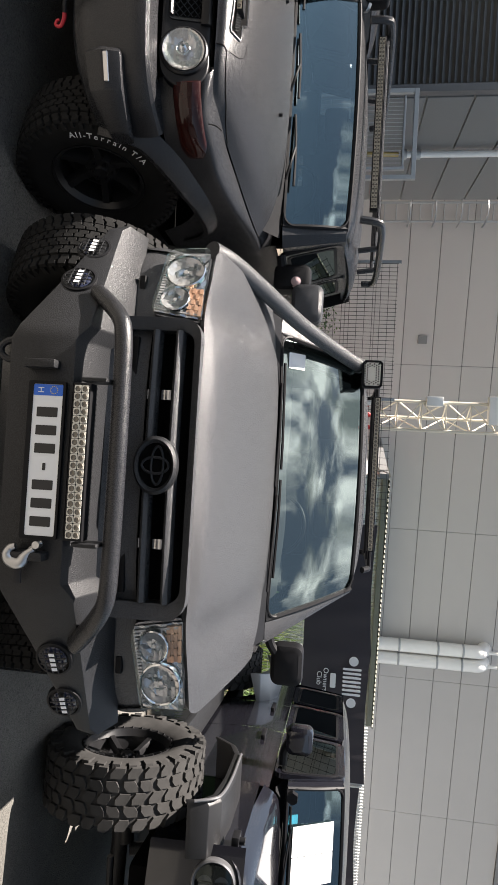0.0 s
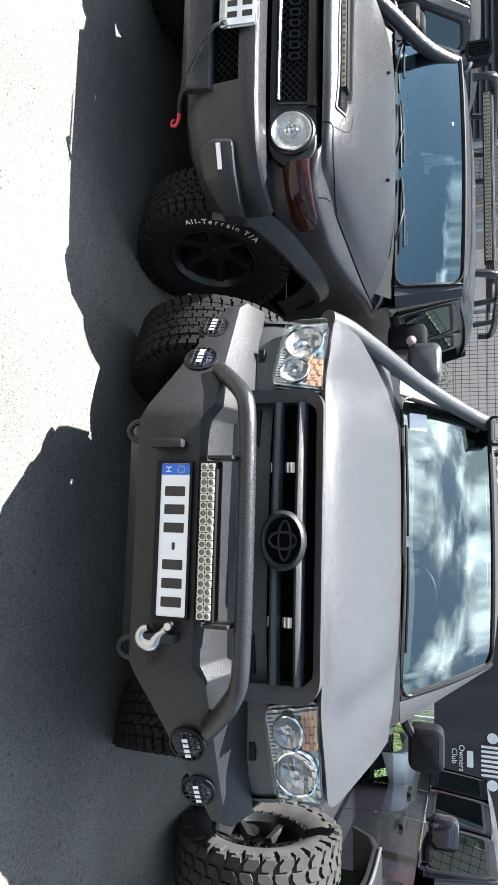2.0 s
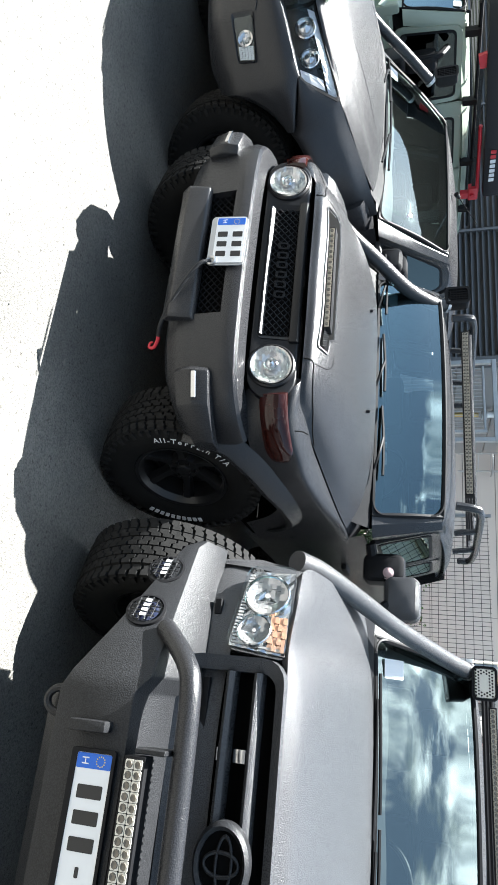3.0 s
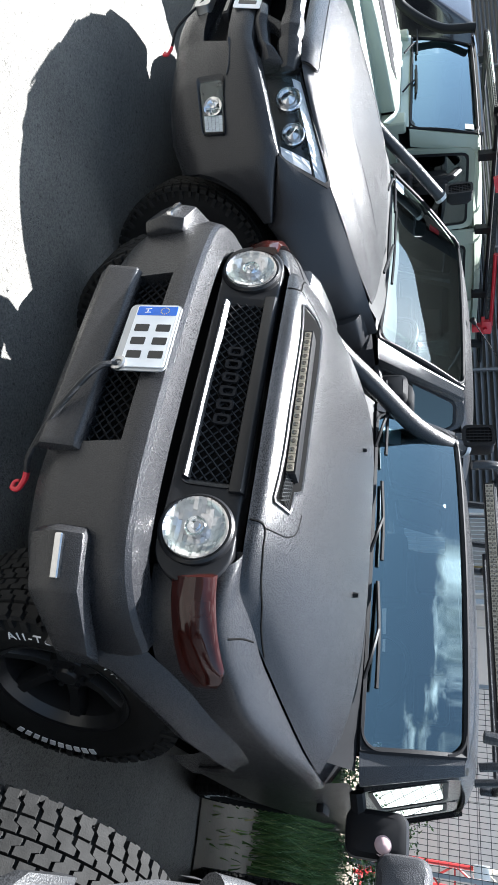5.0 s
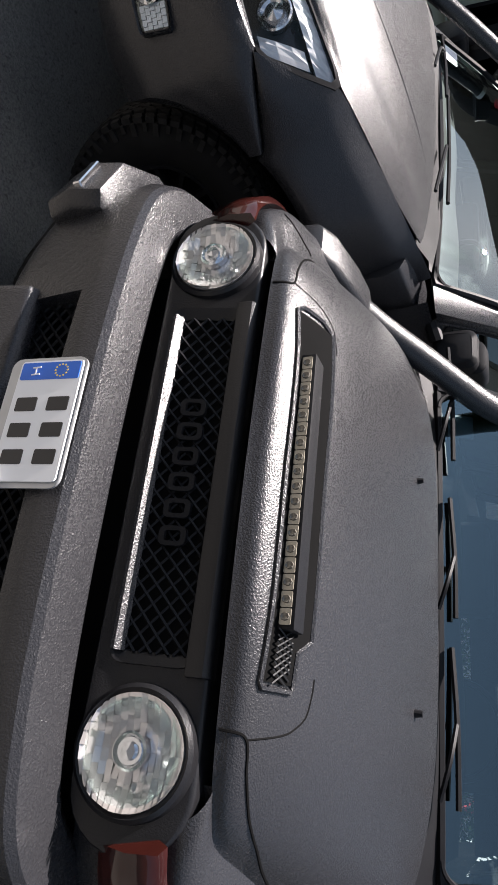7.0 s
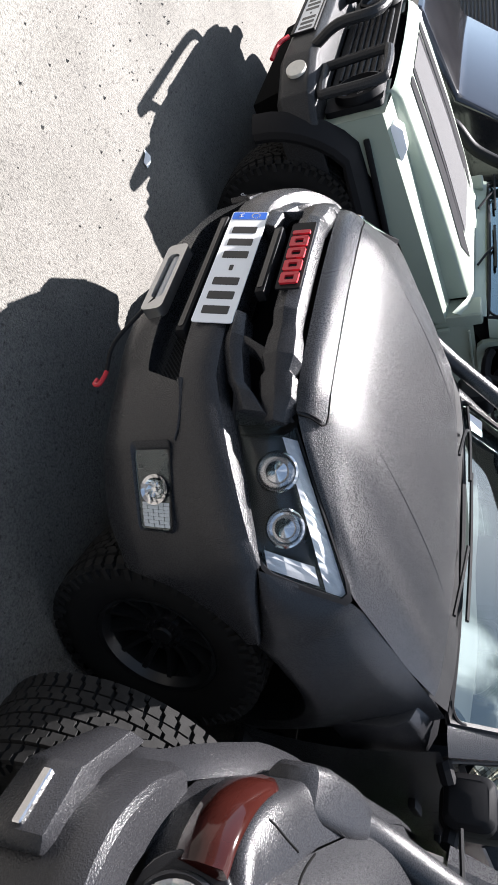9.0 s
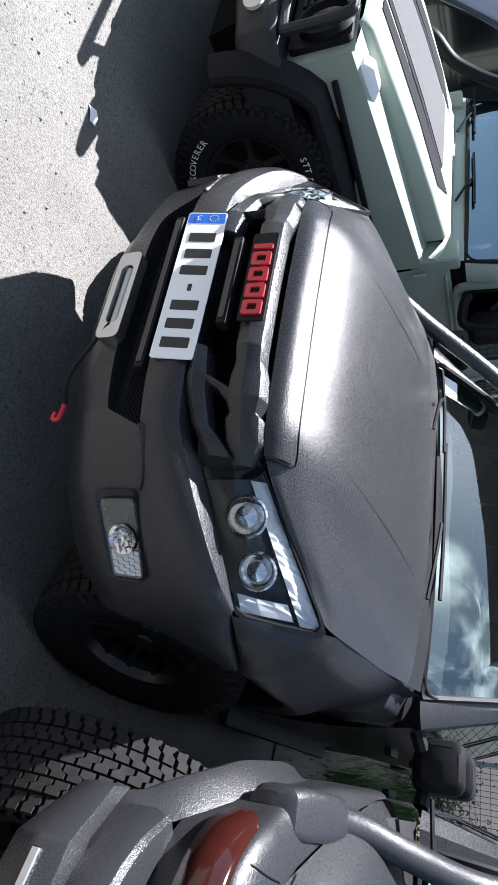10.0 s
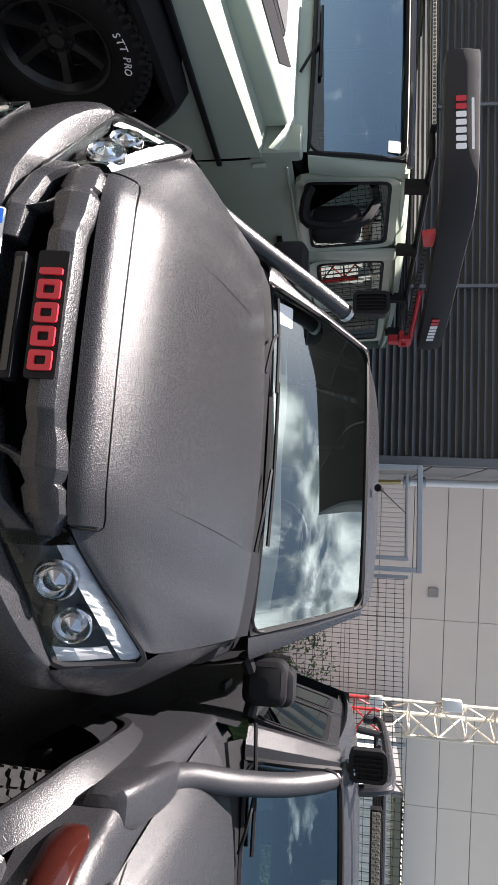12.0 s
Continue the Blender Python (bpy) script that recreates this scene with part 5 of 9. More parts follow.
# paper scraps on the asphalt
for x, y, r in ((-5.35, 2.45, 0.4), (-3.2, 1.35, 1.2), (-5.6, 1.7, 2.0)):
    bm = bmesh.new()
    grid(bm, [[(-0.035, -0.022, 0.0), (0.0, -0.024, 0.008), (0.035, -0.02, 0.003)], [(-0.033, 0.022, 0.005), (0.002, 0.024, 0.011), (0.036, 0.02, 0.001)]])
    ob = tagged(part("paper_scrap", bm, PAPER), "crumpled white paper scrap on the asphalt", "litter", "paper scraps")
    ob.location, ob.rotation_euler.z = (x, y, GZ + 0.004), r

# feather flag close to the camera
flag = thing("feather_flag", (0, 0, 0), (0, 0, 0), "dark purple-black feather flag on a slim pole", "flag")
bm = bmesh.new()
rows = []
for j in range(25):
    b = j / 24
    z = 0.35 + 2.35 * b
    e = 1.075 + 0.24 * max(0, 1.45 - z) - 0.05 * max(0, z - 1.5) - 0.05 * math.exp(-((z - 1.3) / 0.28) ** 2) + 0.02 * math.sin(5 * z) + (0.35 * max(0, z - 2.2))
    row = []
    for i in range(13):
        a = i / 12
        row.append(Vector((e + (1.72 - e) * a, 1.13 - 0.35 * a + 0.018 * math.sin(10 * a + 3 * z) * (1 - 0.4 * a) + 0.012 * math.sin(23 * a - 6 * z), z)))
    rows.append(row)
grid(bm, rows)
part("fabric", bm, mat("purple_black_flag", (0.035, 0.028, 0.036), 0.55, 0.0, 0.2, 4.0, 0.2, 300.0), flag)
bm = bmesh.new()
tube(bm, [(1.73, 0.78, GZ), (1.73, 0.78, 1.5), (1.72, 0.78, 2.5), (1.6, 0.83, 2.75)], 0.012, 8, 4)
part("pole", bm, GALV, flag)
bm = bmesh.new()
box(bm, 1.5, 1.96, 0.55, 1.01, GZ, 0.03, 0.01)
part("base_plate", bm, STEEL_BLACK, flag)

# ---- lifted grey pickup with a steel winch bumper ----
A = thing("grey_pickup", (0, 4.4, GZ), (0.12, 4.4, GZ), "lifted dark-grey pickup with textured coating and a steel winch bumper", "car", "parked off-road cars")
wheels(A, [(u, y, 0.41) for u in (-0.84, 0.93) for y in (3.13, 6.15)], 0.43, 0.29, "at", RUBBER, RIM_BLACK, 6, steer=-20)
# bonnet
hood = [[(0, 2.425, 1.12), (0.3, 2.43, 1.12), (0.5, 2.45, 1.118), (0.6, 2.47, 1.113), (0.75, 2.54, 1.116), (0.88, 2.63, 1.11)],
        [(0, 2.5, 1.165), (0.3, 2.5, 1.165), (0.5, 2.52, 1.155), (0.62, 2.53, 1.128), (0.76, 2.59, 1.128), (0.9, 2.67, 1.115)],
        [(0, 2.7, 1.205), (0.3, 2.7, 1.205), (0.52, 2.7, 1.195), (0.64, 2.7, 1.153), (0.78, 2.72, 1.152), (0.915, 2.76, 1.13)],
        [(0, 3.1, 1.25), (0.3, 3.1, 1.25), (0.53, 3.1, 1.24), (0.65, 3.1, 1.202), (0.79, 3.1, 1.194), (0.925, 3.1, 1.172)],
        [(0, 3.45, 1.275), (0.3, 3.45, 1.275), (0.54, 3.45, 1.265), (0.66, 3.43, 1.24), (0.8, 3.42, 1.23), (0.935, 3.4, 1.205)],
        [(0, 3.76, 1.285), (0.3, 3.75, 1.285), (0.55, 3.72, 1.275), (0.67, 3.69, 1.26), (0.8, 3.66, 1.25), (0.93, 3.62, 1.23)]]
bm = bmesh.new()
sheet(bm, hood, 4, 5, 0.03, True)
part("bonnet", bm, LINER_GREY, A, "broad bonnet in speckled silver-grey coating")
# wings
top = lambda u, y: 1.10 + 0.128 * (y - 2.66)
for s in (-1, 1):
    bm = bmesh.new()
    rows = []
    lo = arch(3.13, 0.42, 0.52, 0.72)
    for j in range(9):
        t = j / 8
        r = []
        for k in range(29):
            y = 2.645 + (3.72 - 2.645) * k / 28
            l = lo(0, y)
            z = l + (top(0, y) - l) * t
            u = 0.90 + 0.06 * min(1, (y - 2.645) / 0.25) - 0.045 * t ** 3 + 0.02 * (1 - t) ** 4
            r.append(Vector((s * u, y, z)))
        rows.append(r)
    grid(bm, rows)
    part("wing", bm, LINER_GREY, A)
    bm = bmesh.new()
    hull(bm, [[(s * u, y, z) for u, z in ((0.74, zi), (0.86, zi - 0.012), (0.925, zo), (0.945, zo - 0.04), (0.945, 0.85), (0.74, 0.85))] for y, zi, zo in ((3.56, 1.215, 1.195), (3.7, 1.235, 1.215), (3.85, 1.245, 1.225), (3.95, 1.245, 1.22))])
    bevel_sharp(bm, 0.01, 2, 30)
    part("wing_end", bm, LINER_GREY, A)
# front panels below the lamps and the grille surround
bm = bmesh.new()
band(bm, [(0, 2.41), (0.3, 2.415), (0.5, 2.445), (0.68, 2.51), (0.83, 2.6), (0.92, 2.7)], lambda u, y: 0.74, lambda u, y: 0.915, lambda u, y, t: 0.012 * math.sin(math.pi * t), 5, 5)
part("front_panel", bm, LINER_GREY, A)
# near-black block: stops see-through and stands in for the shade inside
bm = bmesh.new()
box(bm, -0.86, 0.86, 2.62, 3.6, 0.62, 1.08, 0.03)
part("engine_bay", bm, SHADE_BLACK, A)
bm = bmesh.new()
pl = facing(2.385, 0.06, 0.8)
ring(bm, rrect(-0.56, 0.56, 0.775, 1.122, 0.07), rrect(-0.515, 0.515, 0.80, 1.092, 0.05), pl, -0.08, 0.012, 0.025)
gr = part("grille", bm, LINER_GREY, A, "grey grille surround")
# near-black sheet painted as the shade behind the grille bars
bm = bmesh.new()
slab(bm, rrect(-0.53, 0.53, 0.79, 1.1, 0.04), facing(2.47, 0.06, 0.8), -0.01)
part("grille_back", bm, SHADE_BLACK, gr)
for zc in (0.945, 1.035):
    bm = bmesh.new()
    secs = [[(u, 2.375 + b + (0.02 * (abs(u) / 0.5) ** 2), zc + c) for b, c in ((0.0, -0.012), (-0.012, 0.0), (0.0, 0.016), (0.05, 0.02), (0.05, -0.014))] for u in (-0.515, -0.3, -0.1, 0.1, 0.3, 0.515)]
    hull(bm, secs)
    bevel_sharp(bm, 0.004)
    part("grille_bar", bm, LINER_GREY, gr)
for zc in (0.862,):
    bm = bmesh.new()
    box(bm, -0.49, 0.49, 2.41, 2.44, zc - 0.01, zc + 0.012, 0.004)
    part("grille_bar", bm, PLASTIC, gr)
for u, z in ((-0.27, 0.99), (-0.27, 0.9), (0.3, 0.99), (0.3, 0.9)):
    bm = bmesh.new()
    box(bm, u - 0.02, u + 0.02, 2.425, 2.44, z - 0.02, z + 0.02, 0.004)
    part("grille_lamp", bm, REFLECTOR, gr)
# badge: a plain oval ring with two loops
def flatten(bm, z, k):
    for v in bm.verts:
        v.co.z = z + (v.co.z - z) * k


bm = bmesh.new()
lathe(bm, [(0.108, -0.02), (0.108, 0.012), (0.096, 0.024), (0.084, 0.012), (0.084, -0.02)], (0, 2.345, 0.99), (0, -1, 0), 40)
flatten(bm, 0.99, 0.77)
part("badge_ring", bm, STEEL_BLACK, gr, "dark oval badge ring")
bm = bmesh.new()
lathe(bm, [(0.0, 0.0), (0.085, 0.0)], (0, 2.345, 0.99), (0, -1, 0), 32)
flatten(bm, 0.99, 0.77)
part("badge_back", bm, SHADE_BLACK, gr)
bm = bmesh.new()
for rx, rz in ((0.03, 0.066), (0.07, 0.03)):
    tube(bm, [(rx * math.cos(t), 2.337, 0.99 + rz * math.sin(t) + (0.01 if rx > 0.05 else 0)) for t in (2 * math.pi * k / 24 for k in range(25))], 0.006, 6, 1)
flatten(bm, 0.99, 0.77)
part("badge_loop", bm, STEEL_BLACK, gr)
# headlamps
for s in (-1, 1):
    bm = bmesh.new()
    q = [(0.585, 2.45, 0.905), (0.87, 2.585, 0.93), (0.875, 2.60, 1.098), (0.56, 2.48, 1.105)]
    secs = []

    def lamp_face(a, b, h):
        p = Vector(q[0]).lerp(Vector(q[1]), a).lerp(Vector(q[3]).lerp(Vector(q[2]), a), b)
        p = p + Vector((0.42, -0.9, 0.05)).normalized() * h + Vector((0, -0.012 * math.sin(math.pi * a), 0))
        return Vector((s * p.x, p.y, p.z))
    slab(bm, rrect(0.0, 1.0, 0.0, 1.0, 0.12, 4), lambda a, b, h: lamp_face(a, b, h), -0.05)
    hl = part("headlamp", bm, mat("dim_chrome", (0.3, 0.3, 0.31), 0.22, 0.9, 0.3, 40.0), A, "clear headlamp with two round reflectors")
    bm = bmesh.new()
    cut = random.Random(12 + s)
    grid(bm, [[lamp_face(0.03 + 0.94 * i / 15, 0.03 + 0.94 * j / 9, 0.004 + cut.uniform(0, 0.007)) for i in range(16)] for j in range(10)])
    part("cut_backing", bm, mat("fluted_grey_reflector", (0.5, 0.5, 0.5), 0.16, 0.9, 0.3, 60.0), hl, smooth=0)
    bm = bmesh.new()
    for a, b, r in ((0.66, 0.5, 0.075), (0.24, 0.4, 0.055)):
        c = lamp_face(a, b, 0.005)
        ax = Vector((s * 0.42, -0.9, 0.05))
        banded_reflector(bm, c, ax, r, 0.012, int(100 * a), 9)
    tagged(part("reflector_facet", bm, BRIGHT_CHROME, hl, smooth=0), kind="stuff")
    bm = bmesh.new()
    for a, b, r in ((0.66, 0.5, 0.075), (0.24, 0.4, 0.055)):
        lathe(bm, [(r * 1.10, 0.0), (r * 1.08, 0.016), (r * 1.02, 0.019), (r * 0.97, 0.013)], lamp_face(a, b, 0.005), Vector((s * 0.42, -0.9, 0.05)), 28)
    part("bowl_rim", bm, CHROME, hl)
    bm = bmesh.new()
    for k in range(22):
        a = 0.06 + 0.04 * k
        slab(bm, rrect(a, a + 0.022, 0.04, 0.96 if 0.42 < a < 0.46 or a > 0.9 or a < 0.1 else 0.14, 0.008, 1), lambda p, q, h: lamp_face(p, q, 0.011 + h), 0.003)
    tagged(part("flute", bm, BRIGHT_CHROME, hl, "narrow bright flutes"), kind="stuff")
    bm = bmesh.new()
    for k in range(5):
        for j in range(4):
            slab(bm, rrect(0.05 + 0.075 * k, 0.12 + 0.075 * k, 0.66 + 0.075 * j, 0.73 + 0.075 * j, 0.01, 1), lambda a, b, h: lamp_face(a, b, 0.011 + h * (1 + (k + j) % 2)), 0.003)
    part("indicator", bm, mat("orange_reflector", (0.55, 0.33, 0.22), 0.25, 0.4), hl)
    bm = bmesh.new()
    slab(bm, rrect(-0.01, 1.01, -0.01, 1.01, 0.13, 4), lambda a, b, h: lamp_face(a, b, 0.024 + h), 0.003)
    ln = part("lens", bm, LENS, hl)
    ln.visible_shadow = False
    bm = bmesh.new()
    box(bm, *sorted((s * 0.70, s * 0.755)), 2.505, 2.53, 0.83, 0.855, 0.003, 1)
    part("washer_cap", bm, PLASTIC, A)
# steel bumper, folded from plate
st = [(0.0, (2.125, 0.51), (2.115, 0.75), (2.30, 0.80), (2.45, 0.5)), (0.42, (2.125, 0.51), (2.12, 0.75), (2.32, 0.80), (2.45, 0.5)),
      (0.47, (2.14, 0.53), (2.15, 0.785), (2.40, 0.85), (2.5, 0.52)), (0.62, (2.235, 0.60), (2.275, 0.768), (2.47, 0.835), (2.56, 0.6)),
      (0.93, (2.475, 0.70), (2.495, 0.748), (2.66, 0.805), (2.72, 0.70)), (0.965, (2.54, 0.735), (2.54, 0.765), (2.68, 0.80), (2.72, 0.74))]
bm = bmesh.new()
full = [(-u, *p) for u, *p in reversed(st[1:])] + st
hull(bm, [[(u, y, z) for y, z in p] for u, *p in full])
bevel_sharp(bm, 0.006)
bu = part("winch_bumper", bm, STEEL_BLACK, A, "folded black steel winch bumper")
bm = bmesh.new()
hull(bm, [[(u, 2.14, 0.515), (u, 2.2, 0.44), (u, 2.5, 0.42), (u, 2.5, 0.515)] for u in (-0.4, 0.4)])
bevel_sharp(bm, 0.005)
part("skid_plate", bm, STEEL_BLACK, bu)
bm = bmesh.new()
tube(bm, [(-0.62, 2.27, 0.755), (-0.585, 2.235, 0.80), (-0.515, 2.175, 0.875), (-0.45, 2.15, 0.905), (-0.3, 2.145, 0.912), (0, 2.14, 0.915), (0.3, 2.145, 0.912), (0.45, 2.15, 0.905), (0.515, 2.175, 0.875), (0.585, 2.235, 0.80), (0.62, 2.27, 0.755)], 0.031, 16, 6)
part("bull_bar_hoop", bm, LINER, bu, "textured tubular hoop")
for u, y in ((0.67, 2.288), (0.825, 2.405)):
    for s in (-1, 1):
        ax = Vector((s * 0.6, -0.8, 0.1)).normalized()
        c = Vector((s * u, y, 0.672))
        bm = bmesh.new()
        lathe(bm, [(0.066, -0.01), (0.066, 0.006), (0.058, 0.008), (0.055, -0.004), (0.0, -0.003)], c, ax, 28)
        fg = part("spot_lamp", bm, PLASTIC, A, "small round spot lamp behind a wire grid")
        bm = bmesh.new()
        a, b = frame_of(ax)
        for k in (-0.03, -0.01, 0.01, 0.03):
            w = math.sqrt(0.05 ** 2 - k * k)
            rod(bm, c + a * k - b * w + ax * 0.012, c + a * k + b * w + ax * 0.012, 0.0025, n=6)
            rod(bm, c + b * k - a * w + ax * 0.012, c + b * k + a * w + ax * 0.012, 0.0025, n=6)
        tagged(part("wire_grid", bm, STEEL_BLACK, fg), kind="stuff")
        bm = bmesh.new()
        lathe(bm, [(0.0, 0.006), (0.03, 0.005), (0.046, 0.001)], c, ax, 20)
        part("lens", bm, mat("blue_dark_lens", (0.02, 0.025, 0.05), 0.12), fg)
        bm = bmesh.new()
        up = (Vector((0, 0, 1)) - ax * ax.z).normalized()
        sd = up.cross(ax)
        for k in range(4):
            p = c + ax * 0.016 + sd * (-0.03 + 0.02 * k)
            slab(bm, [(-0.006, -0.010), (0.006, -0.010), (0.006, 0.010), (-0.006, 0.010)], lambda i, j, h: p + sd * i + up * j + ax * h, 0.001)
        part("print_mark", bm, WHITE_PRINT, fg)
number_plate(A, 0.0, 2.103, 0.615, 0.727, 0.52, 0.02)
led_bar(A, -0.265, 0.265, 2.085, 0.765, 0.828, 20, 2)
for s in (-1, 1):
    bm = bmesh.new()
    box(bm, *sorted((s * 0.27, s * 0.285)), 2.09, 2.18, 0.79, 0.88, 0.003, 1)
    part("light_bar_bracket", bm, STEEL_BLACK, bu)
    bm = bmesh.new()
    box(bm, *sorted((s * 0.31, s * 0.34)), 2.07, 2.13, 0.585, 0.70, 0.008)
    part("recovery_lug", bm, STEEL_BLACK, bu)
    bm = bmesh.new()
    tube(bm, [(s * 0.38 + 0.035 * math.cos(t), 2.16, 0.50 + 0.045 * math.sin(t)) for t in (2 * math.pi * k / 14 for k in range(15))], 0.012, 8, 2)
    part("shackle", bm, STEEL_BLACK, bu, "black bow shackle")
# winch hook
bm = bmesh.new()
tube(bm, [(0.30, 2.085, 0.665), (0.315, 2.082, 0.648)] + [(0.322 + 0.028 * math.cos(radians(a)), 2.08, 0.605 + 0.032 * math.sin(radians(a))) for a in (80, 35, 0, -45, -90, -135, -175)], lambda t: 0.011 + 0.010 * math.sin(math.pi * t), 12, 5)
rod(bm, (0.285, 2.07, 0.676), (0.285, 2.10, 0.676), 0.013, n=12)
rod(bm, (0.275, 2.09, 0.69), (0.30, 2.085, 0.65), 0.006)
hk = part("winch_hook", bm, ALLOY, A, "forged steel winch hook")
bm = bmesh.new()
box(bm, 0.32, 0.42, 2.09, 2.10, 0.595, 0.62, 0.003)
part("hook_strap", bm, FABRIC, hk)
# cab
cabin(A, LINER_GREY, WINDSCREEN, (3.80, 1.295), (0.80, 3.83, 1.272), (0.70, 4.36, 1.765), (4.33, 1.785), 5.55, 1.835, 0.55, 1.22, 0.93, 0.72,
      [(3.98, 4.72, 4.72, 4.45, 1.27, 1.70), (4.82, 5.45, 5.3, 4.82, 1.27, 1.70)])
body_side(A, LINER_GREY, 3.72, 5.5, 0.52, 1.24, 0.93, 0.03, "door", (4.77,), None, 1.05)
pickup_rear(A, LINER_GREY, 5.5, 7.2, 0.62, 1.22, 0.93)
body_side(A, LINER_GREY, 5.52, 7.2, 0.62, 1.2, 0.93, 0.03, "bed_side", (), (6.15, 0.42, 0.5))
interior(A, 0.72, 3.75, 1.27, 4.75, 1.28)
# cowl
bm = bmesh.new()
sheet(bm, [[(0, 3.73, 1.265), (0.5, 3.70, 1.262), (0.88, 3.61, 1.235)], [(0, 3.83, 1.285), (0.5, 3.80, 1.28), (0.88, 3.76, 1.275)]], 4, 2, 0, True)
part("cowl", bm, PLASTIC, A)
wiper(A, [(0.1, 3.74, 1.295), (-0.2, 3.755, 1.30), (-0.5, 3.75, 1.30)], [(-0.62, 3.775, 1.31), (-0.2, 3.77, 1.32), (0.0, 3.78, 1.32)])
wiper(A, [(0.65, 3.68, 1.29), (0.4, 3.73, 1.30), (0.15, 3.77, 1.305)], [(0.6, 3.775, 1.308), (0.3, 3.77, 1.32), (0.06, 3.78, 1.32)])
door_mirror(A, 1.19, 3.97, 1.40, 0.25, 0.2, 0.12, [(0.93, 3.95, 1.27), (1.05, 3.98, 1.29), (1.12, 4.0, 1.33)], PLASTIC)
door_mirror(A, -1.03, 3.97, 1.40, 0.25, 0.2, 0.12, [(-0.9, 3.95, 1.27), (-0.96, 3.98, 1.29), (-1.0, 4.0, 1.33)], LINER_GREY)
snorkel(A, [(-0.97, 2.85, 1.04), (-0.955, 3.0, 1.12), (-0.90, 3.3, 1.245), (-0.83, 3.65, 1.39), (-0.75, 4.05, 1.60), (-0.70, 4.28, 1.745)], 0.045, (-0.64, 4.22, 1.83), 0.085, 0.062, 0.13, LINER_GREY, True)
# roof rack with a light bar
bm = bmesh.new()
for s in (-1, 1):
    tube(bm, [(s * 0.62, 4.5, 1.84), (s * 0.62, 4.6, 1.885), (s * 0.62, 4.8, 1.89), (s * 0.62, 5.4, 1.89), (s * 0.62, 5.5, 1.85)], 0.017, 8, 4)
for y in (4.6, 4.95, 5.3):
    rod(bm, (-0.62, y, 1.888), (0.62, y, 1.888), 0.014, n=8)
part("roof_rack", bm, PLASTIC, A, "low black roof rack")
led_bar(A, -0.53, 0.53, 4.52, 1.865, 1.91, 40, 1, cup=LED_DULL)
bm = bmesh.new()
slab(bm, rrect(-0.70, -0.605, 1.325, 1.415, 0.004, 1), facing(3.850, 1.0, 1.325), 0.001)
part("windscreen_card", bm, PAPER, A)
fit_width(A, ((0.50, 0.50), (0.72, 0.785), (0.95, 1.075)), ("number_plate", "winch_hook", "light_bar", "wheel", "door_mirror"))

# ---- dark grey cruiser with round headlamps ----
B = thing("grey_retro_cruiser", (0, 4.4, GZ), (-2.186, 4.4, GZ), "dark grey retro off-roader with round headlamps and textured coating", "car", "parked off-road cars")
wheels(B, [(s * 0.80, y, 0.385) for s in (-1, 1) for y in (3.12, 5.8)], 0.405, 0.27, "at", RUBBER, RIM_BLACK, 6, steer=-18, letters=(("All-Terrain T/A", 75), ("||||||||||", -105)), letter_r=0.315, letter_h=0.042)

hood = [[(0, 2.645, 1.045), (0.3, 2.65, 1.045), (0.5, 2.67, 1.04), (0.6, 2.70, 1.032), (0.68, 2.75, 1.02)],
        [(0, 2.68, 1.095), (0.3, 2.68, 1.095), (0.5, 2.70, 1.085), (0.63, 2.74, 1.06), (0.71, 2.82, 1.03)],
        [(0, 2.85, 1.155), (0.3, 2.85, 1.155), (0.52, 2.86, 1.14), (0.68, 2.9, 1.095), (0.77, 2.98, 1.045)],
        [(0, 3.15, 1.21), (0.3, 3.15, 1.21), (0.55, 3.15, 1.195), (0.75, 3.18, 1.14), (0.86, 3.25, 1.075)],
        [(0, 3.45, 1.245), (0.3, 3.45, 1.245), (0.58, 3.45, 1.23), (0.8, 3.45, 1.175), (0.93, 3.5, 1.10)],
        [(0, 3.66, 1.26), (0.3, 3.66, 1.26), (0.58, 3.67, 1.245), (0.82, 3.69, 1.195), (0.965, 3.71, 1.118)]]
bm = bmesh.new()
sheet(bm, hood, 4, 5, 0.025, True)
b_skin = part("bonnet", bm, LINER, B, "wide bonnet in speckled dark-grey coating")
# shut lines and the scoop with its light bar
for g in (1, -1):
    groove(B, b_skin, [(g * u, y) for u, y in ((0.50, 2.672), (0.512, 2.70), (0.57, 2.725), (0.637, 2.775), (0.70, 2.86), (0.74, 2.93), (0.772, 2.995))])
    groove(B, b_skin, [(g * u, y) for u, y in ((0.512, 2.70), (0.50, 2.77), (0.488, 2.80), (0.465, 2.826), (0.43, 2.834), (0.40, 2.835))], r=0.002)


def on_skin(skin, rows, lift):
    """Points of a skin met from above, raised by lift."""
    tree = BVHTree.FromPolygons([v.co for v in skin.data.vertices], [p.vertices for p in skin.data.polygons])
    o = ORIGIN[skin.name]
    return [[tree.ray_cast(Vector((u, y, 3.0)) - o, Vector((0, 0, -1)))[0] + o + Vector((0, 0, lift)) for u, y in r] for r in rows]


# no hole is cut: a near-black sheet paints the scoop's shade
bm = bmesh.new()
us = [-0.44 + 0.86 * k / 30 for k in range(31)]
front = lambda u: 2.702 - 0.006 * u
back = lambda u: 2.806 - 0.015 * u if u < 0.335 else 2.765
grid(bm, on_skin(b_skin, [[(u, front(u) + (back(u) - front(u)) * f) for u in us] for f in (0, 0.33, 0.66, 1)], 0.003))
sc = part("scoop_opening", bm, SHADE_BLACK, B, "near-black sheet on the bonnet standing for the scoop's inner shade")
bm = bmesh.new()
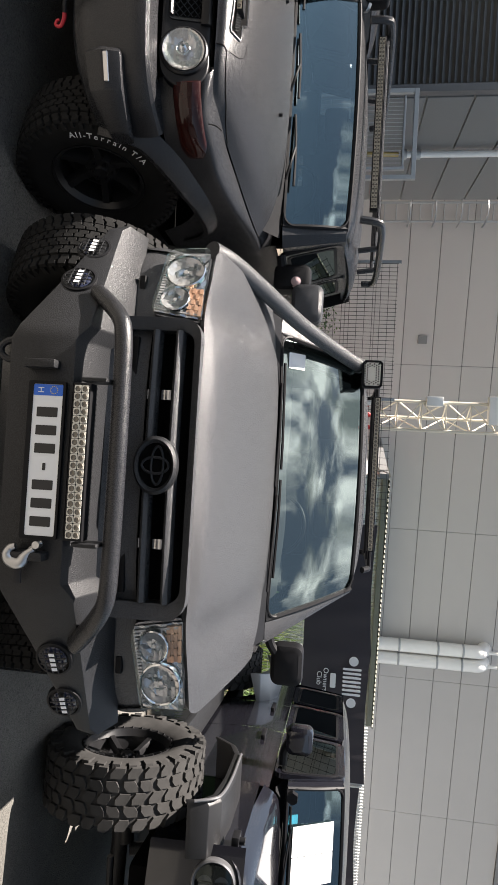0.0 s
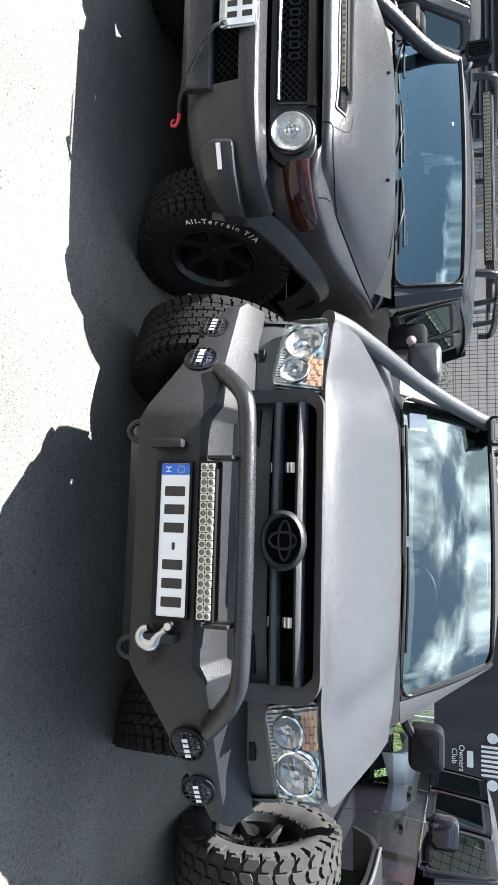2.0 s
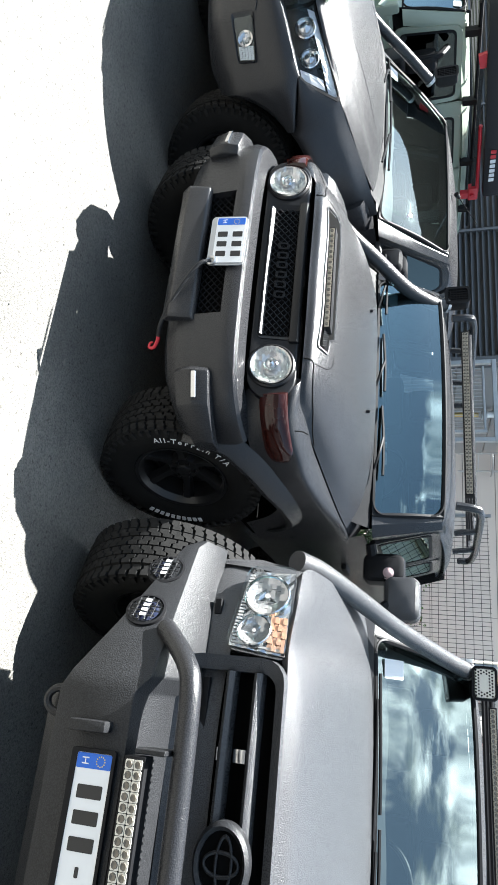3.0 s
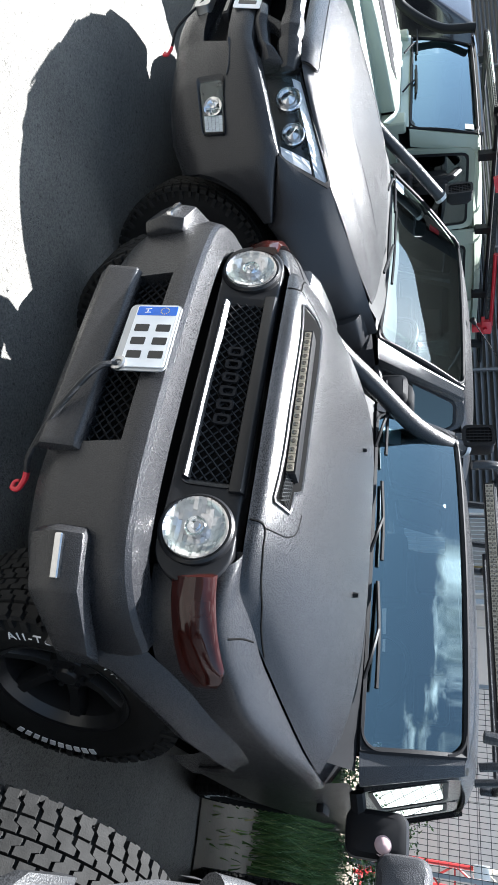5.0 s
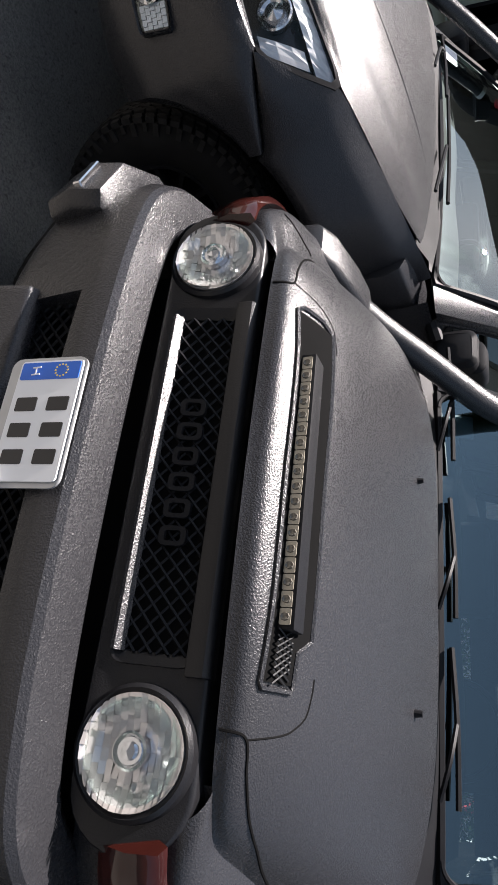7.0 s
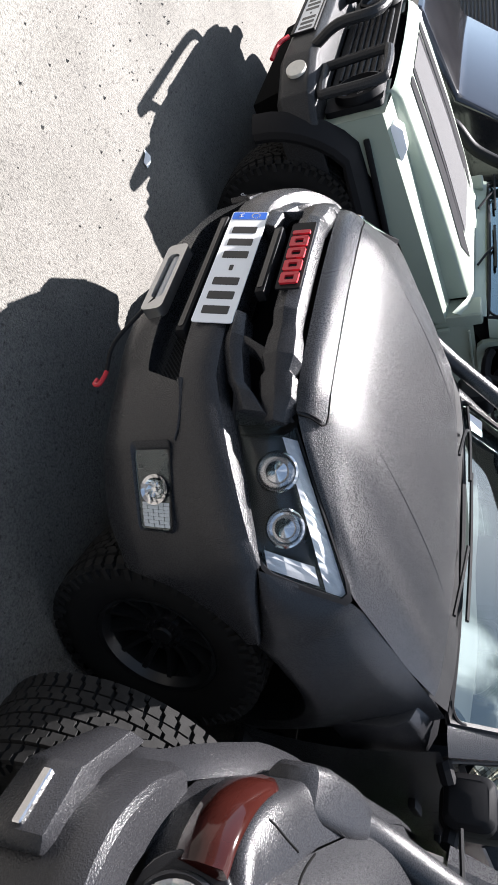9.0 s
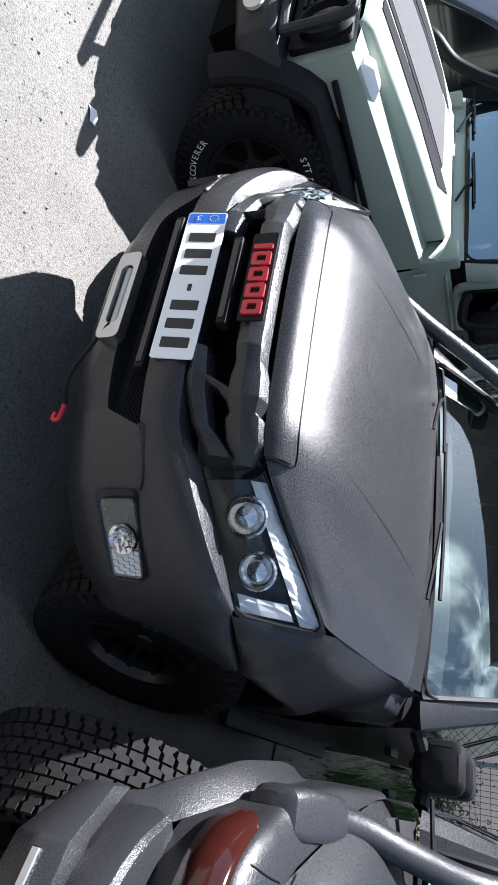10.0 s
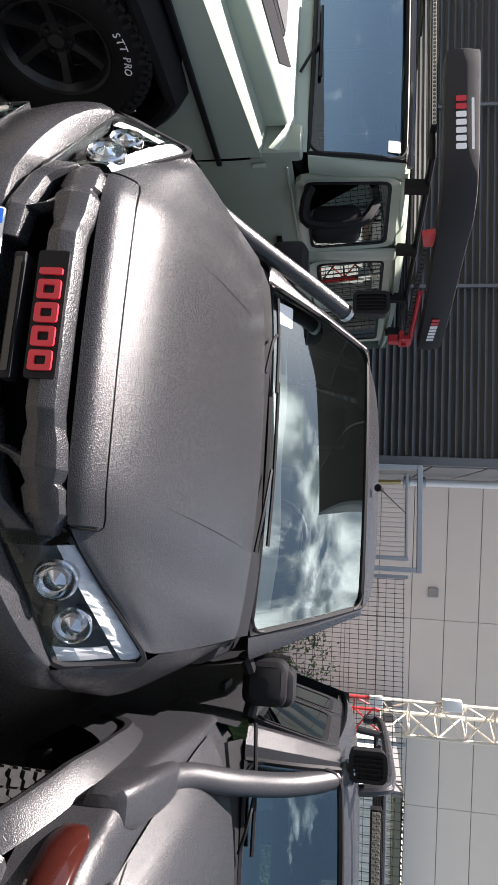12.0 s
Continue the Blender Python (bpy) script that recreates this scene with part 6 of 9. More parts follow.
loop = on_skin(b_skin, [[(u, back(u) + 0.006) for u in us] + [(0.43, 2.766), (0.43, 2.70)] + [(u, front(u) - 0.004) for u in reversed(us)] + [(-0.456, 2.72), (-0.458, 2.78), (-0.442, 2.81)]], 0.002)[0]
tube(bm, loop, 0.006, 6, 1, False)
part("scoop_lip", bm, LINER, sc)
bm = bmesh.new()
ref = on_skin(b_skin, [[(0.335, 2.72), (0.41, 2.72)]], 0.006)[0]
for k in range(7):
    p = ref[0].lerp(ref[1], k / 6)
    rod(bm, p + Vector((-0.012, -0.012, 0)), p + Vector((0.016, 0.034, 0.012)), 0.0018, n=4)
    rod(bm, p + Vector((0.012, -0.012, 0)), p + Vector((-0.016, 0.034, 0.012)), 0.0018, n=4)
tagged(part("scoop_mesh", bm, DASH, sc), kind="stuff")
led_bar(B, -0.32, 0.325, 2.712, 1.108, 1.143, 18, 1, cup=LED_DULL)
for u in (-0.30, 0.415):
    bm = bmesh.new()
    rod(bm, (u, 3.40, 1.235), (u, 3.40, 1.256), 0.011, 0.008, 10)
    part("washer_jet", bm, PLASTIC, B)
# bumper
bm = bmesh.new()
plan = [(0, 2.455), (0.3, 2.46), (0.52, 2.475), (0.69, 2.515), (0.80, 2.615), (0.865, 2.75)]
prof = steps((0, -0.10), (0.13, -0.03), (0.3, -0.006), (0.8, 0.0), (0.94, 0.002), (1, -0.010))
band(bm, plan, lambda u, y: 0.44 + 0.12 * max(0, u - 0.5), lambda u, y: 0.79, lambda u, y, t: prof(t), 6, 10, hole=lambda u, z: abs(u) < 0.415 and 0.57 < z < 0.725)
bp = part("bumper", bm, LINER, B, "deep moulded bumper")
bm = bmesh.new()
rows = []
for d, z in ((-0.010, 0.79), (-0.022, 0.803), (-0.06, 0.807), (-0.112, 0.809), (-0.13, 0.797), (-0.14, 0.76), (-0.145, 0.70)):
    line = cr([(u, y, 0) for u, y in plan], 6)
    r = []
    for i, p in enumerate(line):
        dd = (line[min(i + 1, len(line) - 1)] - line[max(i - 1, 0)]).normalized()
        nn = Vector((dd.y, -dd.x, 0)) if i else Vector((0, -1, 0))
        r.append(p + nn * d + Vector((0, 0, z)))
    rows.append(mirror_row(r))
grid(bm, rows)
part("bumper_top", bm, LINER, B)


def diamond_mesh(bm, a0, a1, b0, b1, pitch, pl, r=0.0035, ratio=1.6):
    """Expanded-metal mesh: crossing strands cut to the opening."""
    h = pitch
    w = pitch * ratio
    n = int((a1 - a0) / w + (b1 - b0) / h) + 2
    for sg in (1, -1):
        for k in range(-n, n + int((a1 - a0) / w) + 2):
            # line a = a0 + k w + sg * (b - b0) w / h
            pts = []
            for b in (b0, b1):
                a = a0 + k * w + sg * (b - b0) * w / h
                pts.append([a, b])
            (aa, ba), (ab, bb) = pts
            if aa > ab:
                aa, ba, ab, bb = ab, bb, aa, ba
            if ab <= a0 or aa >= a1:
                continue
            if aa < a0:
                t = (a0 - aa) / (ab - aa)
                ba, aa = ba + (bb - ba) * t, a0
            if ab > a1:
                t = (a1 - aa) / (ab - aa)
                bb, ab = ba + (bb - ba) * t, a1
            rod(bm, pl(aa, ba, 0.002 * sg), pl(ab, bb, 0.002 * sg), r, n=4, caps=False)


# near-black backing gives the lower opening its shade as colour
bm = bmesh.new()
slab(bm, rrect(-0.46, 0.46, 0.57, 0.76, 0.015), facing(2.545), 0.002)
lg = part("lower_grille", bm, SHADE_BLACK, B)
bm = bmesh.new()
diamond_mesh(bm, -0.43, 0.43, 0.58, 0.75, 0.031, facing(2.50), 0.0032, 1.35)
part("grille_mesh", bm, PLASTIC, lg)
bm = bmesh.new()
hull(bm, [[(u, 2.43 + d, z) for d, z in ((0.04, 0.603), (0.018, 0.592), (-0.004, 0.5), (0.03, 0.455), (0.06, 0.6))] for u in (-0.41, -0.39, 0.39, 0.41)])
bevel_sharp(bm, 0.008)
part("bumper_insert", bm, LINER, bp)
for s in (-1, 1):
    bm = bmesh.new()
    secs = [[(s * u, y + d, z) for d, z in ((0, z0), (-0.02, (z0 + z1) / 2), (0, z1), (0.08, z1), (0.08, z0))] for u, y, z0, z1 in ((0.63, 2.485, 0.55, 0.69), (0.66, 2.46, 0.55, 0.70), (0.79, 2.51, 0.56, 0.70), (0.90, 2.66, 0.60, 0.69))]
    hull(bm, secs)
    bevel_sharp(bm, 0.01)
    bx = part("side_lamp_pod", bm, LINER, B, "angular corner pod with a narrow running lamp")
    bm = bmesh.new()
    m = Matrix.Translation((s * 0.72, 2.462, 0.645)) @ Matrix.Rotation(radians(s * 20), 4, "Z")
    box(bm, -0.055, 0.055, -0.006, 0.01, -0.011, 0.011, 0.003, 1, m)
    part("running_lamp", bm, REFLECTOR, bx, "narrow silver running lamp")
# grille panel with the lamps
pg = lambda a, b, h: Vector((a, 2.64 + 0.25 * (b - 0.85) - h, b - 0.02))
bm = bmesh.new()
ring(bm, rrect(-0.705, 0.70, 0.832, 1.035, 0.10, 6), rrect(-0.425, 0.405, 0.866, 1.0, 0.02, 6), pg, -0.05, 0.014)
bevel_sharp(bm, 0.009, 3, 50)
gp = part("grille_panel", bm, TRIM_DARK, B, "dark grille panel")
bm = bmesh.new()
ring(bm, rrect(-0.436, 0.416, 0.858, 1.008, 0.026), rrect(-0.408, 0.392, 0.872, 0.995, 0.018), pg, 0.0, 0.019, 0.012)
bevel_sharp(bm, 0.004, 2, 40)
part("grille_surround", bm, TRIM_DARK, gp)
bm = bmesh.new()
hull(bm, [[pg(u, z, h) for z, h in ((0.992, 0.005), (0.996, 0.026), (1.03, 0.032), (1.04, 0.02), (1.036, -0.01))] for u in (-0.445, 0.428)])
bevel_sharp(bm, 0.005, 2, 30)
part("grille_top_bar", bm, TRIM_DARK, gp)
# shade behind the mesh, put in as a near-black sheet
bm = bmesh.new()
slab(bm, rrect(-0.415, 0.40, 0.868, 1.0, 0.02), pg, 0.002)
part("grille_back", bm, SHADE_BLACK, gp)
bm = bmesh.new()
diamond_mesh(bm, -0.41, 0.395, 0.872, 0.995, 0.030, lambda a, b, h: pg(a, b, 0.010 + h * 0.3), 0.0032, 1.35)
part("grille_mesh", bm, PLASTIC, gp)
bm = bmesh.new()
hull(bm, [[pg(u, z, h) for z, h in ((0.866, 0.028), (0.872, 0.029), (0.882, 0.012), (0.878, 0.004), (0.868, 0.004))] for u in (-0.41, 0.395)])
part("grille_sill", bm, LINER, gp, "sloping sill under the grille mesh")
# plain letter blocks where the maker's name stands
bm = bmesh.new()
for k in range(6):
    c = -0.155 + 0.062 * k
    ring(bm, rrect(c - 0.022, c + 0.022, 0.912, 0.962, 0.012, 3), rrect(c - 0.012, c + 0.012, 0.922, 0.952, 0.006, 3), lambda a, b, h: pg(a, b, h), 0.014, 0.022)
part("name_block", bm, PLASTIC, gp, "raised black blocks in place of lettering")
for s in (-1, 1):
    ax = Vector((0, -1, 0.16))
    c = pg(0.548 if s > 0 else -0.565, 0.930, 0.015)
    bm = bmesh.new()
    lathe(bm, [(0.107, -0.01), (0.104, 0.008), (0.097, 0.014), (0.090, 0.01), (0.088, -0.01)], c, ax, 40)
    part("lamp_bezel", bm, TRIM_DARK, gp)
    bm = bmesh.new()
    lathe(bm, [(0.0, -0.004), (0.05, 0.001), (0.089, 0.014), (0.089, 0.0)], c, ax, 36)
    hl = part("headlamp", bm, BRIGHT_CHROME, B, "round clear headlamp with faceted reflector")
    bm = bmesh.new()
    banded_reflector(bm, c + ax.normalized() * 0.002, ax, 0.088, 0.02, 4 + s, 15)
    tagged(part("reflector_facet", bm, BRIGHT_CHROME, hl, smooth=0), kind="stuff")
    bm = bmesh.new()
    lathe(bm, [(0.030, 0.006), (0.030, 0.022), (0.026, 0.026), (0.021, 0.02), (0.015, 0.02), (0.013, 0.03), (0.0, 0.033)], c, ax, 20)
    part("bulb_cap", bm, CHROME, hl)
    bm = bmesh.new()
    lathe(bm, [(0.089, 0.012), (0.074, 0.026), (0.046, 0.035), (0.0, 0.038)], c, ax, 36)
    ln = part("lens", bm, LENS, hl)
    ln.visible_shadow = False
    # brown side lamps wrapping the corner
    bm = bmesh.new()
    secs = []
    corner = [(0.655, 2.655), (0.72, 2.675), (0.80, 2.735), (0.86, 2.82), (0.893, 2.905)]
    for k, (u, y, _) in enumerate(cr([(u, y, 0) for u, y in corner], 5)):
        end = max(0, k / 20 - 0.78) / 0.22
        z0, z1 = 0.868 + 0.022 * end ** 2, 0.99 - 0.022 * end ** 2
        secs.append([(s * (u + 0.028 * max(0, 1 - (u - 0.655) / 0.23) + o), y - o2, z) for o, o2, z in ((-0.012, 0, z0), (0.0, 0.014, z0 + 0.008), (0.004, 0.02, (z0 + z1) / 2), (0.0, 0.014, z1 - 0.008), (-0.012, 0.0, z1), (-0.03, -0.02, (z0 + z1) / 2))])
    hull(bm, secs)
    part("side_indicator", bm, INDICATOR, B, "red-brown tinted wraparound indicator", smooth=60)
    # wing: a skin round the corner, joined to the bonnet's edge
    plan = [(0.64, 2.672), (0.72, 2.69), (0.795, 2.745), (0.852, 2.825), (0.89, 2.92), (0.94, 3.06), (0.975, 3.3), (0.99, 3.6), (1.0, 3.86)]
    line = cr([(u, y, 0) for u, y in plan], 6)
    lo = arch(3.12, 0.40, 0.47, 0.60)
    ey, eu, ez = (2.70, 2.75, 2.82, 2.98, 3.25, 3.5, 3.71, 3.9), (0.60, 0.68, 0.71, 0.77, 0.86, 0.93, 0.965, 0.975), (1.032, 1.02, 1.03, 1.045, 1.075, 1.10, 1.118, 1.12)
    cols = []
    for p in line:
        yh = max(2.70, p.y + 0.02)
        near = min(1, max(0, (3.02 - yh) / 0.12))
        e = Vector((float(np.interp(yh, ey, eu)) + 0.003 - 0.018 * near, yh, float(np.interp(yh, ey, ez)) - 0.006 + 0.009 * near))
        base = max(lo(0, p.y), 0.80 if p.y < 2.95 else 0.6)
        sh = e.z - 0.05
        col = [Vector((p.x, p.y, base + (sh - base) * k / 7)) for k in range(8)]
        m = Vector((p.x, p.y, sh))
        for k in range(1, 7):
            w = math.pi / 2 * k / 6
            q = m.lerp(e, 1 - math.cos(w))
            q.z = sh + (e.z - sh) * math.sin(w)
            col.append(q)
        col.append(e - Vector((0, 0, 0.03)))
        cols.append([Vector((s * v.x, v.y, v.z)) for v in col])
    bm = bmesh.new()
    grid(bm, cols)
    wg = part("wing", bm, LINER, B, smooth=60)
    bm = bmesh.new()
    hull(bm, [[(s * u, y, z) for u, z in ((0.76, zi), (0.90, zi - 0.02), (0.972, zo), (0.982, zo - 0.03), (0.975, 0.8), (0.76, 0.8))] for y, zi, zo in ((3.63, 1.145, 1.08), (3.72, 1.16, 1.09), (3.85, 1.175, 1.10), (4.0, 1.18, 1.11))])
    bevel_sharp(bm, 0.008, 2, 30)
    part("wing_end", bm, LINER, B)
    groove(B, wg, [(s * 0.795, 2.775), (s * 0.775, 2.83), (s * 0.76, 2.90)], r=0.003)
    um = lambda y: float(np.interp(y, [q[1] for q in plan], [q[0] for q in plan]))
    bm = bmesh.new()
    secs = []
    for k, (y, z, w) in enumerate([tuple(v) for v in cr([(2.735, 0.55, 0.02), (2.755, 0.66, 0.045), (2.84, 0.755, 0.06), (3.0, 0.835, 0.06), (3.2, 0.885, 0.05), (3.42, 0.89, 0.032), (3.58, 0.845, 0.016), (3.68, 0.72, 0.006)], 4)]):
        b = um(max(2.80, y))
        secs.append([Vector((s * (b - 0.06), y, z - 0.03)), Vector((s * (b + w), y, z - 0.04)), Vector((s * (b + w + 0.008), y, z - 0.012)), Vector((s * (b + w - 0.012), y - 0.01, z + 0.012)), Vector((s * (b - 0.005), y - 0.02, z + 0.05))])
    hull(bm, secs)
    part("wheel_flare", bm, LINER, B, "black bolted wheel-arch flare")
bm = bmesh.new()
box(bm, -0.62, 0.62, 2.72, 3.7, 0.55, 1.02, 0.03)
part("engine_bay", bm, SHADE_BLACK, B)
number_plate(B, 0.035, 2.425, 0.665, 0.795, 0.24, 0.12, 2, 3, False)
bm = bmesh.new()
slab(bm, rrect(-0.095, 0.165, 0.64, 0.80, 0.02), facing(2.428, 0.12, 0.665), -0.004)
part("plate_holder", bm, GALV, B)
bm = bmesh.new()
tube(bm, [(0.15, 2.42, 0.66), (0.17, 2.40, 0.625), (0.22, 2.405, 0.58), (0.32, 2.43, 0.51), (0.42, 2.47, 0.45), (0.455, 2.51, 0.43)], 0.009, 8, 6)
rp = part("winch_rope", bm, STEEL_BLACK, B, "dark winch rope with a red hook")
bm = bmesh.new()
tube(bm, [(0.455, 2.51, 0.43), (0.472, 2.52, 0.424), (0.497, 2.53, 0.406), (0.493, 2.53, 0.385), (0.473, 2.53, 0.388), (0.47, 2.53, 0.40)], lambda t: 0.009 * (1.1 - 0.6 * t), 8, 4)
part("hook", bm, RED_PAINT, rp, "red winch hook")
bm = bmesh.new()
tube(bm, [(0.15 + 0.018 * math.cos(t), 2.415, 0.665 + 0.018 * math.sin(t)) for t in (2 * math.pi * k / 12 for k in range(13))], 0.007, 6, 2)
part("eyelet", bm, ALLOY, rp)
cabin(B, LINER, WINDSCREEN_BLUE, (3.79, 1.25), (0.845, 3.85, 1.24), (0.80, 4.02, 1.62), (3.965, 1.64), 5.6, 1.71, 0.5, 1.2, 0.97, 0.85,
      [(4.1, 4.75, 4.75, 4.15, 1.25, 1.56), (4.86, 5.2, 5.2, 4.86, 1.27, 1.56)], 0.09)
body_side(B, LINER, 3.86, 6.35, 0.5, 1.2, 0.97, 0.02, "door", (4.8,), (5.8, 0.4, 0.5), 1.0)
interior(B, 0.8, 3.8, 1.22, 4.75, 1.2)
bm = bmesh.new()
sheet(bm, [[(0, 3.64, 1.24), (0.5, 3.65, 1.225), (0.92, 3.70, 1.12)], [(0, 3.79, 1.25), (0.5, 3.80, 1.245), (0.92, 3.86, 1.225)]], 4, 2, 0, True)
cw = part("cowl", bm, PLASTIC, B)
for u0, u1 in ((-0.62, -0.30), (0.28, 0.66)):
    bm = bmesh.new()
    for k in range(int((u1 - u0) / 0.014)):
        u = u0 + 0.014 * k
        z = 1.247 - 0.03 * (abs(u) / 0.6) ** 2
        hull(bm, [[(u + a, y, z + 0.12 * (y - 3.69) + b) for a, b in ((0, 0), (0.006, 0), (0.006, 0.008), (0, 0.008))] for y in (3.672, 3.712)])
    tagged(part("cowl_vent", bm, LINER, cw, "row of thin grey air slats"), kind="stuff")
for u0 in (-0.55, 0.05, 0.62):
    wiper(B, [(u0, 3.72, 1.255), (u0 - 0.1, 3.70, 1.285), (u0 - 0.2, 3.745, 1.30)], [(u0 - 0.45, 3.79, 1.285), (u0 - 0.2, 3.765, 1.30), (u0 + 0.02, 3.765, 1.30)])
door_mirror(B, 1.10, 4.02, 1.295, 0.17, 0.24, 0.13, [(0.97, 4.02, 1.22), (1.04, 4.05, 1.23)], PLASTIC, 0.034)
door_mirror(B, -1.10, 4.02, 1.295, 0.17, 0.24, 0.13, [(-0.97, 4.02, 1.22), (-1.04, 4.05, 1.23)], PLASTIC, 0.034)
bm = bmesh.new()
hull(bm, [[(-0.90 + a, y, 0.985 + 0.15 * (y - 3.0) + b) for a, b in rrect(-w, w, -0.07, h, 0.028, 4)] for y, w, h in ((2.975, 0.045, 0.02), (2.995, 0.06, 0.05), (3.05, 0.066, 0.068), (3.2, 0.064, 0.075), (3.30, 0.058, 0.07), (3.36, 0.048, 0.055))])
part("snorkel_base", bm, LINER, B, "rounded snorkel base on the wing")
snorkel(B, [(-0.90, 3.22, 1.01), (-0.885, 3.42, 1.10), (-0.83, 3.6, 1.24), (-0.77, 3.85, 1.42), (-0.76, 4.02, 1.58), (-0.78, 4.08, 1.66)], 0.046, (-0.82, 4.03, 1.735), 0.06, 0.075, 0.11, LINER)
bm = bmesh.new()
for s in (-1, 1):
    tube(bm, [(s * 0.70, 4.12, 1.70), (s * 0.71, 4.14, 1.80), (s * 0.715, 4.2, 1.835), (s * 0.72, 4.5, 1.85), (s * 0.72, 5.4, 1.85), (s * 0.72, 5.5, 1.75)], 0.025, 10, 5)
    for y in (4.6, 5.1):
        rod(bm, (s * 0.72, y, 1.85), (s * 0.74, y, 1.70), 0.02, n=8)
for y in (4.3, 4.6, 4.9, 5.2):
    rod(bm, (-0.71, y, 1.815), (0.71, y, 1.815), 0.014, n=8)
part("roof_rack", bm, LINER, B, "tubular black roof rack")
led_bar(B, -0.62, 0.62, 4.16, 1.755, 1.805, 44, 2, cup=LED_DULL)

bm = bmesh.new()
slab(bm, rrect(-0.75, -0.66, 1.275, 1.36, 0.004, 1), facing(3.835, 0.45, 1.25), 0.001)
part("windscreen_card", bm, PAPER, B)
fit_width(B, ((-0.40, -0.29), (0.38, 0.38)), ("number_plate", "plate_holder", "winch_rope", "eyelet"))

# ---- dark grey pickup with red raised letter blocks ----
C = thing("grey_double_cab_pickup", (0, 4.4, GZ), (-4.195, 4.4, GZ), "dark grey double-cab pickup with speckled coating and a hidden winch", "car", "parked off-road cars")
wheels(C, [(s * 0.745, y, 0.365) for s in (-1, 1) for y in (3.2, 6.25)], 0.385, 0.26, "at", RUBBER, RIM_BLACK, 12, steer=-20)
hood = [[(0, 2.425, 1.01), (0.2, 2.43, 1.01), (0.36, 2.445, 1.008), (0.45, 2.48, 1.0), (0.56, 2.60, 1.025), (0.66, 2.73, 1.06), (0.76, 2.85, 1.09)],
        [(0, 2.45, 1.045), (0.2, 2.455, 1.045), (0.36, 2.47, 1.043), (0.46, 2.52, 1.03), (0.57, 2.63, 1.05), (0.67, 2.76, 1.078), (0.77, 2.89, 1.098)],
        [(0, 2.62, 1.125), (0.2, 2.62, 1.123), (0.38, 2.63, 1.118), (0.50, 2.66, 1.094), (0.60, 2.75, 1.10), (0.69, 2.84, 1.11), (0.775, 2.95, 1.11)],
        [(0, 2.95, 1.19), (0.22, 2.95, 1.187), (0.43, 2.95, 1.183), (0.56, 2.97, 1.158), (0.65, 3.0, 1.155), (0.72, 3.05, 1.145), (0.78, 3.1, 1.135)],
        [(0, 3.3, 1.235), (0.22, 3.3, 1.232), (0.46, 3.3, 1.229), (0.6, 3.3, 1.204), (0.68, 3.3, 1.2), (0.74, 3.32, 1.185), (0.785, 3.34, 1.17)],
        [(0, 3.66, 1.262), (0.22, 3.65, 1.26), (0.46, 3.63, 1.25), (0.6, 3.61, 1.24), (0.68, 3.60, 1.232), (0.74, 3.585, 1.225), (0.78, 3.575, 1.215)]]
bm = bmesh.new()
sheet(bm, hood, 4, 5, 0.007, True)
c_skin = part("bonnet", bm, LINER, C, "creased bonnet in speckled grey coating")
bm = bmesh.new()
sheet(bm, [[(0, 2.418, 1.005), (0.2, 2.423, 1.005), (0.36, 2.438, 1.003), (0.45, 2.475, 0.998)], [(0, 2.432, 1.04), (0.2, 2.437, 1.04), (0.36, 2.452, 1.038), (0.45, 2.49, 1.03)], [(0, 2.475, 1.075), (0.2, 2.48, 1.075), (0.36, 2.495, 1.072), (0.45, 2.53, 1.062)]], 4, 3, 0.01, True)
bg = part("bonnet_guard", bm, LINER, C, "smooth grey strip along the bonnet's front edge")
# dark tube drawn as the shadow line round the guard's edge
bm = bmesh.new()
tube(bm, mirror_row([(0, 2.482, 1.074), (0.2, 2.487, 1.074), (0.36, 2.502, 1.071), (0.45, 2.537, 1.061), (0.457, 2.50, 1.032), (0.457, 2.48, 1.0)]), 0.0025, 6, 3)
part("guard_gap", bm, SHADE_BLACK, bg)
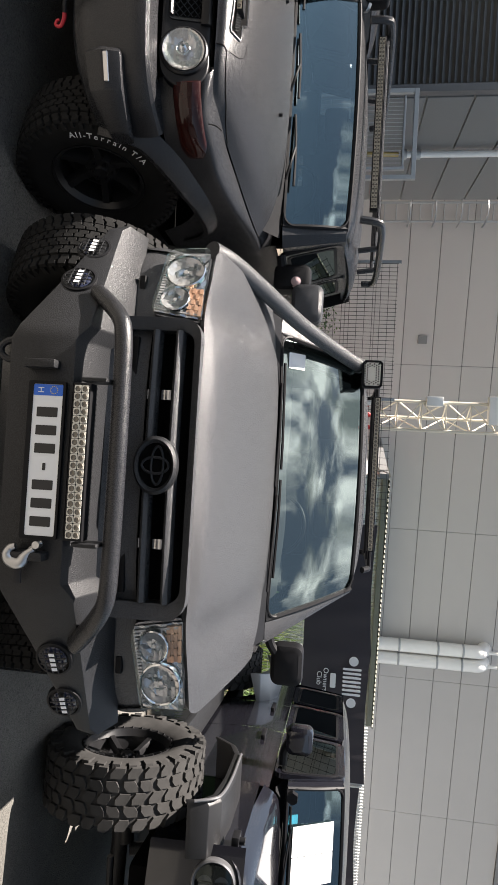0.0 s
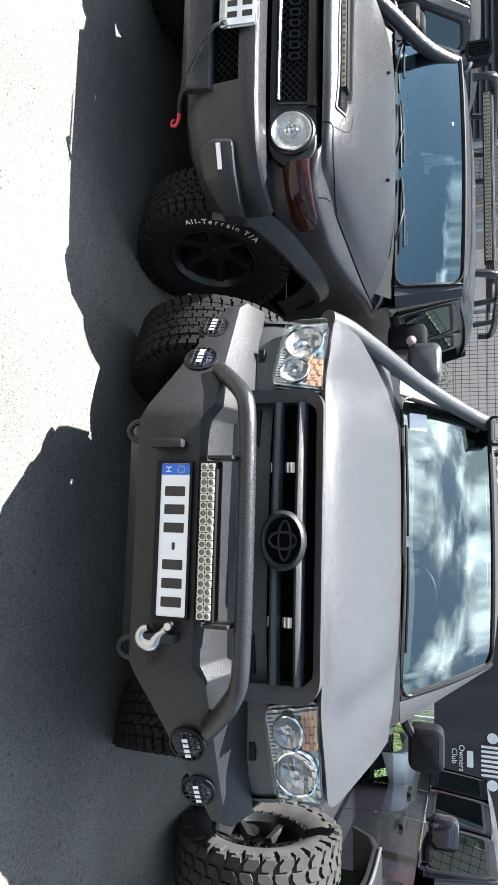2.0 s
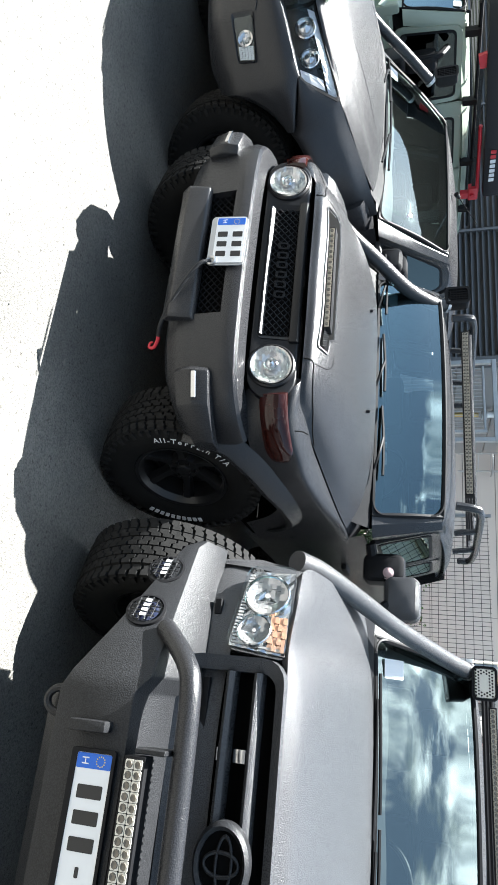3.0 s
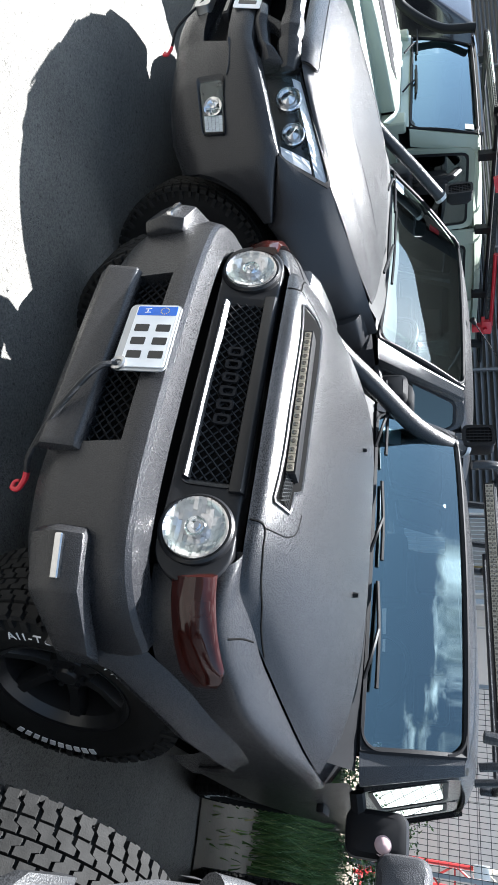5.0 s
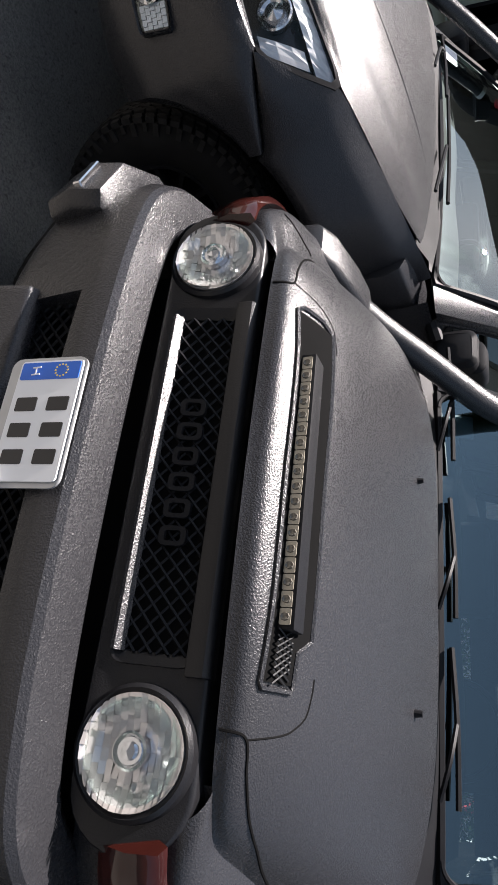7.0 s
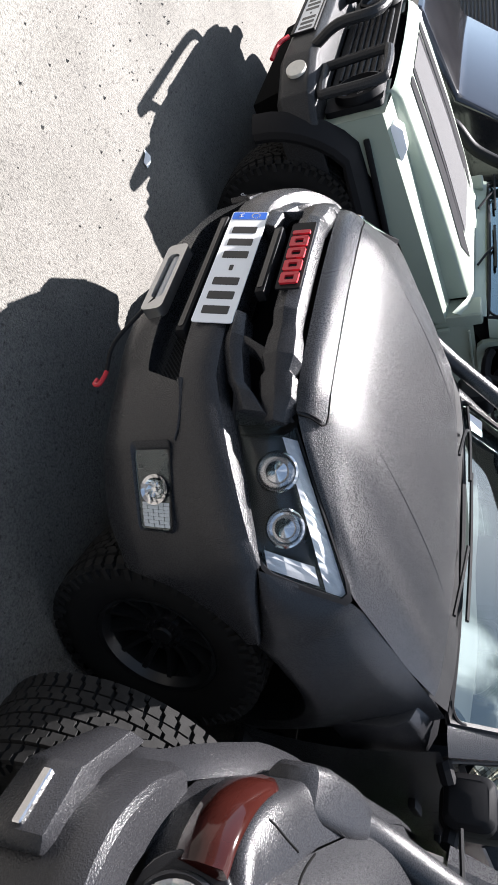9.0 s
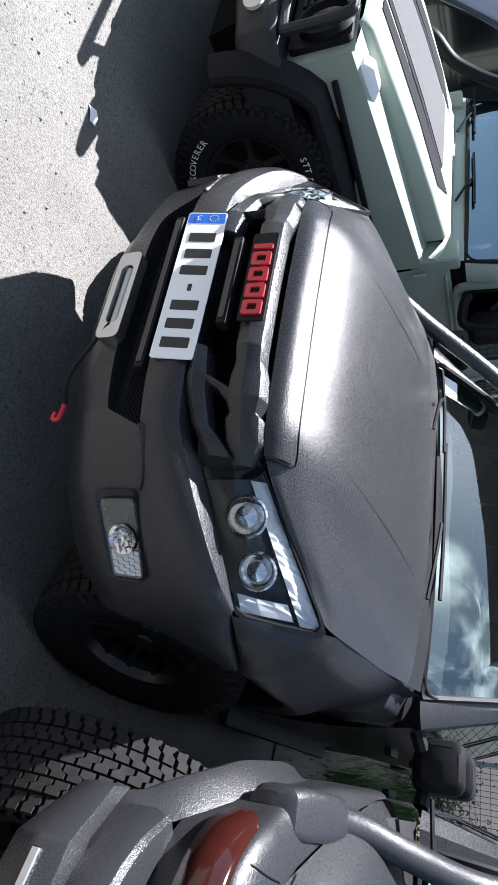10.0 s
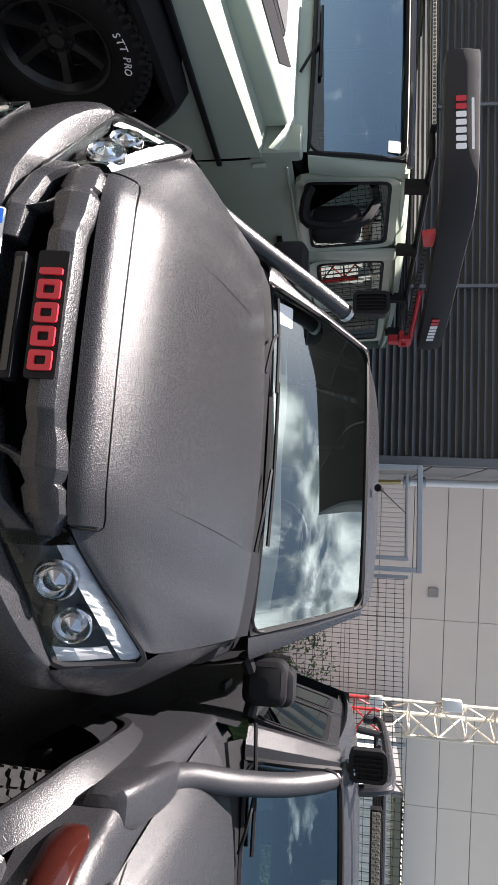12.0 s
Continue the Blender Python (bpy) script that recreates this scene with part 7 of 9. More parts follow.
# pressed creases that run back over the bonnet
for s in (-1, 1):
    bm = bmesh.new()
    line = on_skin(c_skin, [[(s * (0.365 + 0.09 * k / 20), 2.66 + 0.92 * k / 20) for k in range(21)]], -0.001)[0]
    tube(bm, line, lambda t: 0.0035 * math.sin(math.pi * (0.08 + 0.84 * t)), 6, 1)
    part("bonnet_crease", bm, LINER, c_skin)
for s in (-1, 1):
    bm = bmesh.new()
    lo = arch(3.2, 0.37, 0.505, 0.42)
    ut = lambda y: float(np.interp(y, (2.66, 2.85, 2.95, 3.3, 3.75), (0.805, 0.79, 0.776, 0.787, 0.785)))
    zt = lambda y: float(np.interp(y, (2.66, 2.69, 2.86, 3.0, 3.3, 3.75), (0.895, 0.918, 1.094, 1.115, 1.165, 1.225)))
    um = lambda y: float(np.interp(y, (2.66, 2.76, 2.93, 3.1, 3.3, 3.55, 3.8), (0.795, 0.852, 0.90, 0.938, 0.952, 0.94, 0.905)))
    rows = []
    for j in range(17):
        t = j / 16
        r = []
        for k in range(45):
            y = 2.675 + (3.78 - 2.675) * k / 44
            l = lo(0, y)
            if y < 2.95:
                l = max(l, 0.90 - 0.065 * (y - 2.67) / 0.27)
            z = l + (zt(y) - l) * t
            w = t ** 2.2
            # rolled lip round the arch and a hollow above it
            roll = -0.02 * max(0, 1 - t * 9) - 0.016 * math.sin(math.pi * min(1, max(0, (t - 0.2) / 0.6))) * min(1, max(0, (y - 2.80) / 0.35))
            r.append(Vector((s * (um(y) * (1 - w) + ut(y) * w + roll), y, z)))
        rows.append(r)
    rows.insert(0, [v + Vector((-s * 0.06, 0, 0.004)) for v in rows[0]])
    grid(bm, rows)
    part("wing", bm, LINER, C, smooth=60)
    bm = bmesh.new()
    hull(bm, [[(s * u, y, z) for u, z in ((0.72, zi), (0.80, zi - 0.01), (0.86, zo), (0.89, zo - 0.06), (0.89, 0.85), (0.72, 0.85))] for y, zi, zo in ((3.6, 1.175, 1.135), (3.72, 1.185, 1.145), (3.86, 1.19, 1.15), (3.95, 1.19, 1.15))])
    bevel_sharp(bm, 0.01, 2, 30)
    part("wing_end", bm, LINER, C)
    bm = bmesh.new()
    q = [Vector(p) for p in ((0.445, 2.428, 0.836), (0.805, 2.69, 0.905), (0.792, 2.865, 1.098), (0.45, 2.488, 0.982))]

    def lamp_face(a, b, h):
        p = q[0].lerp(q[1], a).lerp(q[3].lerp(q[2], a), b)
        n = Vector((0.55, -0.72, 0.42)).normalized()
        p = p + n * (h + 0.028 * math.sin(math.pi * a) * math.sin(math.pi * b))
        return Vector((s * p.x, p.y, p.z))
    edge = [(0.0, 0.04), (0.0, 0.9), (0.06, 1.0), (0.5, 1.0), (0.88, 1.02), (0.96, 0.99), (1.0, 0.9), (1.0, 0.5), (0.985, 0.12), (0.95, 0.03), (0.88, 0.0), (0.5, -0.01), (0.08, -0.02)]

    def inset(k):
        return [(0.5 + (a - 0.5) * k, 0.5 + (b - 0.5) * k) for a, b in edge]

    def patch(bm, k, h, n=8):
        rows = []
        for f in range(n + 1):
            rows.append([lamp_face(0.5 + (a - 0.5) * k * f / n, 0.5 + (b - 0.5) * k * f / n, h) for a, b in edge])
        grid(bm, rows, wrap=True)
    bm = bmesh.new()
    patch(bm, 1.0, -0.045)
    hl = part("headlamp", bm, LAMP_DARK, C, "swept-back headlamp with projector lenses")
    bm = bmesh.new()
    ring(bm, inset(1.04), inset(0.97), lambda a, b, h: lamp_face(a, b, h), -0.05, 0.004)
    part("lamp_edge", bm, PLASTIC, hl)
    bm = bmesh.new()
    for a, b, r in ((0.36, 0.5, 0.056), (0.68, 0.42, 0.052)):
        c = lamp_face(a, b, -0.035)
        ax = Vector((s * 0.45, -0.85, 0.2))
        lathe(bm, [(r, 0.0), (r, 0.022), (r * 0.9, 0.026), (r * 0.8, 0.018), (r * 0.55, 0.012), (r * 0.5, 0.025), (0.0, 0.036)], c, ax, 28)
    part("projector", bm, REFLECTOR, hl)
    bm = bmesh.new()
    cut = random.Random(8)
    rows = [[lamp_face(a, b, h + cut.uniform(-0.002, 0.002)) for a in [0.14 + 0.84 * k / 30 for k in range(31)]] for b, h in ((0.72, -0.010), (0.80, -0.008), (0.88, -0.008), (0.965, -0.010))]
    grid(bm, rows)
    rows = [[lamp_face(a, b, h + cut.uniform(-0.003, 0.003)) for a in (0.85, 0.88, 0.92, 0.96)] for b, h in ((0.08, -0.010), (0.3, -0.010), (0.5, -0.010), (0.66, -0.012))]
    grid(bm, rows)
    part("bright_strip", bm, PALE_REFLECTOR, hl, "clear bright strip along the lamp's upper edge", smooth=0)
    bm = bmesh.new()
    patch(bm, 1.0, 0.0)
    ln = part("lens", bm, LENS, hl)
    ln.visible_shadow = False
# bumper, open in the middle for the winch
plan = [(0, 2.335), (0.25, 2.34), (0.42, 2.375), (0.56, 2.44), (0.68, 2.53), (0.785, 2.645), (0.85, 2.76), (0.898, 2.93)]
hi = lambda u: 0.80 if u < 0.4 else 0.80 + (u - 0.4) * 0.25
prof = steps((0, -0.10), (0.10, -0.035), (0.28, -0.002), (0.6, 0.012), (0.84, 0.022), (0.94, 0.016), (1, 0.0))
full = cr([(u, y, 0) for u, y in plan], 8)
cols = []
for i, p in enumerate(full):
    d = (full[min(i + 1, len(full) - 1)] - full[max(i - 1, 0)]).normalized()
    nn = Vector((d.y, -d.x, 0)) if i else Vector((0, -1, 0))
    side = max(0, min(1, (p.y - 2.66) / 0.27))
    a = float(np.interp(p.y, (2.38, 2.58, 2.70), (0.40, 0.405, 0.44)))
    if p.y > 2.70:
        a = 0.37 + math.sqrt(0.505 ** 2 - (3.2 - p.y) ** 2)
    top = hi(p.x) if p.y < 2.66 else 0.892 - 0.06 * side
    col = [Vector((p.x, p.y, a + (top - a) * j / 16)) + nn * prof(j / 16) * (1 - side) for j in range(17)]
    # the winch opening narrows downwards, so the columns round it lean
    lean = 1.0 if i <= 16 else max(0, 1 - (i - 16) / 8)
    for j in range(17):
        cut = 0.013 * max(0, 12 - max(j, 5)) * lean
        col[j].x -= cut * (p.x / 0.42 if i <= 16 else 1)
    # shoulder that runs back under the lamp
    f = min(1, max(0, (p.x - 0.44) / 0.33))
    e = Vector((0.455, 2.445, 0.838)).lerp(Vector((0.79, 2.672, 0.906)), f)
    if p.x < 0.44:
        e = Vector((p.x, p.y + 0.08, top + 0.012))
    if p.y > 2.66:
        e = e.lerp(Vector((p.x - 0.012, p.y + 0.004, top + 0.006)), min(1, side * 6))
    for w in (0.35, 0.7, 1.0):
        v = col[16].lerp(e, w)
        v.z = top + (e.z - top) * w ** 0.7
        col.append(v)
    col.append(e + Vector((-0.02 * side, 0.05 * (1 - side), -0.02)))
    col.insert(0, col[0] + Vector((-0.06 if p.x > 0.1 else 0, 0.04, 0.01)))
    cols.append(col)
bm = bmesh.new()
vs = grid(bm, [mirror_row([c[j] for c in cols]) for j in range(len(cols[0]))])
mid = len(full) - 1
gap = [f for f in bm.faces if all(v in {q for r in vs[8:14] for q in r[mid - 16:mid + 17]} for v in f.verts)]
edge_loop = [e for e in bm.edges if sum(f in gap for f in e.link_faces) == 1]
bmesh.ops.delete(bm, geom=gap, context="FACES")
for v in bmesh.ops.extrude_edge_only(bm, edges=edge_loop)["geom"]:
    if isinstance(v, bmesh.types.BMVert):
        v.co.y += 0.07
bp = part("bumper", bm, LINER, C, "dark moulded bumper with a winch opening")
for s in (-1, 1):
    # angular brackets from the plate to the lamps, below the grille bar
    bm = bmesh.new()
    hull(bm, [[(s * u, y + d, z + e) for d, e in ((0.0, -k), (-0.012, -k * 0.3), (0.004, k * 0.75), (0.05, k), (0.06, -k))] for u, y, z, k in ((0.20, 2.335, 0.835, 0.02), (0.285, 2.342, 0.838, 0.03), (0.315, 2.36, 0.832, 0.03), (0.40, 2.398, 0.848, 0.026), (0.425, 2.41, 0.868, 0.03), (0.468, 2.447, 0.885, 0.05))])
    bevel_sharp(bm, 0.005, 2, 24)
    part("grille_bracket", bm, LINER, bp, smooth=16)
    bm = bmesh.new()
    hull(bm, [[(s * u, y + d, z + e) for d, e in ((0.0, -0.02), (-0.006, 0.01), (0.03, 0.03), (0.05, -0.02))] for u, y, z in ((0.285, 2.35, 0.855), (0.31, 2.375, 0.905), (0.35, 2.40, 0.935))])
    bevel_sharp(bm, 0.005, 2, 24)
    part("grille_strut", bm, LINER, bp, smooth=16)
# near-black sheet stands in for the shade deep in the winch opening
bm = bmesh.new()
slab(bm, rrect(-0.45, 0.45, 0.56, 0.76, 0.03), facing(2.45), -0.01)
part("opening_back", bm, SHADE_BLACK, bp)
bm = bmesh.new()
diamond_mesh(bm, -0.44, 0.44, 0.565, 0.71, 0.012, facing(2.405), 0.0016, 1.3)
part("opening_mesh", bm, STEEL_BLACK, bp)
bm = bmesh.new()
ring(bm, rrect(-0.14, 0.17, 0.515, 0.587, 0.02), rrect(-0.09, 0.12, 0.533, 0.572, 0.018), facing(2.318), -0.02, 0.016)
fl = part("fairlead", bm, ALLOY, C, "bare aluminium winch fairlead")
bm = bmesh.new()
rod(bm, (-0.085, 2.325, 0.553), (0.115, 2.325, 0.553), 0.017)
part("rope_roller", bm, GALV, fl)
bm = bmesh.new()
tube(bm, [(0.12, 2.305, 0.55), (0.19, 2.315, 0.50), (0.27, 2.335, 0.445), (0.33, 2.38, 0.42)], 0.006, 8, 4)
rp = part("winch_rope", bm, PLASTIC, C)
bm = bmesh.new()
tube(bm, [(0.33, 2.38, 0.42), (0.35, 2.385, 0.415), (0.372, 2.39, 0.404), (0.368, 2.39, 0.387), (0.35, 2.39, 0.39)], 0.007, 8, 4)
part("hook", bm, RED_PAINT, rp, "red winch hook")
# fog lamps
for s in (-1, 1):
    bm = bmesh.new()
    tube(bm, [(s * 0.418, 2.352, 0.705), (s * 0.47, 2.376, 0.712), (s * 0.53, 2.402, 0.712), (s * 0.57, 2.424, 0.703)], lambda t: 0.008 * (1.05 - 0.7 * t), 8, 4)
    part("bumper_crease", bm, LINER, bp)
    bm = bmesh.new()
    q2 = [Vector(p) for p in ((0.585, 2.438, 0.585), (0.745, 2.565, 0.60), (0.75, 2.572, 0.685), (0.585, 2.44, 0.685))]

    def fog_face(a, b, h):
        p = q2[0].lerp(q2[1], a).lerp(q2[3].lerp(q2[2], a), b) + Vector((0.6, -0.8, 0)) * h
        return Vector((s * p.x, p.y, p.z))
    ring(bm, rrect(-0.12, 1.04, -0.12, 1.08, 0.12), rrect(0.0, 1.0, 0.0, 1.0, 0.1), fog_face, -0.01, 0.009, 0.010)
    fg = part("fog_lamp", bm, LINER, C, "square fog lamp in the bumper corner")
    bm = bmesh.new()
    slab(bm, rrect(0, 1, 0, 1, 0.1), fog_face, 0.001)
    part("fog_housing", bm, LAMP_DARK, fg)
    bm = bmesh.new()
    cut_reflector(bm, fog_face(0.50, 0.54, 0.002), Vector((s * 0.6, -0.8, 0)), 0.040, 0.012, 31, 24, 4)
    part("fog_reflector", bm, REFLECTOR, fg, smooth=0)
    bm = bmesh.new()
    for k in range(7):
        for j in range(5):
            slab(bm, rrect(0.665 + 0.045 * k, 0.706 + 0.045 * k, 0.06 + 0.18 * j, 0.225 + 0.18 * j, 0.01, 1), lambda a, b, h: fog_face(a, b, 0.002 + h * (1 + (k + j) % 2)), 0.002)
    tagged(part("clear_facet", bm, PALE_REFLECTOR, fg), kind="stuff")
    bm = bmesh.new()
    slab(bm, rrect(0, 1, 0, 1, 0.1), lambda a, b, h: fog_face(a, b, 0.007 + h), 0.002)
    part("lens", bm, LENS, fg).visible_shadow = False
# grille: two stepped bars that run into the lamps
# shade between the bars is a near-black sheet
bm = bmesh.new()
slab(bm, rrect(-0.5, 0.5, 0.78, 1.0, 0.05), facing(2.50), -0.01)
gr = part("grille_back", bm, SHADE_BLACK, C)
bm = bmesh.new()
secs = []
half = ((0.0, 2.325, 0.965, 1.0), (0.21, 2.33, 0.965, 1.0), (0.245, 2.35, 0.962, 0.95), (0.275, 2.36, 0.958, 1.2), (0.335, 2.372, 0.955, 1.3), (0.365, 2.398, 0.95, 1.0), (0.375, 2.405, 0.948, 1.35), (0.43, 2.428, 0.95, 1.25), (0.455, 2.452, 0.945, 0.9), (0.478, 2.475, 0.94, 0.75))
for u, y, z, k in [(-a, b, c, d) for a, b, c, d in reversed(half[1:])] + list(half):
    secs.append([(u, y + d, z + e * 0.042 * k) for d, e in ((0.03, -1.0), (0.004, -0.75), (-0.004, 0.0), (0.012, 0.8), (0.05, 1.0), (0.09, 0.6), (0.09, -0.8))])
hull(bm, secs)
bevel_sharp(bm, 0.005, 2, 22)
part("grille_bar", bm, LINER, C, "chunky stepped grille bar in speckled coating", smooth=16)
bm = bmesh.new()
slab(bm, rrect(-0.15, 0.15, 0.93, 1.0, 0.008), facing(2.322, 0.1, 0.965), 0.006)
nb = part("name_board", bm, PLASTIC, C, "black strip with raised red blocks")
bm = bmesh.new()
for k in range(5):
    c = -0.11 + 0.055 * k
    if k == 0:
        slab(bm, rrect(c + 0.004, c + 0.02, 0.939, 0.991, 0.004, 2), facing(2.316, 0.1, 0.965), 0.006)
    else:
        ring(bm, rrect(c - 0.023, c + 0.023, 0.939, 0.991, 0.006, 2), rrect(c - 0.010, c + 0.010, 0.953, 0.978, 0.003, 2), facing(2.316, 0.1, 0.965), 0.0, 0.006)
part("red_block", bm, RED_PAINT, nb, "raised red blocks in place of lettering")
number_plate(C, -0.01, 2.306, 0.708, 0.822, 0.52, 0.22, frame=False)
for z in (0.675, 0.885):
    bm = bmesh.new()
    w = 0.27 if z < 0.8 else 0.15
    box(bm, -w, w, 2.312, 2.35, z - 0.015, z + 0.013, 0.006)
    sb = part("slim_light_bar", bm, PLASTIC, C, "slim black light bar")
    bm = bmesh.new()
    slab(bm, rrect(-w + 0.015, w - 0.015, z - 0.009, z + 0.007, 0.005, 2), facing(2.311), 0.002)
    part("lamp_face", bm, mat("smoked_lamp", (0.012, 0.011, 0.011), 0.12, 0.0), sb)
bm = bmesh.new()
box(bm, -0.44, 0.44, 2.53, 2.9, 0.5, 0.98, 0.03)
box(bm, -0.62, 0.62, 2.92, 3.6, 0.5, 1.05, 0.03)
part("engine_bay", bm, SHADE_BLACK, C)
cabin(C, LINER, WINDSCREEN, (3.79, 1.268), (0.785, 3.82, 1.23), (0.665, 4.42, 1.69), (4.38, 1.70), 5.7, 1.775, 0.45, 1.2, 0.9, 0.70,
      [(3.98, 4.75, 4.75, 4.5, 1.25, 1.65), (4.86, 5.6, 5.4, 4.86, 1.25, 1.65)], 0.08)
body_side(C, LINER, 3.78, 5.65, 0.42, 1.21, 0.9, 0.03, "door", (4.8,), None, 1.0)
body_side(C, LINER, 5.67, 7.45, 0.5, 1.2, 0.9, 0.03, "bed_side", (), (6.25, 0.37, 0.48))
pickup_rear(C, LINER, 5.67, 7.45, 0.55, 1.2, 0.9)
for s in (-1, 1):
    bm = bmesh.new()
    box(bm, *sorted((s * 0.86, s * 0.98)), 3.9, 5.6, 0.38, 0.43, 0.02)
    part("side_step", bm, PLASTIC, C)
interior(C, 0.70, 3.75, 1.24, 4.8, 1.2, 1)
bm = bmesh.new()
sheet(bm, [[(0, 3.64, 1.235), (0.5, 3.60, 1.225), (0.78, 3.57, 1.195)], [(0, 3.82, 1.265), (0.5, 3.79, 1.262), (0.78, 3.72, 1.24)]], 4, 2, 0, True)
part("cowl", bm, PLASTIC, C)
wiper(C, [(0.45, 3.66, 1.26), (0.25, 3.70, 1.285), (0.1, 3.76, 1.295)], [(0.42, 3.77, 1.295), (0.1, 3.81, 1.30), (-0.3, 3.80, 1.30)])
wiper(C, [(-0.3, 3.66, 1.26), (-0.45, 3.69, 1.28), (-0.5, 3.74, 1.29)], [(-0.25, 3.79, 1.295), (-0.5, 3.80, 1.29), (-0.7, 3.80, 1.275)])
door_mirror(C, 1.0, 3.98, 1.29, 0.2, 0.19, 0.12, [(0.88, 3.95, 1.2), (0.95, 3.99, 1.22)], PLASTIC)
door_mirror(C, -1.0, 3.98, 1.29, 0.2, 0.19, 0.12, [(-0.88, 3.95, 1.2), (-0.95, 3.99, 1.22)], PLASTIC)
snorkel(C, [(-0.90, 3.2, 0.98), (-0.89, 3.4, 1.07), (-0.86, 3.62, 1.21), (-0.80, 3.86, 1.41), (-0.75, 4.08, 1.58)], 0.04, (-0.79, 4.05, 1.70), 0.055, 0.085, 0.1, LINER)
bm = bmesh.new()
rod(bm, (0.06, 4.46, 1.765), (0.06, 4.5, 1.785), 0.02, 0.014)
rod(bm, (0.06, 4.49, 1.78), (0.16, 4.72, 1.93), 0.004, 0.002, 6)
part("aerial", bm, PLASTIC, C)

bm = bmesh.new()
slab(bm, rrect(-0.70, -0.60, 1.275, 1.335, 0.004, 1), facing(3.838, 1.35, 1.275), 0.001)
part("windscreen_card", bm, PAPER, C)

# ---- sage-green boxy off-roader ----
D = thing("sage_green_wagon", (0, 4.8, GZ), (-6.55, 4.8, GZ), "pale sage-green boxy off-roader with black flares and loaded roof rack", "car", "parked off-road cars")
wheels(D, [(s * 0.74, y, 0.385) for s in (-1, 1) for y in (3.17, 6.0)], 0.405, 0.27, "at", RUBBER, RIM_BLACK, 6, steer=-4, letters=(("DISCOVERER", 158), ("STT PRO", -5)), letter_r=0.30, letter_h=0.045)
HW = 0.77
for s in (-1, 1):
    # wing: flat top, upright side
    lo = arch(3.17, 0.40, 0.50, 0.58)
    bm = bmesh.new()
    rows = []
    for j in range(9):
        t = j / 8
        r = []
        for k in range(29):
            y = 2.70 + (4.02 - 2.70) * k / 28
            ztop = 0.985 + 0.10 * (y - 2.7)
            l = lo(0, y)
            r.append(Vector((s * (HW - 0.006 * t), y, l + (ztop - l) * t)))
        rows.append(r)
    edge = rows[-1]
    rows.append([v + Vector((-s * 0.02, 0, 0.014)) for v in edge])
    rows.append([v + Vector((-s * 0.15, 0, 0.03)) for v in edge])
    rows.append([v + Vector((-s * 0.20, 0, 0.02)) for v in edge])
    grid(bm, rows)
    part("wing", bm, SAGE, D)
    bm = bmesh.new()
    grid(bm, [[(s * x, 2.70, z) for x in (0.42, 0.60, HW)] for z in (0.58, 0.8, 1.0)])
    part("front_panel", bm, SAGE, D)
    bm = bmesh.new()
    box(bm, *sorted((s * (HW + 0.001), s * (HW + 0.022))), 2.80, 4.05, 0.875, 0.905, 0.008)
    part("rub_strip", bm, PLASTIC, D)
    bm = bmesh.new()
    secs = []
    for k in range(21):
        a = math.pi * (0.0 + 1.0 * k / 20)
        q = 0.50
        y, z = 3.17 - q * math.cos(a) * 1.08, 0.38 + q * min(1.0, 1.25 * math.sin(a)) * 0.82
        o = Vector((0, -math.cos(a), math.sin(a)))
        secs.append([Vector((s * (HW - 0.02), y, z)) - o * 0.02, Vector((s * (HW + 0.09), y, z)) - o * 0.03, Vector((s * (HW + 0.098), y, z)) - o * 0.01, Vector((s * (HW + 0.09), y, z)) + o * 0.02, Vector((s * (HW + 0.05), y, z)) + o * 0.055, Vector((s * (HW + 0.0), y, z)) + o * 0.075])
    hull(bm, secs)
    part("wheel_flare", bm, PLASTIC, D, "black plastic wheel-arch flare")
    # lamp on top of the wing
    bm = bmesh.new()
    hull(bm, [[(s * (0.70 + a), y, 1.005 + b) for a, b in ((-0.05, 0.0), (0.05, 0.0), (0.035, c), (-0.035, c))] for y, c in ((2.78, 0.02), (2.82, 0.055), (2.92, 0.06), (2.97, 0.03))])
    bevel_sharp(bm, 0.008)
    part("wing_lamp", bm, PAPER, D, "white turn lamp on the wing")
# bonnet
bm = bmesh.new()
rows = []
for y, w, z, dz in ((2.69, 0.575, 1.03, 0.03), (2.705, 0.58, 1.055, 0.05), (2.74, 0.585, 1.08, 0.08), (3.0, 0.597, 1.13, 0.10), (3.3, 0.61, 1.184, 0.12), (3.65, 0.622, 1.236, 0.14), (3.955, 0.635, 1.275, 0.16)):
    rows.append(mirror_row([(0, y, z), (w * 0.4, y, z - 0.002), (w * 0.75, y, z - 0.006), (w - 0.045, y, z - 0.011), (w - 0.02, y, z - 0.016), (w - 0.006, y, z - 0.028), (w, y, z - 0.045), (w, y, z - dz - 0.02)]))
grid(bm, [[Vector(p) for p in r] for r in rows])
bo = part("bonnet", bm, SAGE, D, "flat sage-green bonnet with black stripes")
for s in (-1, 1):
    # broad matt stripe with a pointed tail and a slim one beside it
    for i0, i1, o0, o1, tail in ((0.29, 0.36, 0.39, 0.51, 0.20), (0.20, 0.315, 0.25, 0.345, 0.06)):
        rows = []
        for k in range(17):
            f = k / 16
            i, o = i0 + (i1 - i0) * f, o0 + (o1 - o0) * f
            rows.append([(s * (i + (o - i) * q / 4), 2.76 + 0.92 * f + tail * f * (1 - q / 4)) for q in range(5)])
        bm = bmesh.new()
        grid(bm, on_skin(bo, rows, 0.005))
        part("stripe", bm, VINYL, bo, "matt black stripe")
bm = bmesh.new()
grid(bm, on_skin(bo, [[((-0.19 - 0.105 * k / 16) * (1 - q / 4), 2.76 + 0.98 * k / 16) for q in range(9)] for k in range(17)], 0.005))
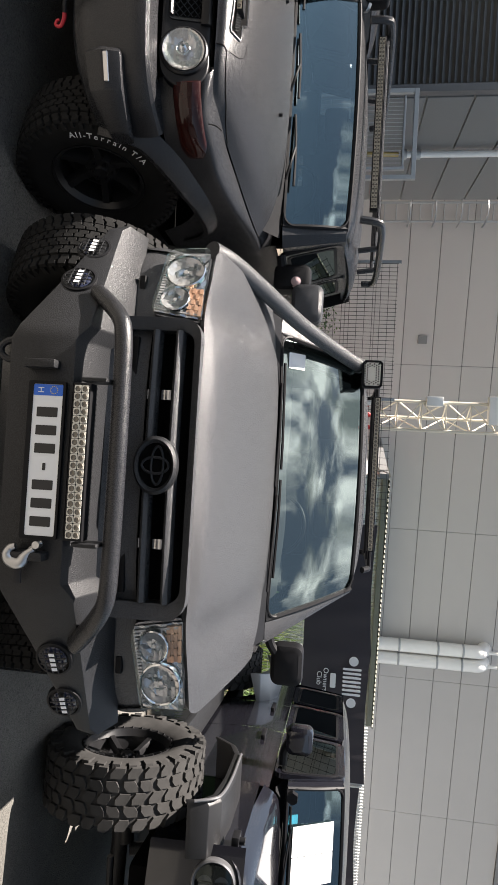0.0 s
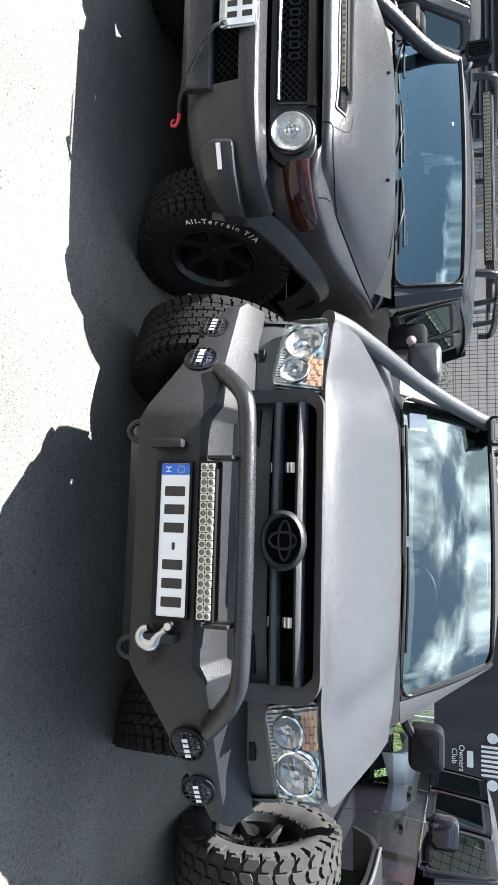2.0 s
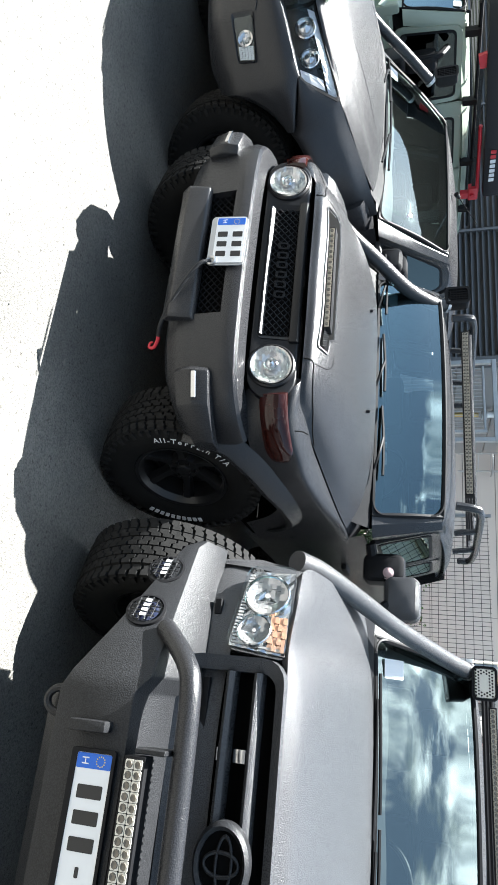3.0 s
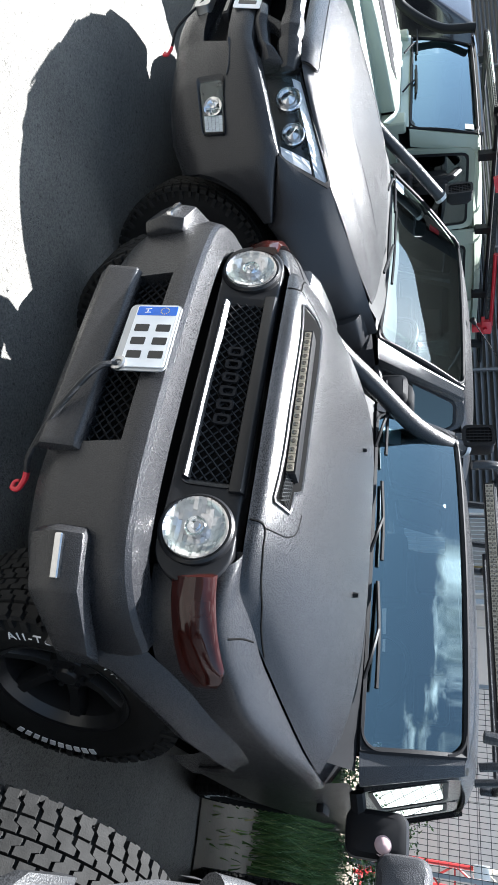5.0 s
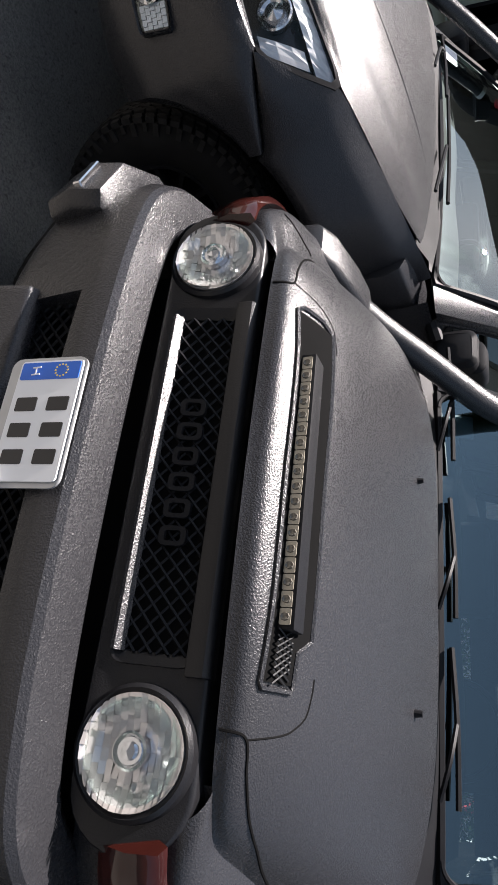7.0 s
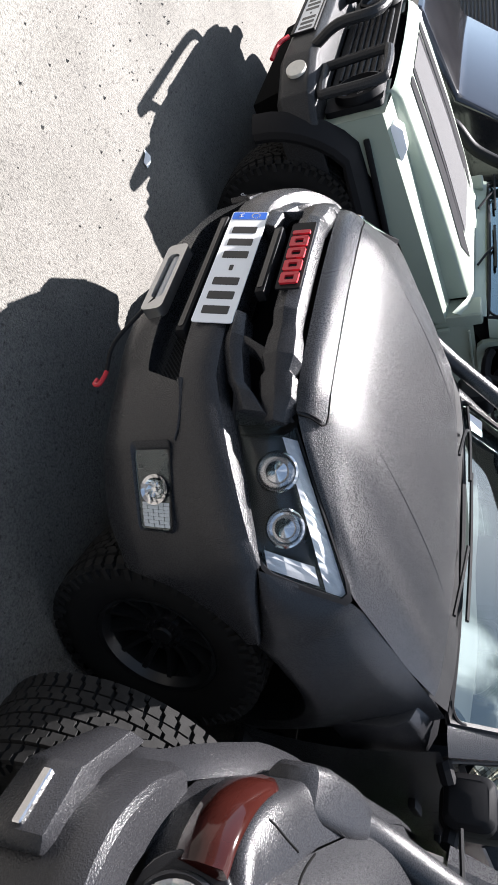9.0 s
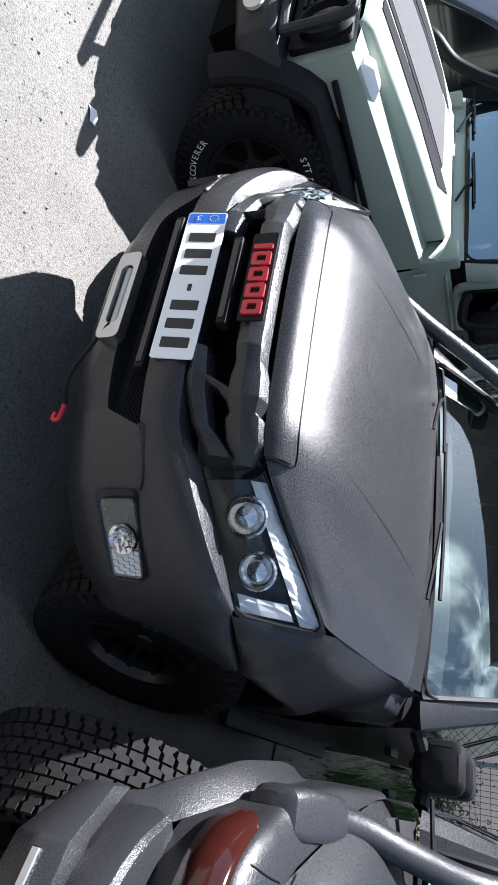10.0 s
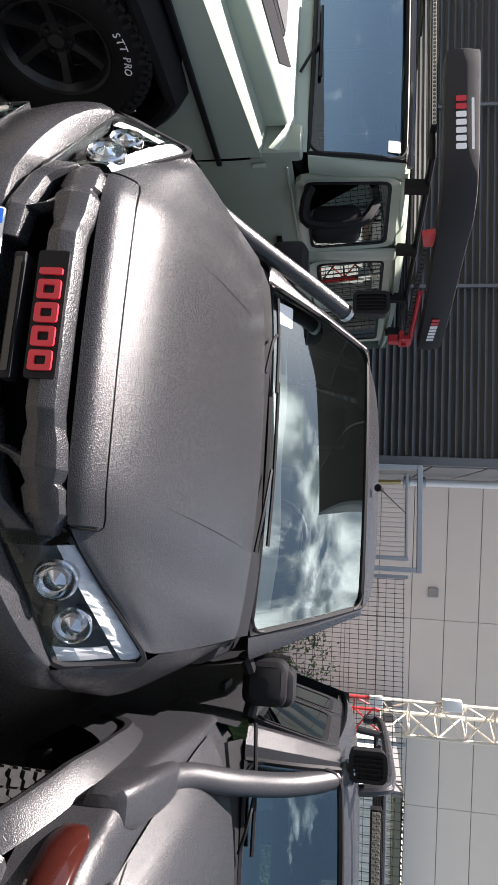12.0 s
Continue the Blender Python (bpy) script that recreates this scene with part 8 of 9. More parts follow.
part("anti_slip_panel", bm, mat("anti_slip_grit", (0.05, 0.05, 0.053), 0.75, 0.0, 0.2, 8.0, 0.8, 300.0, spec=0.2, speck=0.5), bo, "grey textured panel in the middle of the bonnet")
bm = bmesh.new()
box(bm, -0.52, 0.52, 2.74, 3.9, 0.55, 1.0, 0.02)
part("engine_bay", bm, SHADE_BLACK, D)
# face: slatted grille, lamps in black pods, steel bumper and tubes
bm = bmesh.new()
slab(bm, rrect(-0.70, 0.70, 0.70, 0.985, 0.03), facing(2.70), 0.03)
fc = part("grille_panel", bm, PLASTIC, D, "black grille panel")
for k in range(7):
    bm = bmesh.new()
    box(bm, -0.40, 0.40, 2.655, 2.675, 0.735 + 0.034 * k, 0.753 + 0.034 * k, 0.004, 1)
    part("grille_slat", bm, PLASTIC, fc)
for s in (-1, 1):
    bm = bmesh.new()
    lathe(bm, [(0.125, -0.02), (0.125, 0.03), (0.11, 0.035), (0.10, 0.0)], (s * 0.565, 2.66, 0.865), (0, -1, 0), 28)
    lp = part("headlamp_pod", bm, PLASTIC, D)
    bm = bmesh.new()
    lathe(bm, [(0.10, 0.0), (0.085, -0.012), (0.04, -0.02), (0.0, -0.01)], (s * 0.565, 2.655, 0.865), (0, -1, 0), 28)
    part("headlamp", bm, mat("dark_led_lamp", (0.12, 0.12, 0.125), 0.25, 0.6), lp)
    bm = bmesh.new()
    tube(bm, [(s * 0.44, 2.56, 0.71), (s * 0.44, 2.55, 0.98), (s * 0.48, 2.55, 1.02), (s * 0.66, 2.56, 1.02), (s * 0.715, 2.57, 0.99), (s * 0.72, 2.57, 0.76), (s * 0.69, 2.57, 0.71), (s * 0.44, 2.56, 0.70)], 0.024, 10, 5)
    part("lamp_guard", bm, STEEL_BLACK, D, "tubular black lamp guard")
bm = bmesh.new()
hull(bm, [[(u, y + a, z) for a, z in ((0.0, 0.50), (-0.03, 0.53), (-0.03, 0.66), (0.0, 0.69), (0.2, 0.69), (0.2, 0.5))] for u, y in ((-0.84, 2.72), (-0.74, 2.56), (-0.5, 2.47), (0.5, 2.47), (0.74, 2.56), (0.84, 2.72))])
bevel_sharp(bm, 0.008)
bp = part("bumper", bm, STEEL_BLACK, D, "black steel bumper")
for s in (-1, 1):
    bm = bmesh.new()
    lathe(bm, [(0.05, -0.01), (0.05, 0.012), (0.042, 0.014), (0.0, 0.006)], (s * 0.60, 2.475, 0.60), (s * 0.3, -1, 0), 20)
    part("fog_lamp", bm, LED, bp)
bm = bmesh.new()
tube(bm, [(-0.40, 2.46, 0.67), (-0.40, 2.40, 0.80), (-0.36, 2.40, 1.0), (0, 2.40, 1.03), (0.36, 2.40, 1.0), (0.40, 2.40, 0.80), (0.40, 2.46, 0.67)], 0.026, 10, 5)
part("bull_bar", bm, STEEL_BLACK, D, "tubular bull bar")
number_plate(D, 0.0, 2.432, 0.535, 0.645, 0.52)
bm = bmesh.new()
tube(bm, [(0.3, 2.42, 0.52), (0.36, 2.42, 0.48), (0.45, 2.45, 0.45)], 0.012, 8, 4)
part("winch_strap", bm, RED_PAINT, D)
bm = bmesh.new()
hull(bm, [[(u, 2.62, 0.3), (u, 2.58, 0.5), (u, 2.8, 0.5), (u, 2.8, 0.3)] for u in (-0.5, 0.5)])
part("skid_plate", bm, SHADE_BLACK, D)
# cab
cabin(D, SAGE, WINDSCREEN_DEEP, (4.03, 1.365), (0.725, 4.06, 1.355), (0.70, 4.20, 1.862), (4.17, 1.865), 6.95, 1.955, 0.55, 1.22, HW, 0.735,
      [(4.26, 4.98, 4.98, 4.32, 1.32, 1.80), (5.22, 5.85, 5.85, 5.22, 1.34, 1.80), (6.05, 6.7, 6.7, 6.05, 1.34, 1.80)], 0.07, corner=SAGE)
bm = bmesh.new()
us = (-0.755, -0.64, -0.5, 0, 0.5, 0.64, 0.755)
grid(bm, [[Vector((u, 3.962, 1.27 if abs(u) < 0.6 else 1.24 if abs(u) < 0.7 else 1.16)) for u in us], [Vector((u, 4.01, 1.285 if abs(u) < 0.7 else 1.25)) for u in us], [Vector((u * 0.97, 4.04, 1.35)) for u in us]])
part("cowl_panel", bm, SAGE, D)
for s in (-1, 1):
    bm = bmesh.new()
    box(bm, *sorted((s * 0.60, s * 0.762)), 3.985, 4.08, 1.05, 1.33, 0.025, 3)
    part("scuttle_corner", bm, SAGE, D)
bm = bmesh.new()
tube(bm, [(-0.765, 4.16, 1.885), (-0.4, 4.13, 1.89), (0, 4.125, 1.89), (0.4, 4.13, 1.89), (0.765, 4.16, 1.885)], 0.018, 8, 4)
part("roof_gutter", bm, GLOSS_BLACK, D)
body_side(D, SAGE, 4.03, 6.95, 0.55, 1.27, HW, 0.0, "door", (5.1, 5.95), (6.0, 0.40, 0.5), 1.12)
for s in (-1, 1):
    bm = bmesh.new()
    box(bm, *sorted((s * (HW - 0.002), s * (HW + 0.012))), 4.1, 6.9, 1.235, 1.25, 0.004, 1)
    part("waist_line", bm, SAGE, D)
    for y in (5.1, 5.95):
        bm = bmesh.new()
        box(bm, *sorted((s * 0.735, s * 0.757)), y - 0.06, y + 0.1, 1.25, 1.87, 0.01, 1)
        part("door_pillar", bm, SAGE, D)
    for z in (1.10, 0.75):
        bm = bmesh.new()
        rod(bm, (s * (HW + 0.012), 4.07, z - 0.035), (s * (HW + 0.012), 4.07, z + 0.035), 0.014, n=10)
        part("hinge", bm, SAGE, D)
    door_mirror(D, s * 0.93, 4.36, 1.50, 0.20, 0.28, 0.09, [(s * 0.78, 4.28, 1.36), (s * 0.86, 4.3, 1.33), (s * 0.95, 4.36, 1.35), (s * 0.95, 4.38, 1.62), (s * 0.80, 4.42, 1.72)], PLASTIC)
interior(D, 0.70, 4.1, 1.3, 4.95, 1.35)
for u0 in (-0.35, 0.28):
    wiper(D, [(u0, 4.0, 1.30), (u0 - 0.12, 4.0, 1.36), (u0 - 0.2, 4.02, 1.40)], [(u0 - 0.42, 4.02, 1.40), (u0 - 0.2, 4.015, 1.405), (u0 + 0.02, 4.02, 1.405)])
bm = bmesh.new()
slab(bm, rrect(0.60, 0.67, 1.77, 1.835, 0.004, 1), facing(4.165, 0.25, 1.8), 0.001)
part("windscreen_sticker", bm, PAPER, D)
bm = bmesh.new()
tube(bm, [(-0.86, 3.6, 0.95), (-0.86, 3.62, 1.15), (-0.84, 3.85, 1.3), (-0.80, 4.05, 1.6), (-0.80, 4.1, 1.9)], 0.04, 12, 6)
part("snorkel", bm, PLASTIC, D, "black air-intake snorkel")
# roof rack and what it carries
bm = bmesh.new()
tube(bm, [(-0.74, 4.12, 1.99), (0.74, 4.12, 1.99), (0.74, 6.8, 1.99), (-0.74, 6.8, 1.99), (-0.74, 4.12, 1.99)], 0.02, 8, 1, False)
rack = part("roof_rack", bm, PLASTIC, D, "flat black roof rack")
for k in range(9):
    bm = bmesh.new()
    rod(bm, (-0.74, 4.3 + 0.3 * k, 1.995), (0.74, 4.3 + 0.3 * k, 1.995), 0.014, n=6)
    part("rack_bar", bm, PLASTIC, rack)
for s in (-1, 1):
    for y in (4.35, 5.05, 5.8, 6.5):
        bm = bmesh.new()
        hull(bm, [[(s * 0.72, y - 0.03, 1.87), (s * 0.78, y - 0.03, 1.87), (s * 0.79, y - 0.03, 2.0), (s * 0.73, y - 0.03, 2.0)], [(s * 0.72, y + 0.03, 1.87), (s * 0.78, y + 0.03, 1.87), (s * 0.79, y + 0.03, 2.0), (s * 0.73, y + 0.03, 2.0)]])
        part("rack_foot", bm, PLASTIC, rack)
led_bar(D, -0.6, 0.6, 4.06, 1.975, 2.01, 50, 1)
awn = thing("awning_bag", (0, 5, 2.0), (-6.55, 5, 2.0), "black canvas awning bag with red and white print on the rack", "awning", "")
bm = bmesh.new()
path = [(0.20, 4.06, 2.13), (0.60, 4.06, 2.125), (0.88, 4.08, 2.12), (1.0, 4.22, 2.125), (1.03, 4.5, 2.13), (1.05, 5.0, 2.15), (1.06, 5.5, 2.17), (1.06, 5.95, 2.18)]
line = cr(path, 4)
secs = []
for i, p in enumerate(line):
    d = (line[min(i + 1, len(line) - 1)] - line[max(i - 1, 0)]).normalized()
    nrm = Vector((d.y, -d.x, 0)).normalized()
    sag = 0.006 * math.sin(i * 1.3)
    secs.append([p + nrm * a + Vector((0, 0, b)) for a, b in ((0.05, -0.085), (0.062, 0.0 + sag), (0.045, 0.085), (-0.06, 0.09 + sag), (-0.07, 0.0), (-0.06, -0.09))])
hull(bm, secs)
bevel_sharp(bm, 0.012, 2, 30)
bag = part("bag", bm, FABRIC, awn)
for k in range(7):
    bm = bmesh.new()
    x = 0.50 + 0.045 * k
    slab(bm, rrect(x - 0.016, x + 0.016, 2.09, 2.14, 0.006, 2), facing(3.995), 0.002)
    part("print_block", bm, RED_PAINT if k < 2 else WHITE_PRINT, bag)
    bm = bmesh.new()
    y = 5.35 + 0.06 * k
    slab(bm, [(a, b) for a, b in rrect(y - 0.022, y + 0.022, 2.135, 2.185, 0.006, 2)], lambda a, b, h: Vector((1.1255 + h, a, b)), 0.002)
    part("print_block", bm, RED_PAINT if k < 2 else WHITE_PRINT, bag)
bm = bmesh.new()
slab(bm, rrect(0.50, 0.79, 2.165, 2.178, 0.003, 1), facing(3.995), 0.002)
part("print_line", bm, WHITE_PRINT, bag)
jack = thing("farm_jack", (0, 5, 1.95), (-6.55, 5, 1.95), "red and black high-lift jack strapped along the roof rack", "jack")
bm = bmesh.new()
box(bm, 1.005, 1.025, 4.42, 5.95, 1.985, 2.02, 0.003, 1)
for k in range(24):
    box(bm, 1.0, 1.03, 4.5 + 0.055 * k, 4.52 + 0.055 * k, 1.993, 2.012)
jb = part("bar", bm, STEEL_BLACK, jack)
bm = bmesh.new()
rod(bm, (1.035, 5.1, 2.03), (1.035, 5.95, 2.04), 0.018)
part("handle", bm, RED_PAINT, jack)
bm = bmesh.new()
box(bm, 0.98, 1.06, 5.88, 6.05, 1.95, 2.05, 0.015)
box(bm, 0.99, 1.05, 5.95, 6.03, 1.87, 1.96, 0.012)
rod(bm, (0.97, 5.97, 1.99), (1.08, 5.97, 1.99), 0.02)
part("lifting_head", bm, RED_PAINT, jack)
bm = bmesh.new()
hull(bm, [[(1.0, 4.38, 1.97), (1.0, 4.5, 1.99), (1.0, 4.5, 2.04), (1.0, 4.36, 2.045)], [(1.035, 4.38, 1.97), (1.035, 4.5, 1.99), (1.035, 4.5, 2.04), (1.035, 4.36, 2.045)]])
part("clamp", bm, RED_PAINT, jack)
# dark van further along
V = thing("black_van", (0, 5, GZ), (-9.3, 5.2, GZ), "black van with tinted side windows beyond the green off-roader", "car", "parked off-road cars")
bm = bmesh.new()
hull(bm, [[(u, 3.0, 0.5), (u, 2.95, 0.95), (u, 3.7, 1.15), (u, 4.35, 1.95), (u, 7.2, 2.0), (u, 7.3, 0.5)] for u in (-0.9, 0.9)])
bevel_sharp(bm, 0.06, 3)
vb = part("body", bm, GLOSS_BLACK, V)
for y0, y1 in ((4.5, 5.3), (5.45, 6.3), (6.4, 7.1)):
    bm = bmesh.new()
    slab(bm, rrect(y0, y1, 1.25, 1.8, 0.06), lambda a, b, h: Vector((0.902 + h, a, b)), 0.004)
    part("side_window", bm, mat("tinted_van_glass", (0.015, 0.02, 0.024), 0.06), V)
wheels(V, [(s * 0.8, y, 0.345) for s in (-1, 1) for y in (3.7, 6.5)], 0.365, 0.24, "at", RUBBER, RIM_BLACK, 6)

# ---- black open-fendered off-roader ----
E = thing("black_open_wheeler", (0, 3.3, GZ), (2.92, 3.3, GZ), "glossy black off-roader with exposed mud tyres and slotted grille", "car", "parked off-road cars")
E.rotation_euler.z = radians(-5.0)
wheels(E, [(s * 0.98, y, 0.46) for s in (-1, 1) for y in (3.83, 6.85)], 0.48, 0.34, "mud", RUBBER_DUSTY, RIM_BLACK, 6, bead=True)
SATIN = mat("satin_grey_trim", (0.13, 0.13, 0.135), 0.4, 0.5, 0.1, 20.0)
# grille panel with seven slots
bm = bmesh.new()
secs = []
slot_w, pitch, z0, z1 = 0.082, 0.148, 0.875, 1.215
xs = [-0.80, -0.72, -0.5185]
edges = [-0.80, -0.74]
for k in range(-3, 4):
    edges += [k * pitch - slot_w / 2, k * pitch + slot_w / 2]
edges += [0.74, 0.80]


def face(u, z):
    return Vector((u, 3.30 + 0.10 * (abs(u) / 0.75) ** 2.2 + 0.05 * (z - 0.9), z))


zs = [0.76, z0, 0.96, 1.05, 1.13, z1, 1.275]
grid_rows = [[bm.verts.new(face(u, z)) for u in edges] for z in zs]
for j in range(len(zs) - 1):
    for i in range(len(edges) - 1):
        slot = 2 <= i <= len(edges) - 4 and (i % 2 == 0) and 1 <= j <= 4
        if not slot:
            bm.faces.new((grid_rows[j][i], grid_rows[j][i + 1], grid_rows[j + 1][i + 1], grid_rows[j + 1][i]))
gp = part("grille_panel", bm, GLOSS_BLACK, E, "glossy black grille panel with seven slots")
for k in range(-3, 4):
    c = k * pitch
    pl = lambda a, b, h: face(a, b) + Vector((0, -h, 0))
    bm = bmesh.new()
    ring(bm, rrect(c - slot_w / 2 - 0.006, c + slot_w / 2 + 0.006, z0 - 0.006, z1 + 0.006, 0.015, 3), rrect(c - slot_w / 2 + 0.008, c + slot_w / 2 - 0.008, z0 + 0.03, z1 - 0.008, 0.012, 3), pl, -0.045, 0.008, 0.02)
    part("slot_frame", bm, SATIN, gp, "grey satin slot frame")
    # near-black slab painted as the slot's inner shade
    bm = bmesh.new()
    slab(bm, rrect(c - slot_w / 2, c + slot_w / 2, z0, z1, 0.012, 3), lambda a, b, h: pl(a, b, -0.06 + h), 0.004)
    part("slot_back", bm, SHADE_BLACK, gp)
    bm = bmesh.new()
    diamond_mesh(bm, c - slot_w / 2 + 0.006, c + slot_w / 2 - 0.006, z0 + 0.02, z1 - 0.006, 0.02, lambda a, b, h: pl(a, b, -0.03 + h), 0.0026, 0.9)
    part("slot_mesh", bm, DASH, gp)
for s in (-1, 1):
    c = face(s * 0.635, 1.12)
    bm = bmesh.new()
    lathe(bm, [(0.118, -0.02), (0.118, 0.02), (0.111, 0.027), (0.10, 0.012), (0.098, -0.02)], c, (0, -1, 0.05), 32)
    hb = part("lamp_bezel", bm, SATIN, E, "satin grey lamp ring")
    bm = bmesh.new()
    lathe(bm, [(0.098, 0.0), (0.07, -0.006), (0.0, 0.0)], c, (0, -1, 0.05), 28)
    part("headlamp", bm, LAMP_DARK, hb)
    for dz in (-0.045, 0.045):
        bm = bmesh.new()
        banded_reflector(bm, c + Vector((0, -0.006, dz)), (0, -1, 0.05), 0.038, 0.006, 9, 5)
        tagged(part("led_facet", bm, BRIGHT_CHROME, hb, smooth=0), kind="stuff")
    bm = bmesh.new()
    box(bm, c.x - 0.085, c.x + 0.085, c.y - 0.02, c.y + 0.01, c.z - 0.006, c.z + 0.006, 0.002, 1)
    box(bm, c.x - 0.006, c.x + 0.006, c.y - 0.02, c.y + 0.01, c.z - 0.085, c.z + 0.085, 0.002, 1)
    part("lamp_cross", bm, PLASTIC, hb)
    bm = bmesh.new()
    lathe(bm, [(0.1, 0.012), (0.07, 0.022), (0.0, 0.028)], c, (0, -1, 0.05), 28)
    part("lens", bm, LENS_DARK, hb).visible_shadow = False
# bonnet, side and wings
bm = bmesh.new()
sheet(bm, [[(0, 3.31, 1.27), (0.4, 3.34, 1.27), (0.66, 3.38, 1.255), (0.76, 3.42, 1.19)],
           [(0, 3.45, 1.32), (0.4, 3.46, 1.31), (0.66, 3.48, 1.29), (0.765, 3.5, 1.2)],
           [(0, 3.9, 1.375), (0.4, 3.9, 1.36), (0.67, 3.9, 1.335), (0.77, 3.9, 1.23)],
           [(0, 4.38, 1.40), (0.4, 4.38, 1.39), (0.68, 4.36, 1.37), (0.78, 4.34, 1.27)]], 4, 4, 0.02, True)
part("bonnet", bm, GLOSS_BLACK, E, "glossy black bonnet")
for s in (-1, 1):
    bm = bmesh.new()
    grid(bm, [[Vector((s * (0.765 + 0.004 * k), 3.42 + 0.23 * k, z)) for k in range(5)] for z in (0.75, 1.0, 1.24)])
    part("bonnet_side", bm, GLOSS_BLACK, E)
    # flat wing over the wheel
    bm = bmesh.new()
    secs = []
    for y, z in ((3.36, 0.98), (3.38, 1.06), (3.46, 1.115), (3.7, 1.135), (4.1, 1.13), (4.25, 1.08), (4.38, 0.95)):
        secs.append([Vector((s * 0.74, y, z - 0.02)), Vector((s * 0.74, y, z + 0.012)), Vector((s * 1.0, y + 0.01, z + 0.008)), Vector((s * 1.03, y + 0.012, z - 0.012)), Vector((s * 1.03, y + 0.012, z - 0.045)), Vector((s * 1.0, y + 0.01, z - 0.03))])
    hull(bm, secs)
    bevel_sharp(bm, 0.006)
    part("wing", bm, mat("satin_dark_wing", (0.013, 0.013, 0.0138), 0.42, 0.0, 0.15, 8.0, 0.2, 400.0, spec=0.4), E, "flat dark-grey steel wing")
    bm = bmesh.new()
    tube(bm, [(s * 1.03, 3.36, 0.99), (s * 1.035, 3.40, 1.075), (s * 1.035, 3.47, 1.118), (s * 1.035, 3.7, 1.135), (s * 1.035, 4.1, 1.13)], 0.009, 8, 5)
    part("wing_edge", bm, SATIN, E)
    bm = bmesh.new()
    secs = []
    for y, z in ((6.35, 0.98), (6.4, 1.08), (6.55, 1.14), (7.1, 1.14), (7.3, 1.05)):
        secs.append([Vector((s * 0.74, y, z - 0.02)), Vector((s * 0.74, y, z + 0.012)), Vector((s * 1.0, y, z + 0.008)), Vector((s * 1.02, y, z - 0.012)), Vector((s * 1.02, y, z - 0.10)), Vector((s * 0.99, y, z - 0.09))])
    hull(bm, secs)
    bevel_sharp(bm, 0.006)
    part("rear_wing", bm, GALV, E, "grey rear wing edge")
    bm = bmesh.new()
    box(bm, *sorted((s * 0.78, s * 1.0)), 4.45, 6.2, 0.60, 0.66, 0.02)
    part("side_step", bm, STEEL_BLACK, E)
    bm = bmesh.new()
    rod(bm, (s * 0.80, 3.50, 1.20), (s * 0.80, 3.50, 1.26), 0.02)
    box(bm, *sorted((s * 0.77, s * 0.83)), 3.46, 3.56, 1.19, 1.23, 0.006)
    part("bonnet_latch", bm, PLASTIC, E)
    bm = bmesh.new()
    rod(bm, (s * 0.55, 3.83, 0.5), (s * 0.95, 3.83, 0.46), 0.05)
    rod(bm, (s * 0.55, 3.75, 0.55), (s * 0.6, 3.85, 1.05), 0.035)
    part("suspension_arm", bm, STEEL_BLACK, E)
bm = bmesh.new()
box(bm, -0.6, 0.6, 3.5, 4.3, 0.62, 1.2, 0.03)
part("engine_bay", bm, SHADE_BLACK, E)
bm = bmesh.new()
rod(bm, (-0.85, 3.83, 0.46), (0.85, 3.83, 0.46), 0.05)
rod(bm, (-0.6, 3.55, 0.5), (0.6, 3.55, 0.55), 0.02)
part("axle", bm, STEEL_BLACK, E)
cabin(E, GLOSS_BLACK, WINDSCREEN_BLUE, (4.42, 1.425), (0.735, 4.44, 1.42), (0.69, 4.68, 1.80), (4.66, 1.81), 7.1, 1.875, 0.62, 1.28, 0.775, 0.72,
      [(4.62, 5.45, 5.45, 4.78, 1.36, 1.76), (5.6, 6.3, 6.3, 5.6, 1.36, 1.76), (6.45, 7.0, 7.0, 6.45, 1.36, 1.76)], 0.05)
body_side(E, GLOSS_BLACK, 4.36, 7.25, 0.62, 1.30, 0.775, 0.0, "door", (5.52, 6.3), (6.85, 0.46, 0.55), 1.15)
interior(E, 0.68, 4.5, 1.36, 5.3, 1.4)
for u0, u1, zz0, zz1 in ((-0.50, -0.10, 1.475, 1.745), (0.38, 0.60, 1.475, 1.745)):
    bm = bmesh.new()
    n = 2 if u0 < 0 else 1
    for k in range(n):
        a = u0 + (u1 - u0) * k / n
        slab(bm, rrect(a + 0.002, a + (u1 - u0) / n - 0.002, zz0, zz1, 0.003, 1), facing(4.428, 0.63, 1.475), 0.001)
    part("paper_sheet", bm, PAPER, E, "white paper sheets behind the windscreen")
bm = bmesh.new()
slab(bm, rrect(-0.56, -0.50, 1.44, 1.50, 0.003, 1), facing(4.44, 0.63, 1.43), 0.001)
part("windscreen_sticker", bm, mat("turquoise_sticker", (0.1, 0.5, 0.6), 0.5), E)
wiper(E, [(-0.1, 4.38, 1.42), (-0.3, 4.40, 1.44), (-0.45, 4.43, 1.455)], [(-0.62, 4.44, 1.45), (-0.3, 4.43, 1.46), (-0.1, 4.43, 1.46)])
wiper(E, [(0.45, 4.38, 1.42), (0.25, 4.40, 1.44), (0.1, 4.43, 1.455)], [(0.5, 4.43, 1.46), (0.25, 4.43, 1.46), (-0.02, 4.43, 1.46)])
for s in (-1, 1):
    door_mirror(E, s * 0.96, 4.68, 1.47, 0.20, 0.20, 0.12, [(s * 0.78, 4.72, 1.36), (s * 0.86, 4.74, 1.36), (s * 0.94, 4.74, 1.39)], GLOSS_BLACK)
    bm = bmesh.new()
    hull(bm, [[(s * 0.70 + 0.04 * math.cos(t), yy, 1.46 + 0.04 * math.sin(t)) for t in (math.pi / 3 * k for k in range(6))] for yy in (4.36, 4.41)])
    part("pod_lamp", bm, PLASTIC, E)
